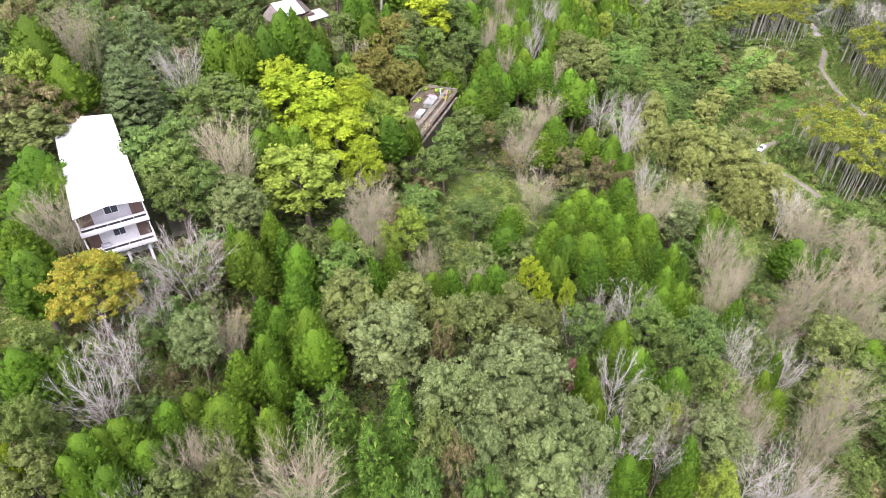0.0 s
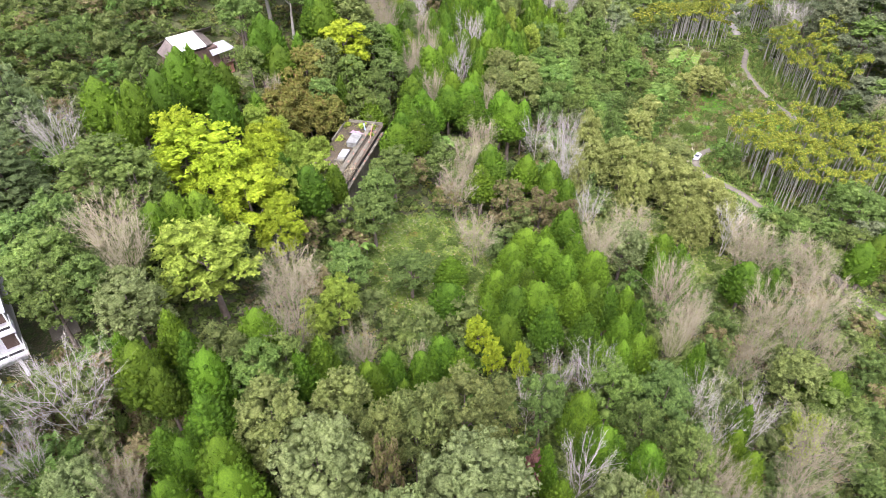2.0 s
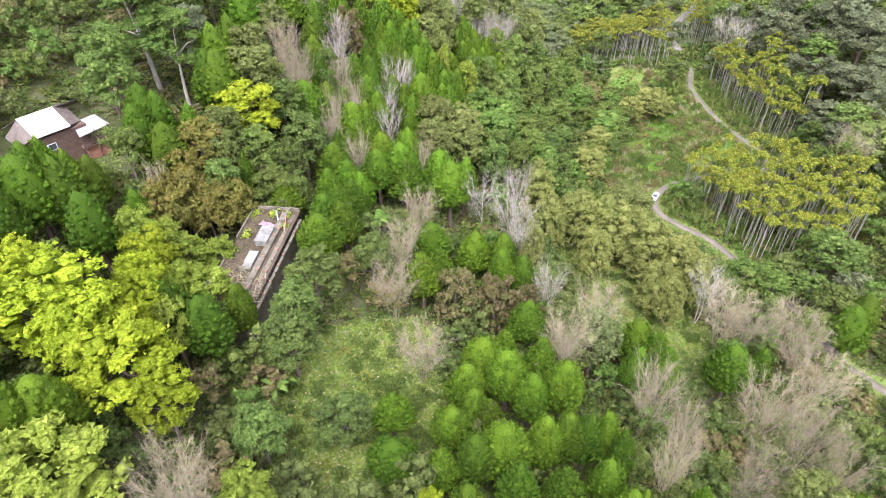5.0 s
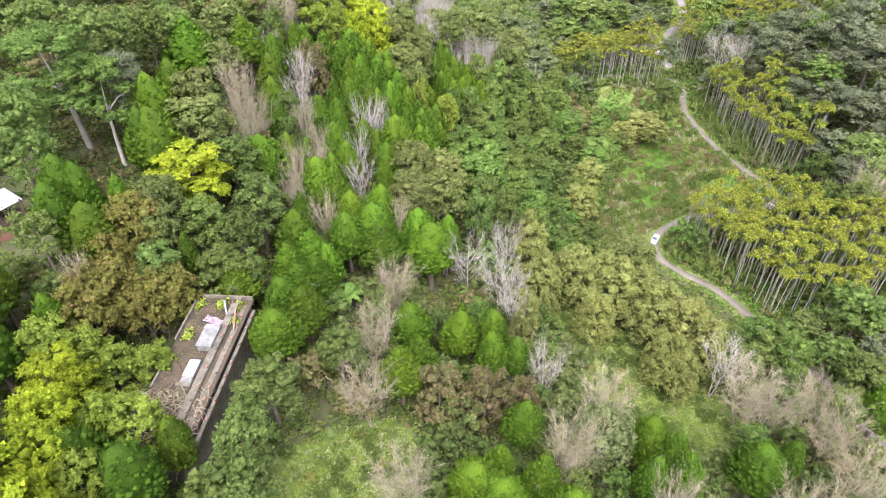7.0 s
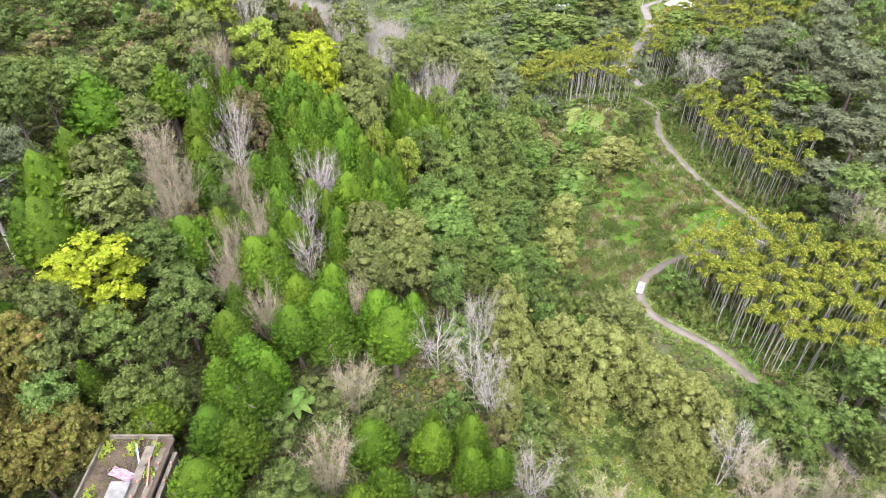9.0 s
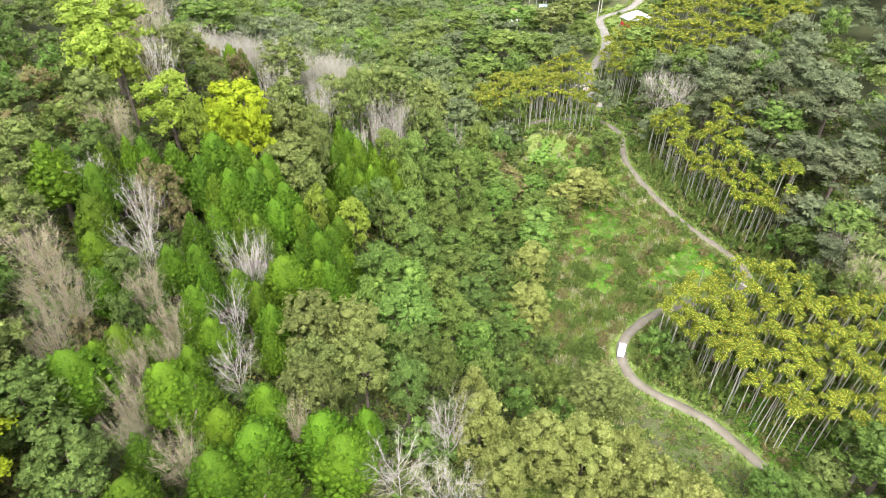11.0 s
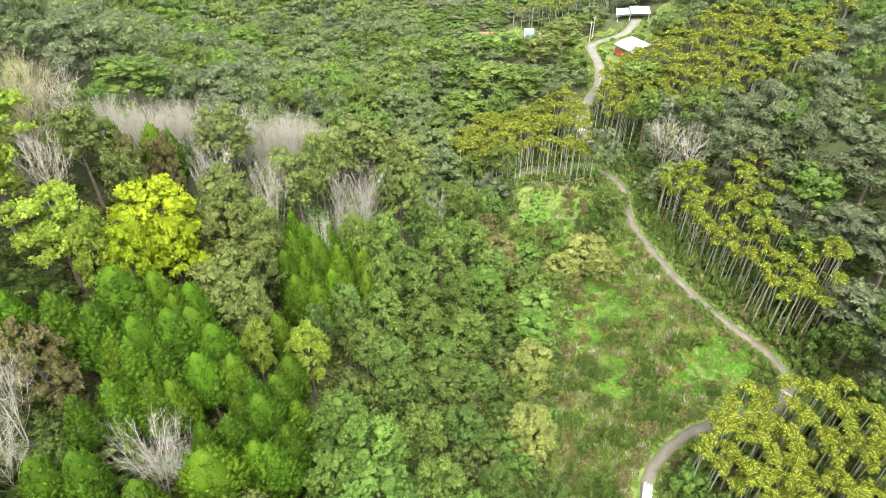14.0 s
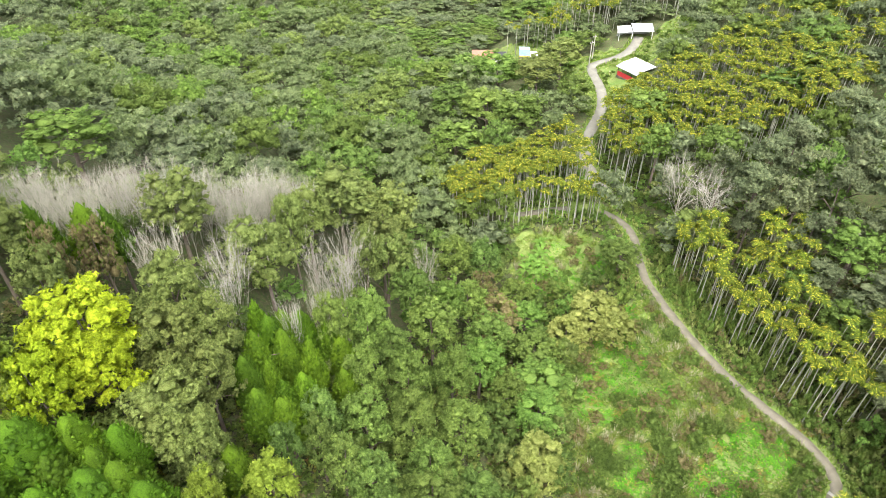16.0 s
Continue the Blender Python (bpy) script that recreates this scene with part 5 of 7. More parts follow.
plant("tan", 13.5, 94.2, 3.5, 10.3)
plant("tan", 15.8, 103.1, 3.6, 10.7)
plant("tan", -14.8, 108.4, 1.8, 10.5)
plant("tan", 20.7, 112.9, 2.9, 10.9)
plant("tan", 111.0, 120.9, 3.9, 14.0)
plant("tan", 12.7, 123.1, 2.5, 11.3)
plant("tan", 23.8, 124.8, 1.6, 12.4)
plant("tan", 9.4, 125.2, 2.0, 11.5)
plant("tan", 9.8, 129.1, 2.0, 11.5)
plant("tan", 10.5, 133.0, 2.1, 11.4)
plant("tan", 13.8, 133.9, 1.9, 11.7)
plant("tan", 4.0, 134.9, 2.4, 12.2)
plant("tan", 14.6, 138.4, 2.1, 11.4)
plant("tan", 4.8, 140.4, 3.4, 12.1)
plant("tan", 12.1, 142.0, 2.2, 11.4)
plant("tan", 3.1, 146.0, 3.0, 11.6)
plant("tan", 11.9, 164.7, 3.0, 13.7)
plant("tan", 17.7, 192.3, 5.4, 15.8)
plant("russet", 0.7, 27.0, 1.8, 15.4)
plant("rose", 13.2, 43.0, 1.2, 11.5)
plant("russet", -0.2, 40.9, 1.3, 13.2)
plant("russet", 32.1, 93.9, 2.4, 10.8)
plant("russet", 27.6, 94.2, 2.8, 10.6)
plant("russet", 22.2, 95.2, 3.0, 10.6)
plant("russet", 15.8, 158.1, 2.8, 11.8)
plant("russet", 27.5, 185.6, 1.6, 14.3)
plant("russet", 31.6, 188.2, 2.1, 14.5)
plant("russet", 87.2, 190.4, 4.1, 10.2)
plant("russet", 87.2, 197.0, 2.7, 11.8)
plant("feather", 58.7, 97.3, 2.8, 10.8)
plant("feather", 57.4, 99.5, 3.2, 11.4)
plant("feather", 65.3, 100.9, 3.5, 11.4)
plant("feather", 64.9, 104.8, 4.3, 12.0)
plant("feather", 61.5, 107.8, 4.3, 12.2)
plant("feather", 51.0, 109.1, 2.9, 11.6)
plant("feather", 39.1, 109.6, 2.1, 11.1)
plant("feather", 60.4, 113.1, 4.1, 12.5)
plant("feather", 56.8, 116.1, 4.5, 12.9)
plant("feather", 44.5, 116.3, 3.1, 12.2)
plant("feather", 51.8, 118.8, 4.2, 12.8)
plant("feather", 45.0, 122.5, 3.3, 13.0)
plant("feather", 46.6, 127.1, 2.5, 13.0)
plant("feather", 69.0, 149.7, 4.1, 9.9)
plant("feather", 76.3, 160.9, 4.1, 9.4)
plant("feather", 103.8, 177.3, 3.2, 7.9)
plant("feather", 96.3, 181.8, 3.6, 8.4)
plant("feather", 103.1, 182.6, 5.1, 8.8)
plant("tan", -5.4, 89.6, 1.9, 7.5)
plant("tan", -8.0, 88.2, 1.6, 6.5)
plant("conifer", 172.9, 300.8, 2.4, 12.0)
plant("lime_pale", -11.5, 99.6, 2.8, 10.0)
plant("lime_pale", -7.8, 99.7, 2.2, 9.0)
plant("bronze", -9.1, 107.1, 2.6, 10.5)
plant("bronze", -14.1, 105.2, 3.0, 11.0)
plant("green", -6.8, 111.4, 2.2, 10.0)
for key in list(STOCK):
    for ob, R, H in STOCK[key]:
        for o in list(ob.children_recursive) + [ob]:
            bpy.data.objects.remove(o)

# ---- areca palms ----
GROVE_A = [(82.5, 133.5), (90, 137), (97, 136.2), (107, 131), (103.5, 121), (112, 116.5), (104, 106), (97, 102), (90, 105), (86, 110.5), (84, 121)]
GROVE_B = [(119.5, 184), (127, 183.5), (125.5, 173), (131, 174), (134, 168), (124, 161.5), (121.5, 154), (127, 149.5), (120, 143), (116, 140.5), (114.6, 151), (114.4, 159), (117.5, 173)]
GROVE_C = [(95, 224), (96, 232), (110, 240), (124.7, 234), (131, 233.5), (129, 221), (119, 203), (113.8, 208.5), (103, 213.5)]
GROVE_D = [(134, 222), (139, 229), (146, 236), (162, 231), (178, 231), (179, 214), (176, 198), (174, 189), (162, 187), (155, 192), (148, 196), (140, 206), (131, 211)]
PALM_H = 11.0


def frond(seed, L=1.75):
    """One feather leaf: an arching rib, its leaflets two ragged blades folded down from it."""
    rng = np.random.default_rng(seed)
    h = Heap()
    k = np.linspace(0, 1, 8)
    lift = rng.uniform(0.75, 1.0)
    rib = np.stack([k * L * (0.85 - 0.2 * k), 0.06 * np.sin(3 * k + seed), L * (lift * k - (lift + 0.25) * k ** 2.1)], 1)
    tube(h, rib[::2], 0.03 * (1 - 0.8 * k[::2]) + 0.006, 3)
    w = L * 0.33 * np.sin(np.pi * np.clip(0.12 + 0.86 * k, 0, 1)) ** 0.7
    n = len(k)
    for s in (-1, 1):
        for i in range(n - 1):
            for f0, f1 in ((0.0, 0.56), (0.48, 1.04)):
                a, b = rib[i] + (rib[i + 1] - rib[i]) * f0, rib[i] + (rib[i + 1] - rib[i]) * f1
                ww = (w[i] * (1 - f0) + w[i + 1] * f0) * rng.uniform(0.8, 1.25)
                tip = (a + b) / 2 + np.array([0.5 * ww, s * ww, -ww * rng.uniform(0.35, 0.8)])
                h.add([a, b, tip], [(0, 1, 2)])
    return h.done()


FROND_V = [frond(300 + i) for i in range(5)]
FROND_M = [mesh_np("frond", V, F, LEAF["palm"]) for V, F in FROND_V]


def frond_pose(i, n, rng):
    a = i * 2.4 + rng.uniform(-0.25, 0.25)
    lean = (0.8, 0.35, -0.05, 0.55)[i % 4] + rng.uniform(-0.1, 0.1)
    return pose(0, 0, PALM_H, 0, 0, math.degrees(a)) @ Matrix.Rotation(-lean, 4, 'Y')


def stem(seed, H=PALM_H):
    rng = np.random.default_rng(seed)
    h = Heap()
    k = np.linspace(0, 1, 5)
    b = rng.normal(0, 0.12, 2)
    tube(h, np.stack([b[0] * k * (1 - k), b[1] * k * (1 - k), -0.4 + (H - 0.4) * k], 1), 0.085 - 0.025 * k, 6)
    return h.done()


def shaft(H=PALM_H):
    h = Heap()
    tube(h, [(0, 0, H - 0.85), (0, 0, H - 0.5), (0, 0, H + 0.1)], [0.075, 0.1, 0.05], 6)
    return h.done()


SHAFT_M = mesh_np("crownshaft", *shaft(), BARK["shaft"], True)
STEM_M = [mesh_np("trunk", *stem(i), BARK["palm"], True) for i in range(3)]


def palm_crown(seed, n=10):
    rng = np.random.default_rng(seed)
    h = Heap()
    for i in range(n):
        V, F = FROND_V[(i + seed) % 5]
        M = np.array(frond_pose(i, n, rng))
        h.add(V @ M[:3, :3].T + M[:3, 3], F)
    return h.done()


CROWN_M = [mesh_np("crown", *palm_crown(i), LEAF["palm"]) for i in range(4)]
PALM_LABEL = "slim areca palm with a pale trunk and yellow-green fronds"


def palm_stock(v, split):
    ob = thing("areca_palm", PALM_LABEL, "palm", pose(0, 0, -500), "areca palm groves")
    part("trunk", STEM_M[v % 3], None, ob)
    part("crownshaft", SHAFT_M, None, ob)
    if split:
        rng = np.random.default_rng(v)
        for i in range(10):
            f = part("frond", FROND_M[(i + v) % 5], None, ob)
            f.matrix_basis = frond_pose(i, 10, rng)
    else:
        part("crown", CROWN_M[v], None, ob)
    return ob


def scatter(poly, step, seed, jitter=0.38):
    rng = np.random.default_rng(seed)
    P = np.array(poly)
    xs, ys = np.arange(P[:, 0].min(), P[:, 0].max(), step), np.arange(P[:, 1].min(), P[:, 1].max(), step)
    X, Y = np.meshgrid(xs, ys)
    X, Y = X.ravel() + rng.uniform(-jitter, jitter, X.size) * step, Y.ravel() + rng.uniform(-jitter, jitter, X.size) * step
    k = inside(X, Y, poly)
    return X[k], Y[k]


def off_lane(X, Y, gap):
    return (near_line(X, Y, LANE)[0] > gap) & (near_line(X, Y, LANE_FAR)[0] > gap)


palms_split = [palm_stock(v, True) for v in range(3)]
palms_whole = [palm_stock(v, False) for v in range(4)]
rp = random.Random(4)
for poly, protos, step in ((GROVE_A, palms_split, 1.85), (GROVE_B, palms_whole, 1.85)):
    X, Y = scatter(poly, step, 9)
    ok = off_lane(X, Y, 1.9)
    for i, (x, y) in enumerate(zip(X[ok], Y[ok])):
        s = rp.uniform(0.82, 1.12)
        m = Matrix.LocRotScale((x, y, gz(x, y)), Euler((rp.uniform(-0.05, 0.05), rp.uniform(-0.05, 0.05), rp.uniform(0, 6.28))), (rp.uniform(0.9, 1.12),) * 2 + (s,))
        copy_thing(protos[i % len(protos)], m)
for ob in palms_split + palms_whole:
    for o in list(ob.children_recursive) + [ob]:
        bpy.data.objects.remove(o)

# the far palm slope, beyond counting
rng = np.random.default_rng(12)
hc, hs = Heap(), Heap()
X, Y = scatter(GROVE_D, 2.2, 21)
X2, Y2 = scatter([(150, 300), (215, 300), (225, 262), (200, 262), (185, 278), (165, 285)], 3.4, 22)
X3, Y3 = scatter([(178, 232), (200, 232), (205, 205), (180, 195)], 3.6, 23)
X4, Y4 = scatter(GROVE_C, 1.95, 24)
X, Y = np.concatenate([X, X2, X3, X4]), np.concatenate([Y, Y2, Y3, Y4])
ok = off_lane(X, Y, 2.2) & (np.hypot(X - 168, Y - 248) > 10) & (np.hypot(X - 160, Y - 244) > 7) & ~inside(X, Y, FAR_LAWN) & ~inside(X, Y, FAR_LAWN_B)
X, Y = X[ok], Y[ok]
Z = ground_z(X, Y)
PC = [palm_crown(50 + i, 8) for i in range(3)]
SV, SF = stem(9)
for i, (x, y, z) in enumerate(zip(X, Y, Z)):
    a = rng.uniform(0, 6.28)
    rot = np.array([[math.cos(a), -math.sin(a), 0], [math.sin(a), math.cos(a), 0], [0, 0, 1]])
    s = np.array([1.3, 1.3, rng.uniform(0.75, 1.05)])
    V, F = PC[i % 3]
    hc.add((V * s) @ rot.T + (x, y, z), F)
    hs.add((SV * s) @ rot.T + (x, y, z), SF)
far_palms = thing("palm_plantation", "dense plantation of yellow-green areca palms on the slope", "palms", kind="stuff")
part("crowns", mesh_np("crowns", *hc.done(), LEAF["palm"]), None, far_palms)
part("trunks", mesh_np("trunks", *hs.done(), BARK["palm"]), None, far_palms)


# ---- bananas ----
def banana_leaf(seed, L=2.4):
    rng = np.random.default_rng(seed)
    k = np.linspace(0, 1, 7)
    lift = rng.uniform(0.7, 1.3)
    rib = np.stack([k * L * 0.8, 0 * k, L * (lift * k - (lift * 0.6 + 0.35) * k ** 2)], 1)
    w = 0.32 * np.sin(np.pi * np.clip(k * 0.9 + 0.1, 0, 1)) ** 0.6 + 0.02
    V = np.concatenate([rib + np.stack([0 * k, w, 0.12 * w - 0.15 * w], 1), rib, rib - np.stack([0 * k, w, 0.03 * w], 1)])
    F = []
    n = len(k)
    for i in range(n - 1):
        for a, b in ((0, n), (n, 2 * n)):
            F += [(a + i, a + i + 1, b + i + 1), (a + i, b + i + 1, b + i)]
    return V, F


BAN_M = [mesh_np("leaf", *banana_leaf(700 + i), LEAF["banana"]) for i in range(3)]
bh = Heap()
tube(bh, [(0, 0, -0.3), (0, 0, 1.2), (0, 0, 2.3)], [0.16, 0.13, 0.09], 7)
BAN_STEM = mesh_np("stem", *bh.done(), plain("banana_stem", (0.16, 0.2, 0.07), (0.25, 0.24, 0.12), 2.0, 0.7), True)


def banana(x, y, s=1.0, seed=0):
    rng = random.Random(seed)
    ob = thing("banana_plant", "banana plant with broad arching light green leaves", "banana plant", Matrix.LocRotScale((x, y, gz(x, y)), Euler((0, 0, rng.uniform(0, 6.28))), (s, s, s)), "banana plants")
    part("stem", BAN_STEM, None, ob)
    for i in range(8):
        lf = part("leaf", BAN_M[i % 3], None, ob)
        lf.matrix_basis = pose(0, 0, 2.1, 0, 0, i * 137.5 + rng.uniform(-15, 15)) @ Matrix.Rotation(rng.uniform(-0.5, 0.25), 4, 'Y')


for i, (x, y, s) in enumerate([(13.9, 112.8, 1.25), (15.2, 114.2, 1.1), (12.6, 114.3, 1.0), (-2.3, 80.6, 1.0), (-1.3, 81.8, 0.8), (33.5, 118.5, 1.0), (35, 116.8, 0.9), (102.3, 199.6, 1.2), (104, 201.6, 1.2), (103.2, 203.8, 1.1), (106.4, 204.6, 1.2), (101.4, 202.6, 1.1), (105.3, 198.6, 1.0), (107.8, 206.8, 1.1),
                               (88.5, 260.5, 1.5), (91, 262.5, 1.5), (90, 265.5, 1.4), (98, 266, 1.5), (101, 268, 1.5), (103.5, 265.6, 1.4), (107.5, 262, 1.4), (87.5, 263.5, 1.3), (95, 269, 1.4)]):
    banana(x, y, s, i)

# ---- undergrowth, gaps and far woods: beyond counting ----
VIEW = [(-75, 95), (-52, 45), (-36, 16), (0, 20), (52, 28), (98, 75), (128, 105), (160, 150), (205, 165), (245, 215), (262, 300), (235, 420), (-20, 440), (-45, 350), (-35, 200), (-70, 150)]
HOLES = [CLEARING, GRASS_STRIP, MEADOW, YARD, FAR_LAWN, FAR_LAWN_B, OPEN_MID]
BUILT = [(-38.5, 62, 9), (-35, 55, 7), (-42, 68, 9), (-29, 121, 9), (-4, 98, 7.5), (-6.5, 92, 5), (-1.5, 104, 6), (169, 250, 11), (160, 243, 8), (182, 267, 9), (149, 299, 13), (157, 288, 10), (131, 225, 5)]
PT = np.array(PLANTED)


def free(X, Y, near, lane_gap, holes=True, palms=True):
    k = inside(X, Y, VIEW) & off_lane(X, Y, lane_gap)
    if holes:
        for p in HOLES:
            k &= ~inside(X, Y, p)
    if palms:
        for p in (GROVE_A, GROVE_B, GROVE_C, GROVE_D):
            k &= ~inside(X, Y, p)
    for x, y, r in BUILT:
        k &= np.hypot(X - x, Y - y) > r
    if near:
        for x, y, r, h in PT:
            k &= np.hypot(X - x, Y - y) > r * near
    return k


def mass_crown(seed, n, each, size, H=3.4, z0=1.3, wide=0.42, flat=0.6, layers=0):
    """A crown of radius 1, its height brought to 1."""
    h = boughs(seed, 1.0, H, z0, n, 1, 0.0, each, size, flat, wide, 0.0, layers)
    V, F = h.done()
    return V / (1, 1, H), F


def small_crown(seed, n, each, size, H=1.3):
    """A low bush of radius 1, its height brought to 1."""
    V, F = boughs(seed, 1.0, H, 0.0, n, 1, 0.0, each, size, 0.8, 0.55).done()
    return V / (1, 1, H), F


def tuft(seed, blades=26):
    """A fan of slim arching blades, radius and height about 1."""
    rng = np.random.default_rng(seed)
    a = rng.uniform(0, 6.28, blades)
    out = np.stack([np.cos(a), np.sin(a), 0 * a], 1)
    side = np.stack([-np.sin(a), np.cos(a), 0 * a], 1) * 0.055
    base = out * rng.uniform(0, 0.35, (blades, 1))
    tip = out * rng.uniform(0.3, 1.0, (blades, 1)) + np.stack([0 * a, 0 * a, rng.uniform(0.55, 1.1, blades)], 1)
    return np.stack([base - side, base + side, tip], 1).reshape(-1, 3), np.arange(3 * blades).reshape(-1, 3)


def carpet(seed, leaves_n=40):
    """A low spread of creeping leaves, radius and height about 1."""
    rng = np.random.default_rng(seed)
    a, r = rng.uniform(0, 6.28, leaves_n), np.sqrt(rng.uniform(0, 1, leaves_n))
    p = np.stack([r * np.cos(a), r * np.sin(a), rng.uniform(0.25, 1.0, leaves_n) * (1.05 - r)], 1)
    t = unit(rng.normal(size=p.shape) * (1, 1, 0.45))
    b = unit(np.cross(t, np.array((0, 0, 1.0)) + 0.5 * rng.normal(size=p.shape)))
    return np.stack([p - t * 0.2, p + t * 0.2, p + b * 0.34], 1).reshape(-1, 3), np.arange(3 * leaves_n).reshape(-1, 3)


def woods(name, label, items, protos, leaf, kind_cat="woods"):
    """One joined mass of crowns: items of x, y, z of the foot, radius, height."""
    if not items:
        return
    h = Heap()
    rng = np.random.default_rng(len(items))
    for i, (x, y, z, r, hh) in enumerate(items):
        V, F = protos[i % len(protos)]
        a = rng.uniform(0, 6.28)
        c, s = math.cos(a), math.sin(a)
        W = np.stack([(V[:, 0] * c - V[:, 1] * s) * r + x, (V[:, 0] * s + V[:, 1] * c) * r + y, V[:, 2] * hh + z], 1)
        h.add(W, F)
    tagged(new(name, mesh_np(name, *h.done(), LEAF[leaf])), label, kind_cat, kind="stuff")


MID = [mass_crown(900 + i, 10, 27, 0.21) for i in range(5)]
LOWC = [small_crown(950 + i, 3, 18, 0.3) for i in range(6)]
SPRAY = [mass_crown(980 + i, 15, 34, 0.12, 2.8, 1.3, 0.36, 0.5) for i in range(4)]
TIERED = [mass_crown(970 + i, 20, 28, 0.13, 2.8, 1.4, 0.31, 0.32, 4) for i in range(4)]

CARPET = [carpet(870 + i) for i in range(4)]

rng = np.random.default_rng(77)
# small trees that close the gaps between the others
X, Y = scatter(VIEW, 4.0, 31, 0.45)
k = free(X, Y, 0.95, 4.0) & ~inside(X, Y, LOW_SIDE) & ((Y < 215) & (X < 118) | (X < 60) & (Y < 215))
X, Y = X[k], Y[k]
Z = ground_z(X, Y)
gully = (X > 48) & (Y > 95) & (Y < 215)
pick = rng.integers(0, 10, len(X))
bins = {"dark": [], "green": [], "olive": [], "fresh": [], "russet": []}
for x, y, z, g, p in zip(X, Y, Z, gully, pick):
    key = ("dark", "dark", "dark", "green", "green", "dark", "fresh", "fresh", "olive", "green")[p] if g else ("olive", "olive", "green", "green", "dark", "dark", "russet", "olive", "green", "fresh")[p]
    hh = rng.uniform(4.5, 9) if g else rng.uniform(3.5, 8)
    bins[key].append((x, y, z - 0.3, rng.uniform(1.5, 2.4), hh))
for key, items in bins.items():
    woods("understorey_trees", "close understorey of small trees filling the gaps between larger ones", items, MID, key)

# far slopes
X, Y = scatter(VIEW, 6.8, 41, 0.45)
k = free(X, Y, 0.8, 4.5) & ((Y >= 212) | (X >= 116))
X, Y = X[k], Y[k]
Z = ground_z(X, Y)
bins = {"greygreen": [], "hill": [], "olive": [], "dark": [], "green": [], "fresh": []}
patch = np.array([noise.noise(Vector((x * 0.03, y * 0.03, 3.1))) for x, y in zip(X, Y)])
for x, y, z, p, c in zip(X, Y, Z, rng.uniform(0, 1, len(X)), patch):
    if x > 116 and y < 212:
        key = "greygreen" if p < 0.66 else ("olive", "dark", "green")[int(p * 100) % 3]
    elif c > 0.05:
        key = "greygreen" if p < 0.45 else "hill" if p < 0.82 else "dark" if p < 0.9 else "olive"
    else:
        key = "green" if p < 0.3 else "dark" if p < 0.5 else "hill" if p < 0.88 else "fresh"
    valley = 130 < x < 200 and y > 255
    bins[key].append((x, y, z - 0.4, rng.uniform(3.2, 6.0), rng.uniform(4, 7) if valley else rng.uniform(7.5, 15)))
for key, items in bins.items():
    woods("far_woods", "mixed evergreen woods on the far slopes", items, TIERED if key == "greygreen" else SPRAY, key)

# shrubs and weeds over the floor
X, Y = scatter(VIEW, 1.75, 51, 0.5)
k = free(X, Y, 0.2, 2.2, True, False) & (Y < 190) & (X < 150)
X, Y = X[k], Y[k]
Z = ground_z(X, Y)
p = rng.integers(0, 10, len(X))
r = rng.uniform(0.7, 1.25, len(X))
hh = r * rng.uniform(0.5, 1.7, len(X)) * np.where(inside(X, Y, LOW_SIDE), 0.4, 1)
for key, sel in (("shrub", p < 5), ("olive", (p >= 5) & (p < 8)), ("russet", p >= 8)):
    woods("undergrowth", "low shrubs and weeds covering the forest floor", [(x, y, z - 0.1, a, b) for x, y, z, a, b in zip(X[sel], Y[sel], Z[sel], r[sel], hh[sel])], LOWC, key, "undergrowth")

X, Y = scatter(VIEW, 2.0, 53, 0.5)
k = inside(X, Y, VIEW) & off_lane(X, Y, 1.8) & (Y < 185) & (X < 118) & (np.hypot(X + 38.5, Y - 62) > 8)
X, Y = X[k], Y[k]
Z = ground_z(X, Y)
p = rng.uniform(0, 1, len(X))
for key, sel in (("shrub", p < 0.6), ("bronze", p >= 0.8), ("olive", (p >= 0.6) & (p < 0.8))):
    woods("ground_cover", "creeping weeds and ferns on the forest floor", [(x, y, z - 0.1, rng.uniform(0.9, 1.6), rng.uniform(0.3, 0.8)) for x, y, z in zip(X[sel], Y[sel], Z[sel])], CARPET, key, "undergrowth")

# a thick belt of bushes along the lane and under the palms
X, Y = scatter([(74, 108), (118, 108), (124, 190), (108, 190), (108, 140), (74, 142)], 1.25, 56, 0.5)
d = near_line(X, Y, LANE)[0]
k = (d > 1.75) & ~inside(X, Y, MEADOW) & ~inside(X, Y, LOW_SIDE) & ~inside(X, Y, GREEN_BANK) & ((d < 6.5) | (rng.uniform(0, 1, len(X)) < 0.6) & (inside(X, Y, GROVE_A) | inside(X, Y, GROVE_B)))
X, Y, d = X[k], Y[k], d[k]
Z = ground_z(X, Y)
p = rng.uniform(0, 1, len(X))
r = np.where(d < 2.4, 0.8, 1.15) * rng.uniform(0.7, 1.35, len(X))
hh = np.where(d < 2.4, 0.8, np.where(d < 4, 2.0, 3.3)) * rng.uniform(0.7, 1.3, len(X))
for key, sel in (("shrub", p < 0.5), ("olive", (p >= 0.5) & (p < 0.75)), ("dark", (p >= 0.75) & (p < 0.93)), ("russet", p >= 0.93)):
    woods("bushes", "thick low bushes between the lane and the palms", [(x, y, z - 0.1, a, b) for x, y, z, a, b in zip(X[sel], Y[sel], Z[sel], r[sel], hh[sel])], LOWC, key, "bushes")

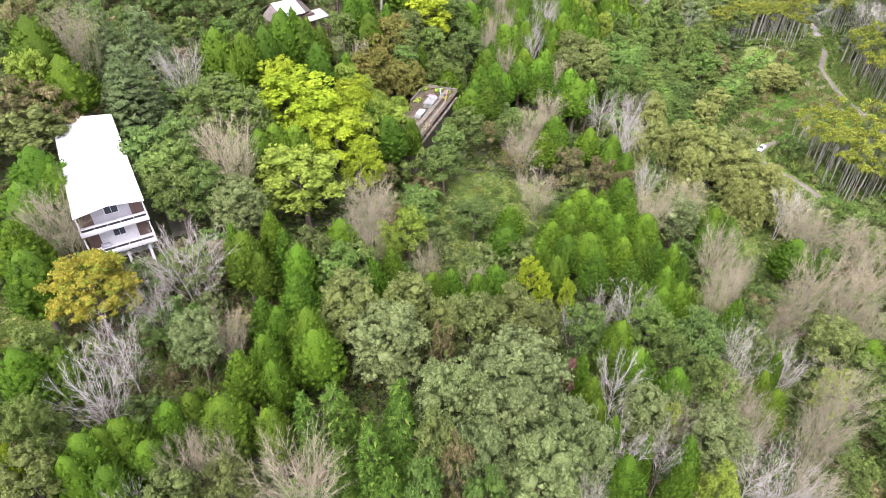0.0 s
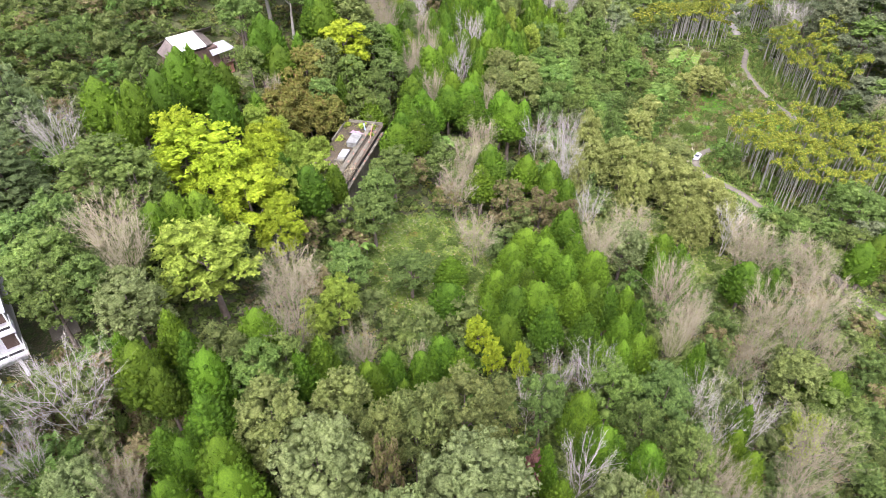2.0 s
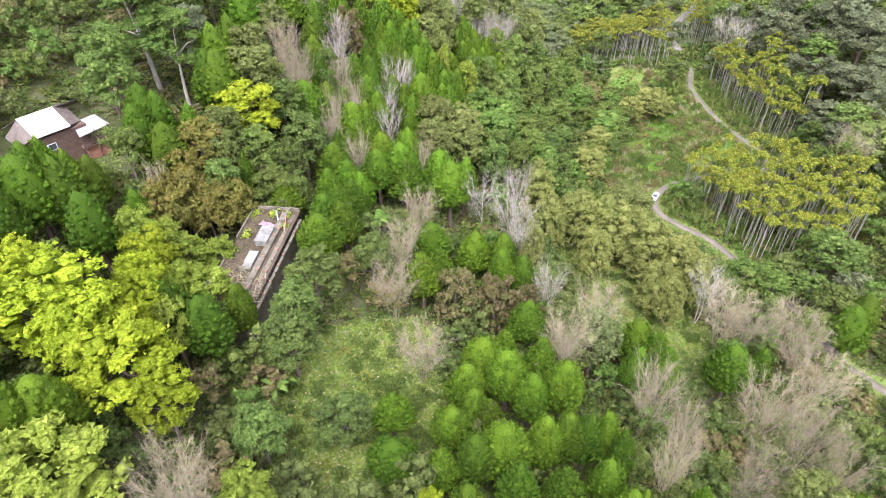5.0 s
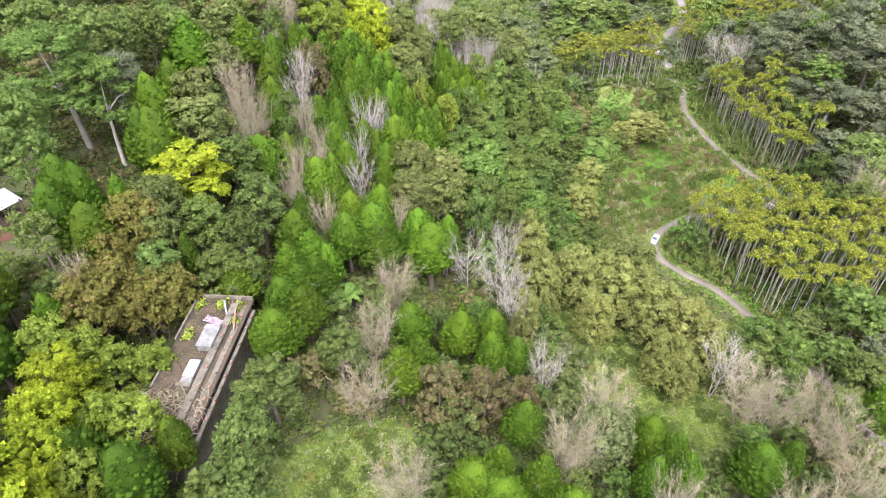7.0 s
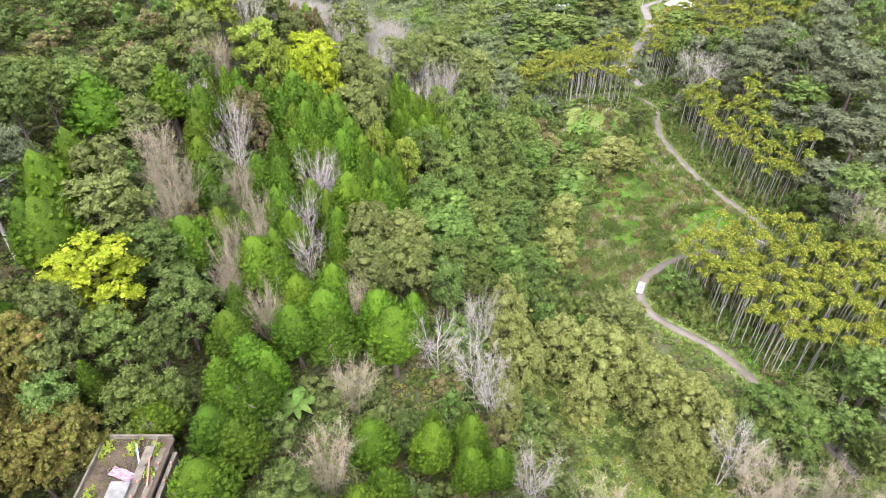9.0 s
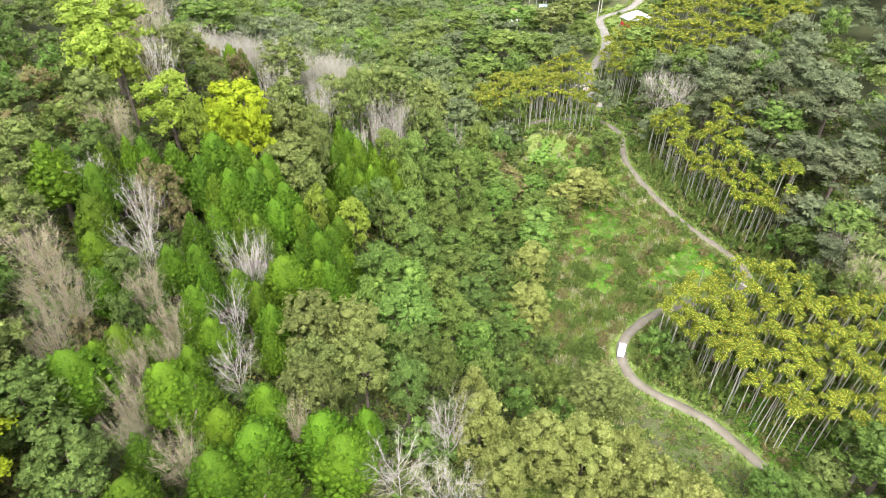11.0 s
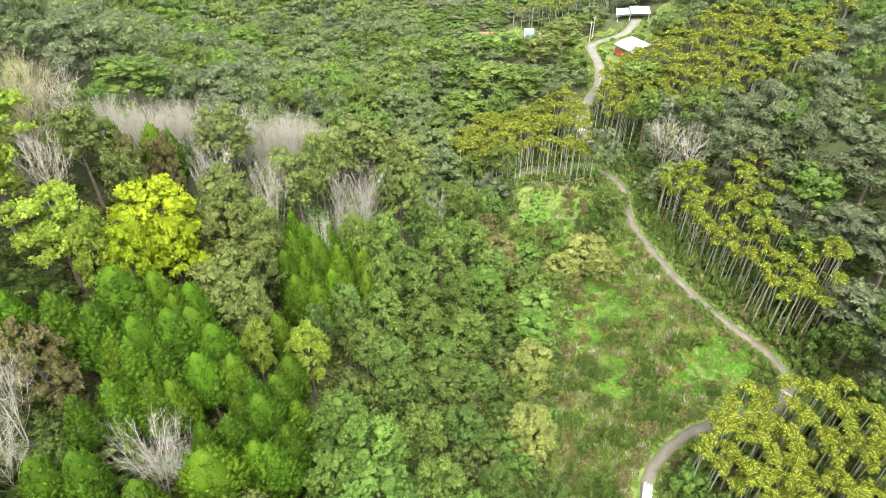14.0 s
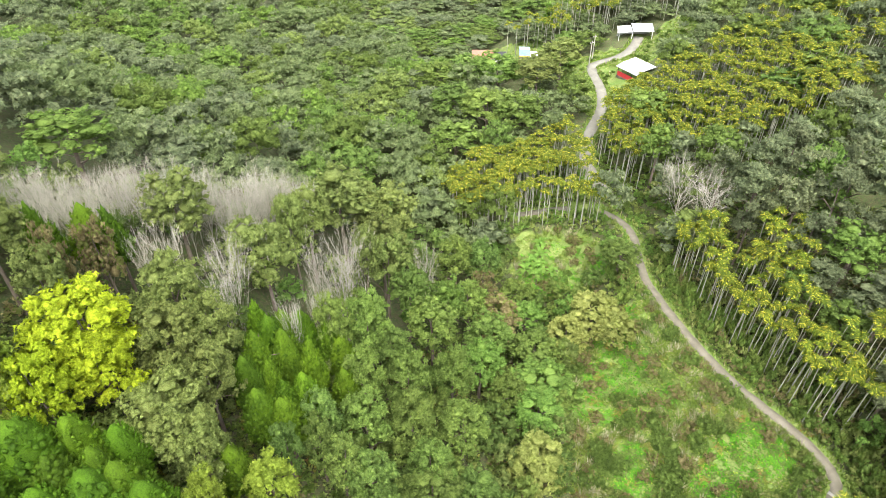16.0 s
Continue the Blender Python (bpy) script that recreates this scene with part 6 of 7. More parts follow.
for poly in (GROVE_C, GROVE_D):
    X, Y = scatter(poly, 2.4, 58, 0.5)
    k = off_lane(X, Y, 2.2) & ~inside(X, Y, FAR_LAWN) & ~inside(X, Y, FAR_LAWN_B) & (np.hypot(X - 168, Y - 248) > 10)
    X, Y = X[k], Y[k]
    woods("bushes", "low growth under the palms on the far slope", [(x, y, z - 0.1, rng.uniform(1.0, 1.7), rng.uniform(0.8, 2.2)) for x, y, z in zip(X, Y, ground_z(X, Y))], LOWC, "shrub", "bushes")
X, Y = scatter([(98, 190), (112, 188), (132, 190), (140, 206), (134, 224), (122, 236), (112, 214), (100, 212)], 1.9, 57, 0.5)
k = off_lane(X, Y, 2.0) & ~inside(X, Y, OPEN_MID)
X, Y = X[k], Y[k]
for key, s in (("shrub", 0), ("olive", 1), ("fresh", 2)):
    woods("bushes", "low green bushes on the bank beside the lane", [(x, y, z - 0.1, rng.uniform(0.8, 1.7), rng.uniform(0.8, 2.2)) for x, y, z in zip(X[s::3], Y[s::3], ground_z(X[s::3], Y[s::3]))], LOWC, key, "bushes")

# weeds and low bushes in the open ground
HERBS = [(100, 172, 6.5), (104, 176, 4.5), (96, 165, 4), (91, 153, 4), (106.5, 147, 5.5), (66.5, 132.5, 2.5), (93, 158, 2.5), (98, 148, 3)]


TUFTS = [tuft(840 + i, 34) for i in range(5)]
LOWFINE = [small_crown(990 + i, 6, 20, 0.3, 0.9) for i in range(4)]
growth = collections.defaultdict(list)
for poly, step in ((CLEARING, 0.85), (GRASS_STRIP, 0.85), (MEADOW, 0.85), (OPEN_MID, 1.1), (YARD, 0.7), (GREEN_BANK, 0.8), (FAR_LAWN, 1.2), (FAR_LAWN_B, 1.2), (FAR_YARD, 1.7)):
    X, Y = scatter(poly, step, 61, 0.5)
    k = off_lane(X, Y, 1.9) & (np.hypot(X - 168.3, Y - 250.6) > 5.8) & (np.hypot(X - 149, Y - 300) > 6) & (np.hypot(X - 157.5, Y - 288.5) > 4.5)
    for x, y, z in zip(X[k], Y[k], ground_z(X[k], Y[k])):
        c = noise.noise(Vector((x * 0.13, y * 0.13, 7.7)))
        c2 = noise.noise(Vector((x * 0.27, y * 0.27, 1.2)))
        wet = poly is GREEN_BANK and c2 < 0.25 or poly is OPEN_MID and c2 < -0.15 or poly is MEADOW and any(math.hypot(x - a, y - b) < r * (1 + 1.2 * c) for a, b, r in HERBS)
        u, v = rng.uniform(0, 1, 2)
        if wet or poly is YARD:
            growth["lush" if wet else "carpet"].append((x, y, z - 0.06, rng.uniform(0.55, 1.0), rng.uniform(0.2, 0.5)))
            if poly is MEADOW and u < 0.03:
                growth["brown"].append((x, y, z - 0.1, rng.uniform(0.7, 1.2), rng.uniform(0.8, 1.3)))
            continue
        growth["carpet"].append((x, y, z - 0.06, rng.uniform(0.6, 1.0), rng.uniform(0.3, 0.6)))
        if poly is MEADOW or poly is OPEN_MID:
            if c2 > 0.02 and u < 0.5:
                growth["plume" if v < 0.5 else "blades"].append((x, y, z - 0.1, rng.uniform(0.9, 1.5), rng.uniform(1.1, 1.9)))
            elif -0.14 < c2 < -0.02 and u < 0.3:
                growth["brown"].append((x, y, z - 0.1, rng.uniform(0.7, 1.4), rng.uniform(0.7, 1.5)))
            elif c2 <= -0.14 and u < 0.35:
                growth["bush"].append((x, y, z - 0.1, rng.uniform(0.7, 1.5), rng.uniform(0.7, 1.7)))
            elif u < 0.12:
                growth["dull"].append((x, y, z - 0.1, rng.uniform(0.7, 1.3), rng.uniform(0.7, 1.4)))
        elif u < 0.3:
            growth["blades" if v < 0.5 else "plume" if v < 0.62 else "bush"].append((x, y, z - 0.08, rng.uniform(0.5, 0.9), rng.uniform(0.4, 0.9)))
for key, (label, protos, leaf) in {
        "lush": ("lush bright green creeping herbs", CARPET, "lush"), "carpet": ("low green weeds and grass over the open ground", CARPET, "grass"),
        "plume": ("pale dry tufts of silvergrass", TUFTS, "drygrass"), "blades": ("rough green tussocks of tall grass", TUFTS, "grass"),
        "brown": ("brown withered weeds in the meadow", LOWFINE, "russet"), "bush": ("low green bushes in the open ground", LOWFINE, "shrub"), "dull": ("dull green bushes in the meadow", LOWFINE, "olive")}.items():
    woods("meadow_growth", label, growth[key], protos, leaf, "meadow growth")

# grass verges of the lane: slim blades
h = Heap()
for L, half in ((LANE, 0.95), (LANE_FAR, 1.4)):
    w = np.gradient(L[:, :2], axis=0)
    w /= np.linalg.norm(w, axis=1)[:, None]
    for p, d in zip(L, w):
        n = 16
        o = half + rng.uniform(0.0, 1.3, n)
        s = rng.choice([-1, 1], n)
        a = rng.uniform(-0.8, 0.8, n)
        bx, by = p[0] - d[1] * o * s + d[0] * a, p[1] + d[0] * o * s + d[1] * a
        bz = ground_z(bx, by)
        t = rng.uniform(0, 6.28, n)
        hg = rng.uniform(0.35, 0.9, n)
        B = np.stack([bx, by, bz - 0.05], 1)
        W = np.stack([np.cos(t), np.sin(t), 0 * t], 1) * 0.16
        T = B + np.stack([rng.normal(0, 0.2, n), rng.normal(0, 0.2, n), hg], 1)
        h.add(np.stack([B - W, B + W, T], 1).reshape(-1, 3), np.arange(3 * n).reshape(-1, 3))
tagged(new("verge_grass", mesh_np("verge_grass", *h.done(), LEAF["grass"])), "ragged grass along the lane's edges", "grass", kind="stuff")

# tall silvergrass on the meadow side of the lane
items = []
w = np.gradient(LANE[:, :2], axis=0)
w /= np.linalg.norm(w, axis=1)[:, None]
for p, d in zip(LANE, w):
    if 139 < p[1] < 186:
        for _ in range(5):
            o, a = rng.uniform(1.35, 2.6), rng.uniform(-0.7, 0.7)
            x, y = p[0] - d[1] * o + d[0] * a, p[1] + d[0] * o + d[1] * a
            items.append((x, y, p[2] - 0.1, rng.uniform(0.5, 0.85), rng.uniform(0.9, 1.5)))
woods("silvergrass", "tall silvergrass and weeds beside the lane", items[::2], TUFTS, "grass", "grass")
woods("silvergrass", "pale plumed silvergrass beside the lane", items[1::4], TUFTS, "drygrass", "grass")
# withered brush and fallen twigs below the house
BRUSH = [(-38, 47), (-33, 50.5), (-27, 59), (-19, 56), (-18, 51), (-17, 42), (-23, 34), (-28.5, 33), (-35, 35)]
X, Y = scatter(BRUSH, 1.1, 91, 0.5)
Z = ground_z(X, Y)
p = rng.uniform(0, 1, len(X))
for key, sel in (("russet", p < 0.5), ("olive", (p >= 0.5) & (p < 0.75)), ("shrub", p >= 0.75)):
    woods("brush", "withered brown brush and weeds below the house", [(x, y, z - 0.1, rng.uniform(0.5, 1.0), rng.uniform(0.5, 1.6)) for x, y, z in zip(X[sel], Y[sel], Z[sel])], LOWFINE, key, "undergrowth")
h = Heap()
X, Y = scatter(BRUSH, 0.8, 92, 0.5)
for x, y, z in zip(X, Y, ground_z(X, Y)):
    a, e, l = rng.uniform(0, 6.28), rng.uniform(0.1, 1.1), rng.uniform(0.8, 2.2)
    s = np.array([x, y, z + rng.uniform(0.2, 0.7)])
    t = s + l * np.array([math.cos(a) * math.cos(e), math.sin(a) * math.cos(e), math.sin(e)])
    tube(h, [s, (s + t) / 2 + rng.normal(0, 0.12, 3), t], [0.03, 0.022, 0.008], 3)
tagged(new("dead_twigs", mesh_np("dead_twigs", *h.done(), BARK["tan"])), "dead twigs lying in the brush below the house", "twigs", kind="stuff")

# ---- buildings ----
WHITE = plain("white_paint", (0.72, 0.72, 0.7), (0.84, 0.84, 0.82), 0.6, 0.7, fine=6.0)
ROOFWHITE = plain("white_metal_roof", (0.7, 0.72, 0.7), (0.82, 0.83, 0.81), 0.4, 0.35, fine=5.0)
GREYWALL = plain("grey_render", (0.5, 0.5, 0.5), (0.58, 0.58, 0.57), 0.7, 0.85)
BROWNWOOD = plain("dark_brown_boards", (0.1, 0.065, 0.045), (0.16, 0.105, 0.075), 1.5, 0.75)
REDBROWN = plain("rust_brown_roofing", (0.1, 0.085, 0.065), (0.17, 0.145, 0.115), 0.9, 0.8)
GREYMETAL = plain("weathered_grey_metal", (0.42, 0.43, 0.45), (0.56, 0.57, 0.59), 0.7, 0.45, metal=0.3)
CONCRETE = plain("old_concrete", (0.1, 0.093, 0.06), (0.21, 0.198, 0.14), 1.1, 0.92, fine=6.0, bump=0.2)
SOIL = plain("mouldy_roof_dirt", (0.045, 0.037, 0.02), (0.11, 0.085, 0.05), 0.7, 0.95, fine=5.0, bump=0.3)
BRICK = plain("brick_red", (0.3, 0.14, 0.09), (0.42, 0.22, 0.15), 1.5, 0.9)
REDPAINT = plain("red_paint", (0.5, 0.03, 0.04), (0.62, 0.05, 0.05), 1.0, 0.55)
BLACK = plain("dark_trim_and_gap_shade", (0.025, 0.025, 0.028), (0.05, 0.05, 0.05), 2.0, 0.5)
PEELED = plain("peeling_white_paint", (0.15, 0.16, 0.135), (0.31, 0.32, 0.28), 1.6, 0.8, fine=9.0)
PINKPAD = plain("pinkish_concrete", (0.5, 0.42, 0.36), (0.62, 0.54, 0.48), 0.8, 0.9)
TARP = plain("faded_tarp", (0.26, 0.14, 0.17), (0.42, 0.33, 0.37), 2.5, 0.7)
BLUE = plain("faded_blue_plastic", (0.25, 0.4, 0.6), (0.4, 0.52, 0.68), 2.0, 0.6)
m, nt, out = mat_new("window_glass")
gl = nt.nodes.new("ShaderNodeBsdfPrincipled")
gl.inputs["Base Color"].default_value, gl.inputs["Roughness"].default_value = (0.06, 0.07, 0.08, 1), 0.08
link(nt, gl.outputs[0], out.inputs[0])
GLASS = m


def block(sx, sy, sz, cx=0.0, cy=0.0, cz=0.0, bevel=0.02, m=None):
    """A slightly worn block; cz is its underside."""
    bm = bmesh.new()
    bmesh.ops.create_cube(bm, size=1, matrix=Matrix.Translation((cx, cy, cz + sz / 2)) @ Matrix.Diagonal((sx, sy, sz, 1)))
    if bevel:
        bmesh.ops.bevel(bm, geom=bm.edges[:], offset=min(bevel, 0.3 * min(sx, sy, sz)), segments=1, affect='EDGES')
    if m is not None:
        bmesh.ops.transform(bm, matrix=m, verts=bm.verts)
    return bm


def panel(pts, thick):
    """A slab over the corners pts, thick downward."""
    bm = bmesh.new()
    top = [bm.verts.new(p) for p in pts]
    low = [bm.verts.new((p[0], p[1], p[2] - thick)) for p in pts]
    n = len(pts)
    bm.faces.new(top)
    bm.faces.new(low[::-1])
    for i in range(n):
        bm.faces.new((top[i], low[i], low[(i + 1) % n], top[(i + 1) % n]))
    bmesh.ops.recalc_face_normals(bm, faces=bm.faces)
    return bm


def roof_sheet(name, pts, ribs, mat, parent, label="", thick=0.06, high=0.03):
    """A roof sheet over four corners (eave left, eave right, ridge right, ridge left) with raised seams down the slope."""
    sheet = part(name, panel(pts, thick), mat, parent, label)
    a, b, c, d = (Vector(p) for p in pts)
    for i in range(ribs + 1):
        t = (i + 0.02) / (ribs + 0.04)
        p, q = a.lerp(b, t), d.lerp(c, t)
        w = (b - a).normalized() * 0.03
        lift = Vector((0, 0, high))
        part("seam", panel([p - w + lift, p + w + lift, q + w + lift, q - w + lift], high * 1.2), mat, sheet)
    return sheet


# the white-roofed house
HZ = 45.2
house = thing("house", "long two-storey house with a bright white metal roof and white balconies", "house", pose(-34.3, 52.3, HZ, 0, 0, 30.5))
W2, LEN = 3.25, 22.6
part("wall", block(6.1, LEN - 1.9, 5.4, 0, LEN / 2 + 0.75, 2.75), GREYWALL, house, "grey rendered upper walls")
part("lower_wall", block(5.6, LEN - 2.8, 2.7, 0, LEN / 2 + 1.2, 0), WHITE, house, "white ground-floor walls")
part("front_wall", block(6.0, 0.12, 2.75, 0, 1.62, 2.8), WHITE, house, "white rendered lower front wall")
roof_sheet("roof_slope", [(-W2 - 0.15, -0.25, 8.05), (-W2 - 0.15, LEN, 8.05), (0, LEN, 8.55), (0, -0.25, 8.55)], 26, ROOFWHITE, house)
roof_sheet("roof_slope", [(W2 + 0.15, LEN, 8.05), (W2 + 0.15, -0.25, 8.05), (0, -0.25, 8.55), (0, LEN, 8.55)], 26, ROOFWHITE, house)
part("ridge_cap", block(0.3, LEN + 0.3, 0.06, 0, LEN / 2 - 0.1, 8.56), ROOFWHITE, house)
for z in (5.55, 2.65):
    slab = part("balcony", block(6.7, 1.75, 0.18, 0, 0.72, z), WHITE, house, "white balcony slab")
    part("parapet", block(6.7, 0.12, 0.42, 0, -0.16, z + 0.18), WHITE, slab)
    part("handrail", block(6.7, 0.08, 0.07, 0, -0.16, z + 0.92), WHITE, slab)
    # near-black sheet standing in for the shade between parapet and handrail
    part("rail_gap_panel", block(6.5, 0.03, 0.26, 0, -0.15, z + 0.62), BLACK, slab)
    for i in range(6):
        part("baluster", block(0.06, 0.06, 0.42, -3.2 + 1.28 * i, -0.16, z + 0.55, 0), WHITE, slab)
    for s in (-1, 1):
        part("side_rail", block(0.1, 1.6, 0.75, s * 3.28, 0.72, z + 0.18), WHITE, slab)
        part("end_panel", block(1.15, 0.06, 2.35, s * 2.45, 1.5, z + 0.2), BROWNWOOD, slab, "dark brown boarded end panel")
        part("corner_post", block(0.12, 0.12, 2.5, s * 3.2, -0.12, z + 0.18), WHITE, slab)
for z, cx, wd in ((6.55, 0.1, 1.3), (3.7, 0.1, 1.15)):
    win = part("window", block(wd + 0.16, 0.1, 1.0, cx, 1.5, z), WHITE, house)
    for s in (-1, 1):
        part("pane", block(wd / 2 - 0.05, 0.04, 0.84, cx + s * wd / 4, 1.44, z + 0.08), GLASS, win)
for cx in (-2.4, 0.2, 2.4):
    part("pillar", block(0.3, 0.3, 2.65, cx, 0.3, 0), WHITE, house)
for cx in (-1.4, 1.2):
    win = part("lower_window", block(1.5, 0.08, 1.3, cx, 2.5, 0.7), WHITE, house)
    part("pane", block(1.3, 0.04, 1.1, cx, 2.45, 0.8), GLASS, win)
part("water_heater", block(0.9, 0.5, 0.5, -1.6, 1.1, 2.85), GREYMETAL, house, "grey metal unit standing on the balcony")
tagged(new("house_path", mesh_np("house_path", *[(lambda P: (P, [(0, 1, 2, 3)]))([(-31.5, 57.5, 45.5), (-29.3, 58.8, 45.5), (-39.3, 76.5, 46.2), (-41.4, 75.2, 46.2)])][0], PAVING)), "grey concrete path beside the house", "path", kind="structure")

# the brown timber house up the slope
h2 = thing("timber_house", "brown timber house with a white metal roof and a wooden veranda", "house", pose(-28.6, 120.8, 45.6, 0, 0, 38) @ Matrix.Scale(0.9, 4))
part("wall", block(8.6, 6.2, 5.6, -0.6, 0.6, 0), BROWNWOOD, h2)
roof_sheet("front_roof", [(-4.0, -3.1, 6.3), (1.3, -3.1, 6.3), (1.3, 1.6, 8.0), (-4.0, 1.6, 8.0)], 12, ROOFWHITE, h2, "white metal roof slope")
part("back_roof", panel([(-5.4, 4.8, 6.0), (-4.0, 1.6, 7.9), (5.2, 1.6, 7.9), (6.4, 4.8, 6.0)], 0.1), REDBROWN, h2, "rust-brown back slope")
part("side_roof", panel([(-6.3, -2.6, 5.6), (-4.02, -2.6, 6.3), (-4.02, 1.6, 7.8), (-6.3, 1.6, 5.9)], 0.1), REDBROWN, h2)
part("dormer_roof", panel([(1.32, -2.6, 6.2), (3.6, -1.2, 5.7), (3.4, 3.4, 7.3), (1.32, 1.6, 8.2)], 0.1), REDBROWN, h2)
roof_sheet("porch_roof", [(1.5, -4.3, 4.7), (6.6, -3.6, 4.7), (6.0, -0.6, 5.6), (2.4, -0.8, 5.6)], 10, GREYMETAL, h2, "grey sheet-metal veranda roof")
deck = part("veranda", block(4.6, 2.6, 0.18, 4.0, -2.5, 2.3), BROWNWOOD, h2)
for x in (1.9, 4.0, 6.2):
    part("post", block(0.14, 0.14, 4.9, x, -3.7, 0), BROWNWOOD, deck)
for z in (2.9, 3.3):
    part("rail", block(4.5, 0.07, 0.1, 4.0, -3.75, z), BROWNWOOD, deck)
for i in range(10):
    part("baluster", block(0.05, 0.05, 0.9, 1.95 + 0.46 * i, -3.75, 2.45, 0), BROWNWOOD, deck)
part("lower_room", block(3.6, 2.2, 2.3, 4.0, -2.2, 0), BRICK, h2, "brick lower room")
win = part("window", block(1.3, 0.08, 1.1, -2.0, -2.55, 3.4), WHITE, h2)
part("pane", block(1.1, 0.06, 0.9, -2.0, -2.58, 3.5), GLASS, win)

# the derelict flat-roofed building: local y runs along it, x across
DZ = 34.4
der = thing("derelict_building", "derelict flat-roofed concrete building with a dirt-covered roof and broken parapets", "building", pose(-7.3, 89.0, DZ, 0, 0, -19.5))
DT = 41.2 - DZ
part("wall", block(6.2, 19.4, DT - 0.25, 0.0, 10, 0), CONCRETE, der)
part("roof_slab", block(6.5, 20.0, 0.28, 0.25, 10, DT - 0.27, 0.04), SOIL, der, "dirt and moss covered roof slab")
part("end_parapet", block(6.4, 0.2, 0.5, 0.25, 19.9, DT), CONCRETE, der)
part("left_parapet", block(0.2, 7.0, 0.45, -2.9, 16.4, DT), CONCRETE, der)
part("left_parapet", block(0.2, 5.0, 0.2, -2.9, 9.0, DT), CONCRETE, der)
for x, w in ((1.75, 0.8), (2.85, 0.55), (3.75, 0.4)):
    led = part("ledge", block(w, 18.5, 0.4 if x < 3.5 else 0.3, x, 9.6, DT - (0.0 if x < 2 else 0.35 if x < 3.5 else 0.9)), CONCRETE, der, "weathered concrete ledge with brick posts")
    for i in range(9):
        part("brick_post", block(0.2, 0.22, 0.2, x + w * 0.32, 1.3 + 2.0 * i + 0.5 * math.sin(5.1 * i + x), DT - (0.0 if x < 2 else 0.35 if x < 3.5 else 0.9) + 0.4), BRICK if (i * 7 + int(x)) % 3 else CONCRETE, led)
# black strips laid between the ledges as the shade of the gaps
for x in (2.36, 3.33):
    part("gutter", block(0.35, 18.4, 0.1, x, 9.6, DT - 1.0), BLACK, der)
sk = part("skylight", block(1.5, 3.1, 0.75, 0.75, 13.3, DT), PEELED, der, "white peeling skylight box")
part("lid", block(1.7, 3.3, 0.12, 0.75, 13.3, DT + 0.76), PEELED, sk)
sk = part("skylight", block(1.1, 3.0, 0.55, 0.55, 8.6, DT), PEELED, der, "white peeling low roof box")
part("lid", block(1.15, 2.2, 0.08, 0.55, 8.9, DT + 0.56, m=None), GREYMETAL, sk)
part("box_end", block(1.5, 0.5, 0.6, 0.5, 6.8, DT), CONCRETE, der)
part("low_annex", block(3.2, 4.0, 2.6, -5.0, 9.5, 0), GREYMETAL, der, "grey annex roof beside the main block")
for i, (x, y, a, L, mt) in enumerate([(1.9, 19.0, 20, 2.6, CONCRETE), (1.0, 17.8, 25, 2.4, BLUE), (2.3, 18.4, -10, 2.2, CONCRETE), (-3.3, 19.6, 60, 1.6, BROWNWOOD), (0.9, 6.0, 40, 1.8, CONCRETE), (2.7, 16.0, 8, 2.5, BRICK)]):
    tagged(part("plank", block(0.16, L, 0.1, 0, 0, 0, 0.01, pose(x, y, DT + 0.05 + 0.3 * (i % 3), 12 * (i % 3), 0, a)), mt, None), ["broken grey concrete beam on the derelict roof", "faded blue plastic pipe on the derelict roof", "fallen concrete beam on the derelict roof", "rotten plank leaning at the roof's corner", "broken beam at the roof's end", "red brick-coloured beam on the ledge"][i], "debris").matrix_basis = der.matrix_basis
bm = bmesh.new()
bmesh.ops.create_grid(bm, x_segments=10, y_segments=5, size=0.5, matrix=Matrix.Diagonal((2.4, 0.9, 1, 1)))
for v in bm.verts:
    v.co.z = 0.3 + 0.3 * noise.noise(v.co * 2.3) + 0.15 * noise.noise(v.co * 6)
bmesh.ops.solidify(bm, geom=bm.faces[:], thickness=0.04)
bmesh.ops.transform(bm, matrix=pose(0.2, 16.0, DT, 0, 0, -20), verts=bm.verts)
tp = part("tarpaulin", bm, TARP, None)
tp.matrix_basis = der.matrix_basis
tagged(tp, "crumpled faded pink tarpaulin on the derelict roof", "tarpaulin")
# leaf litter, moss and weeds on the roof
rng = np.random.default_rng(18)
for label, leaf, n, size, high in (("brown leaf litter strewn over the derelict roof", "russet", 900, 0.11, 0.03), ("yellow-green weeds growing on the derelict roof", "lime_pale", 420, 0.2, 0.22)):
    px, py = rng.uniform(-2.8, 1.2, n), rng.uniform(1.0, 19.6, n)
    if leaf == "lime_pale":
        c = rng.integers(0, 7, n)
        px, py = np.array((-2.4, -1.9, 2.1, 2.4, -2.6, 0.2, -1.0))[c] + rng.normal(0, 0.28, n), np.array((18.5, 13.8, 18.6, 16.2, 10.0, 18.9, 2.5))[c] + rng.normal(0, 0.4, n)
    p = np.stack([px, py, DT + 0.02 + rng.uniform(0, high, n)], 1)
    t = unit(rng.normal(size=(n, 3)) * (1, 1, 0.5)) * size * rng.uniform(0.6, 1.5, (n, 1))
    b = np.cross(unit(t), (0, 0, 1.0)) * size * 1.4
    V = np.stack([p - t, p + t, p + b + np.array((0, 0, high))], 1).reshape(-1, 3)
    tagged(new("roof_litter", mesh_np("roof_litter", V, np.arange(3 * n).reshape(-1, 3), LEAF[leaf])), label, "litter", kind="stuff").matrix_basis = der.matrix_basis
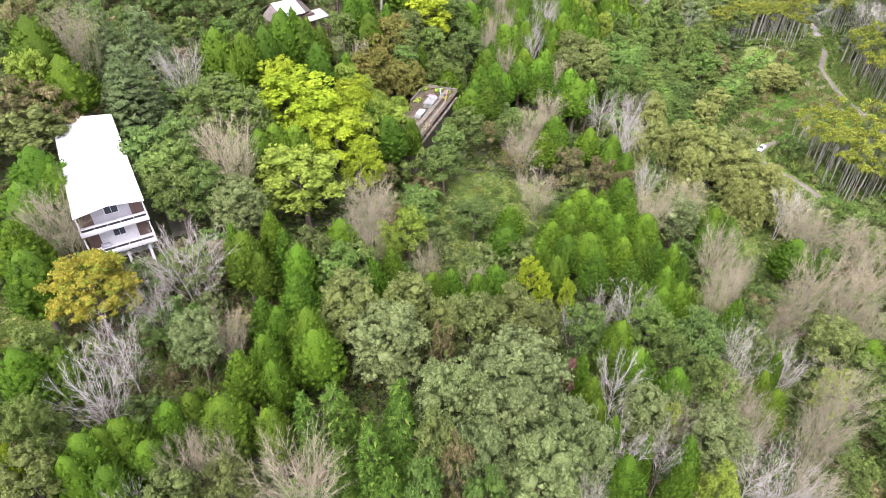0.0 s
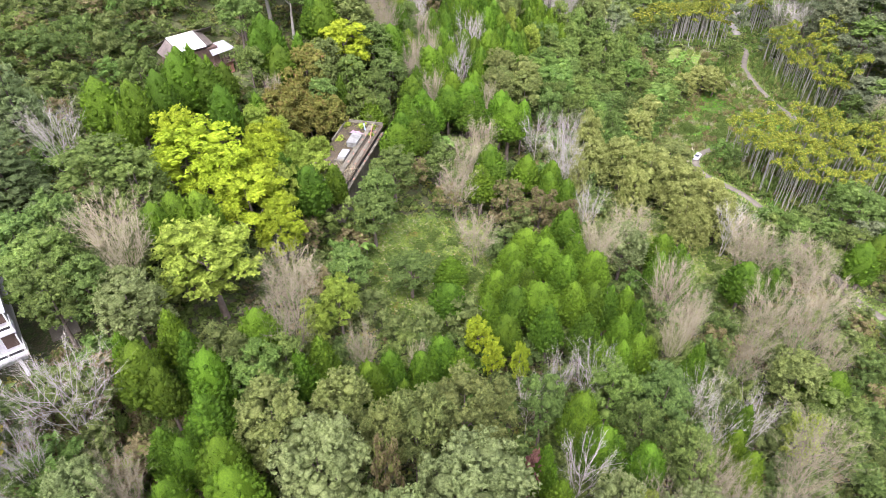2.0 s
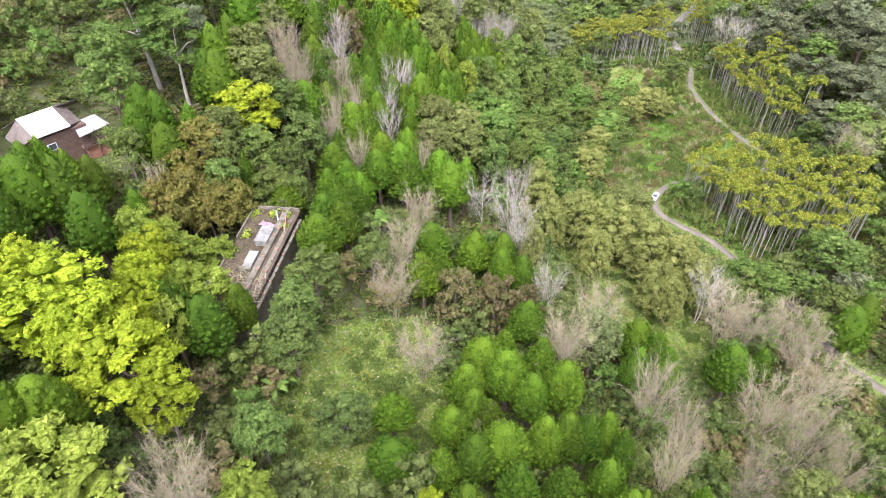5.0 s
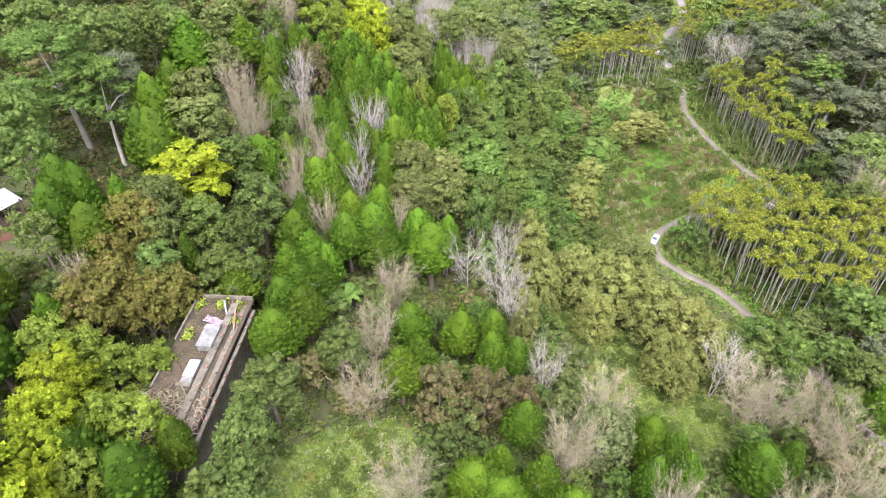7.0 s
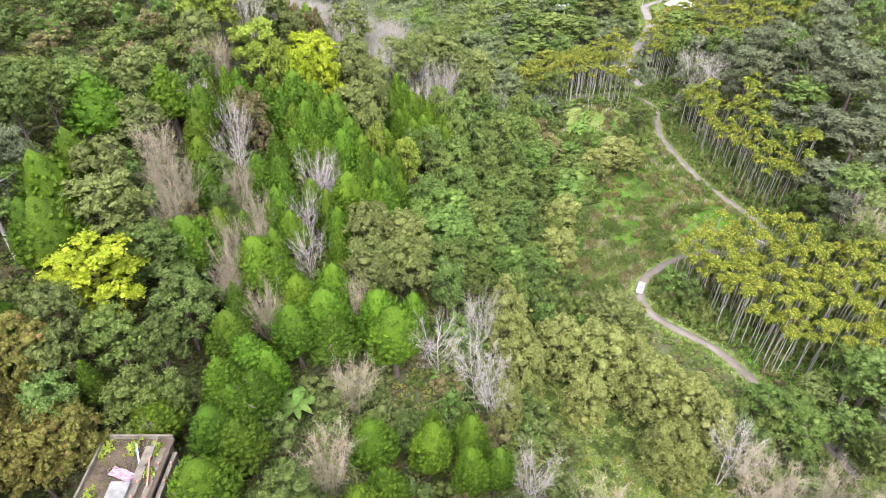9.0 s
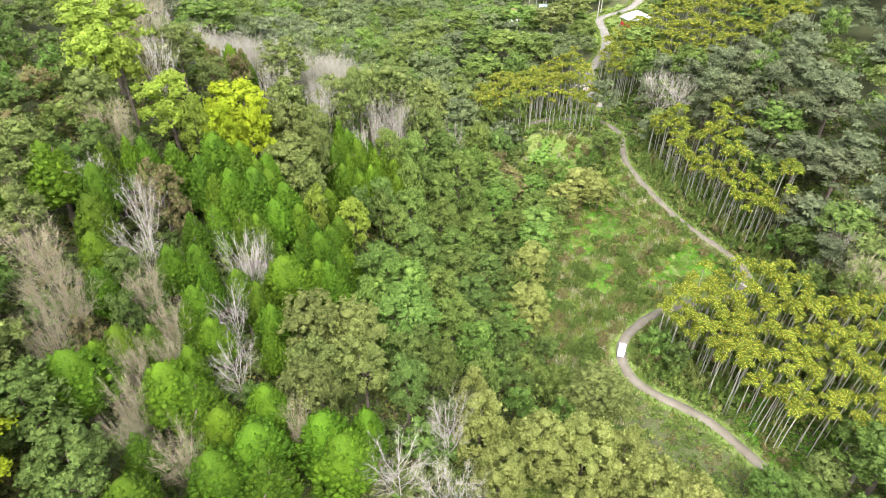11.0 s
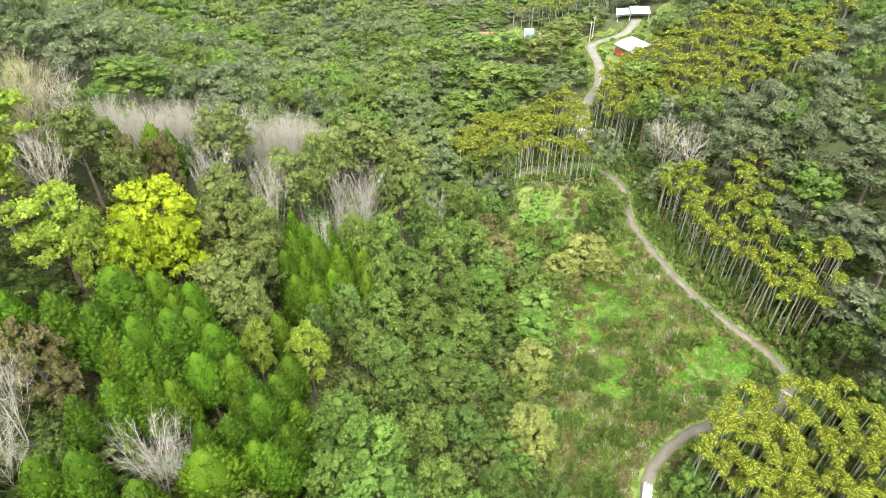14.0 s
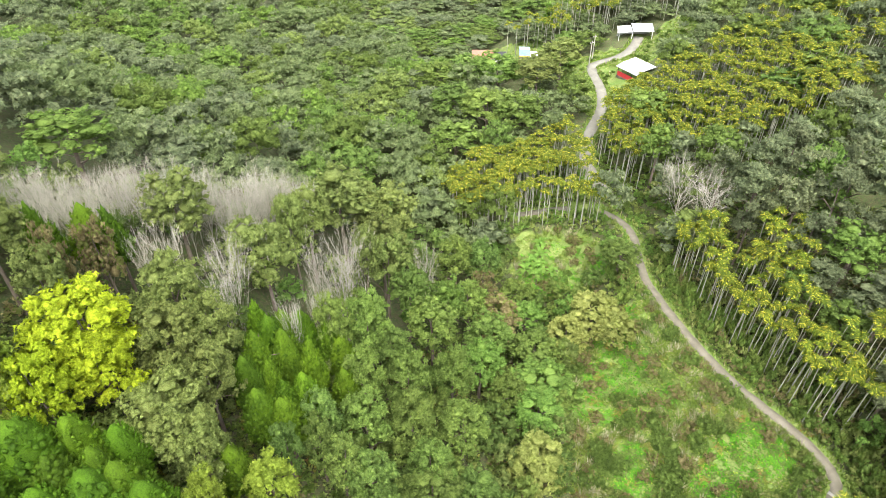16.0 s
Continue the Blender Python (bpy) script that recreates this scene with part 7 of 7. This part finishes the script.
# dead creepers hanging over its near end
rng = np.random.default_rng(8)
n = 1500
px, py = rng.uniform(-3.4, 3.6, n), rng.uniform(-0.6, 6.5, n) ** 1.0
base = np.stack([px, py, np.full(n, DT + 0.05) - np.clip(0.8 - py, 0, 2) * 2.5], 1)
w = unit(rng.normal(size=(n, 3)) + np.array([0.2, -0.8, 0.3]))
sd = unit(np.cross(w, rng.normal(size=(n, 3)))) * 0.035
V = np.stack([base - sd, base + sd, base + w * rng.uniform(0.5, 1.7, (n, 1))], 1).reshape(-1, 3)
dc = tagged(new("dead_creepers", mesh_np("dead_creepers", V, np.arange(3 * n).reshape(-1, 3), BARK["tan"])), "dead tan creepers matted over the building's end", "creepers", kind="stuff")
dc.matrix_basis = der.matrix_basis


# ---- far buildings ----
shed = thing("red_shed", "open-sided shed with a red front wall and a pale roof", "shed", pose(168.3, 250.6, 17.6, 0, 0, -86))
part("front_wall", block(7.4, 0.2, 1.3, 0, -2.9, 0.6), REDPAINT, shed, "red painted front wall")
part("floor", block(8.0, 6.6, 0.7, 0, 0.2, -0.1), CONCRETE, shed)
part("back_wall", block(7.4, 0.2, 3.0, 0, 3.0, 0.6), GREYWALL, shed)
for i in range(5):
    part("post", block(0.14, 0.14, 2.6, -3.6 + 1.8 * i, -2.9, 0.6), BLACK, shed)
part("lintel", block(7.4, 0.16, 0.3, 0, -2.9, 3.0), WHITE, shed)
roof_sheet("front_roof", [(-4.1, -3.6, 3.3), (4.1, -3.6, 3.3), (4.1, -1.2, 3.9), (-4.1, -1.2, 3.9)], 12, GREYMETAL, shed)
roof_sheet("back_roof", [(-4.1, -1.15, 3.92), (4.1, -1.15, 3.92), (4.4, 3.8, 4.4), (-3.9, 3.8, 4.4)], 12, ROOFWHITE, shed, "pale metal roof")
barn = thing("carport_shed", "open shed with a pale two-part metal roof", "shed", pose(182.5, 268.2, 21.2, 0, 0, -32))
roof_sheet("left_roof", [(-5.6, -2.4, 2.6), (-1.2, -2.4, 3.0), (-1.2, 2.6, 3.4), (-5.2, 2.6, 3.0)], 7, ROOFWHITE, barn)
roof_sheet("right_roof", [(-1.0, -2.6, 3.2), (5.4, -2.2, 3.2), (5.6, 3.2, 3.9), (-1.0, 3.0, 3.9)], 8, GREYMETAL, barn)
for x, y in ((-5.0, -2.0), (-1.1, -2.1), (5.0, -1.9), (-4.8, 2.3), (5.0, 2.8)):
    part("post", block(0.18, 0.18, 3.0, x, y, 0), WHITE, barn)
part("back_wall", block(9.6, 0.15, 2.8, 0, 2.6, 0), GREYWALL, barn)
low = thing("brick_building", "low building with a brick-red roof and pale walls", "building", pose(149, 300, gz(149, 300) + 0.2, 0, 0, -27))
part("wall", block(11.0, 5.0, 2.6, 0, 0, 0), WHITE, low)
roof_sheet("roof", [(-5.8, -2.8, 2.7), (1.5, -2.8, 2.7), (1.5, 2.8, 3.6), (-5.8, 2.8, 3.6)], 10, BRICK, low)
part("side_roof", panel([(1.6, -2.8, 2.6), (6.0, -2.8, 2.6), (6.0, 2.8, 3.0), (1.6, 2.8, 3.0)], 0.1), BLACK, low)
hut = thing("hut", "small hut with pale blue panels and dark scaffolding", "hut", pose(157.5, 288.5, gz(157.5, 288.5), 0, 0, -30))
part("wall", block(3.4, 2.6, 2.2, -1.6, 1.0, 1.8), BLUE, hut)
part("band", block(3.44, 2.64, 0.5, -1.6, 1.0, 1.5), plain("yellow_paint", (0.5, 0.4, 0.08), (0.6, 0.5, 0.12), 1.0, 0.7), hut)
part("base", block(3.2, 2.4, 1.6, -1.6, 1.0, 0), CONCRETE, hut)
part("lean_to_roof", panel([(0.2, -2.6, 2.4), (4.0, -2.4, 2.2), (4.0, 1.0, 2.8), (0.2, 1.0, 3.0)], 0.08), WHITE, hut)
for x, y in ((0.4, -2.3), (3.7, -2.2), (0.4, 0.8), (3.7, 0.8)):
    part("post", block(0.14, 0.14, 2.4, x, y, 0), BLACK, hut)
part("dark_store", block(2.6, 2.2, 1.7, 2.2, -0.6, 0), BLACK, hut)

# utility poles with a slack wire
def utility_pole(x, y, hgt):
    ob = thing("utility_pole", "pale concrete utility pole beside the lane", "pole", pose(x, y, gz(x, y)), "utility poles")
    h = Heap()
    tube(h, [(0, 0, -0.3), (0, 0, hgt / 2), (0, 0, hgt)], [0.17, 0.14, 0.11], 8)
    part("shaft", mesh_np("shaft", *h.done(), PALE_BAND, True), None, ob)
    part("cross_arm", block(1.3, 0.1, 0.12, 0, 0.1, hgt - 0.7), GREYMETAL, ob)
    for s in (-0.5, 0, 0.5):
        part("insulator", block(0.09, 0.09, 0.2, s, 0.1, hgt - 0.58), WHITE, ob)


utility_pole(163.0, 264.6, 8.2)
utility_pole(166.6, 267.8, 8.0)

pad = thing("concrete_pad", "pinkish bare concrete pad beside the lane", "pad", pose(131.0, 225.4, gz(131, 225.4), 0, 0, -25))
part("slab", panel([(-3.0, -1.6, 0.55), (-0.4, -2.2, 0.55), (2.3, -0.8, 0.55), (2.0, 1.4, 0.55), (-1.4, 2.0, 0.55)], 0.5), PINKPAD, pad)
heap_bm = bmesh.new()
bmesh.ops.create_icosphere(heap_bm, subdivisions=3, radius=1.0, matrix=Matrix.Diagonal((1.9, 1.4, 0.9, 1)))
for v in heap_bm.verts:
    v.co *= 1 + 0.3 * noise.noise(v.co * 1.9)
gh = tagged(new("gravel_heap", bpy.data.meshes.new("gravel_heap")), "grey gravel heap on the concrete pad", "heap")
heap_bm.to_mesh(gh.data)
heap_bm.free()
gh.data.materials.append(CONCRETE)
gh.matrix_basis = pose(134.2, 225.2, gz(134.2, 225.2) + 0.4)

# ---- the white car on the lane ----
CARPAINT = plain("white_car_paint", (0.6, 0.6, 0.61), (0.68, 0.68, 0.69), 3.0, 0.25)
TYRE = plain("tyre_rubber", (0.02, 0.02, 0.02), (0.035, 0.035, 0.035), 6.0, 0.9)
RIM = plain("alloy_rim", (0.5, 0.5, 0.52), (0.6, 0.6, 0.62), 5.0, 0.3, metal=0.8)


def lofted(sections):
    """A closed body through cross sections (x, half width, z low, z high)."""
    bm = bmesh.new()
    rings = []
    for x, hw, z0, z1 in sections:
        b = min(0.12, (z1 - z0) * 0.3)
        ring = [(-hw, z0), (-hw, z1 - b), (-hw + b * 1.3, z1), (hw - b * 1.3, z1), (hw, z1 - b), (hw, z0)]
        rings.append([bm.verts.new((x, y, z)) for y, z in ring])
    for a, b in zip(rings, rings[1:]):
        for i in range(6):
            bm.faces.new((a[i], a[(i + 1) % 6], b[(i + 1) % 6], b[i]))
    bm.faces.new(rings[0])
    bm.faces.new(rings[-1][::-1])
    bmesh.ops.recalc_face_normals(bm, faces=bm.faces)
    return bm


CAR_AT = (78.2, 134.5, 13.15)
car = thing("car", "small white car driving on the narrow lane", "car", pose(*CAR_AT, 0, 0, 225) @ Matrix.Scale(0.72, 4))
part("body", lofted([(-2.05, 0.7, 0.35, 0.8), (-1.9, 0.82, 0.28, 0.95), (-0.9, 0.86, 0.25, 0.98), (0.8, 0.86, 0.25, 0.95), (1.8, 0.8, 0.28, 0.82), (2.1, 0.66, 0.35, 0.7)]), CARPAINT, car)
part("cabin", lofted([(-1.75, 0.66, 0.9, 1.05), (-1.25, 0.68, 0.9, 1.5), (0.2, 0.68, 0.9, 1.52), (0.95, 0.66, 0.9, 1.0)]), CARPAINT, car)
part("windscreen", panel([(0.28, -0.58, 1.49), (0.28, 0.58, 1.49), (0.93, 0.62, 1.06), (0.93, -0.62, 1.06)], 0.02), GLASS, car)
part("rear_window", panel([(-1.32, -0.56, 1.47), (-1.32, 0.56, 1.47), (-1.7, 0.58, 1.12), (-1.7, -0.58, 1.12)], 0.02), GLASS, car)
for s in (-1, 1):
    part("side_window", block(1.5, 0.03, 0.34, -0.45, s * 0.685, 1.04), GLASS, car)
    part("headlight", block(0.12, 0.3, 0.14, 2.0, s * 0.5, 0.58, 0.03), GLASS, car)
    part("tail_light", block(0.08, 0.22, 0.2, -2.02, s * 0.58, 0.62, 0.03), REDPAINT, car)
    part("mirror", block(0.12, 0.16, 0.12, 0.55, s * 0.9, 0.98, 0.03), CARPAINT, car)
    for x in (-1.3, 1.3):
        h = Heap()
        tube(h, [(x, s * 0.74, 0.31), (x, s * 0.8, 0.31), (x, s * 0.9, 0.31)], [0.31, 0.31, 0.29], 16)
        wheel = part("wheel", mesh_np("wheel", *h.done(), TYRE, True), None, car)
        h = Heap()
        tube(h, [(x, s * 0.86, 0.31), (x, s * 0.905, 0.31), (x, s * 0.91, 0.31)], [0.2, 0.2, 0.02], 12)
        part("rim", mesh_np("rim", *h.done(), RIM), None, wheel)

# ---- small things near the house and in the wood ----
LOGWOOD = plain("sawn_pale_wood", (0.5, 0.42, 0.32), (0.62, 0.55, 0.44), 1.5, 0.85)
for x, y, a in ((-50.6, 84.9, 8), (-49.9, 83.6, 5)):
    h = Heap()
    tube(h, [(-1.4, 0, 0.3), (0, 0, 0.3), (1.4, 0, 0.3)], [0.22, 0.2, 0.21], 10)
    ob = tagged(new("log_bench", mesh_np("log_bench", *h.done(), LOGWOOD)), "pale sawn log lying on the ground behind the house", "log", group="sawn logs")
    ob.matrix_basis = pose(x, y, gz(x, y) + 0.25, 0, 0, a)
stand = thing("white_stand", "small white metal stand at the forest edge", "stand", pose(-11.2, 124.6, gz(-11.2, 124.6)))
part("pole", block(0.12, 0.12, 3.6, 0, 0, 0), WHITE, stand)
part("top_bar", block(1.1, 0.12, 0.14, 0.2, 0, 3.0), WHITE, stand)
part("brace", block(0.1, 0.1, 1.2, 0.45, 0, 2.0), WHITE, stand)
part("plate", block(0.7, 0.4, 0.08, -0.1, 0, 2.4), WHITE, stand)
h = Heap()
tube(h, [(0, 0, 0), (0.5, 0.3, 3), (1.1, 0.5, 6), (1.5, 0.8, 8.5)], [0.16, 0.13, 0.09, 0.03], 6)
for f, a in ((0.45, 0.6), (0.6, 2.4), (0.72, 4.2), (0.84, 1.2)):
    s = np.array([1.3 * f, 0.6 * f, 8.5 * f])
    tube(h, [s, s + np.array([math.cos(a), math.sin(a), 0.5]) * 1.1], [0.05, 0.015], 4)
snag = tagged(new("dead_snag", mesh_np("dead_snag", *h.done(), BARK["white"])), "broken pale dead trunk among rust-coloured leaves", "tree")
snag.matrix_basis = pose(-0.9, 30.6, gz(-0.9, 30.6))
h = Heap()
tube(h, [(-2.2, 0, 0.5), (0, 0.15, 1.0), (2.2, 0, 1.6)], [0.2, 0.18, 0.12], 7)
tube(h, [(0.8, 0.1, 1.1), (1.6, 0.9, 1.9)], [0.08, 0.03], 4)
log = tagged(new("fallen_trunk", mesh_np("fallen_trunk", *h.done(), BARK["white"])), "grey fallen trunk lying in the weeds", "log")
log.matrix_basis = pose(41.5, 85.5, gz(41.5, 85.5), 0, 0, 20)

# ---- true size: the plan above is drawn at four fifths ----
for ob in list(scene.objects):
    if ob.parent is None and ob.type in ('MESH', 'EMPTY'):
        ob.matrix_basis = Matrix.Scale(1.25, 4) @ ob.matrix_basis
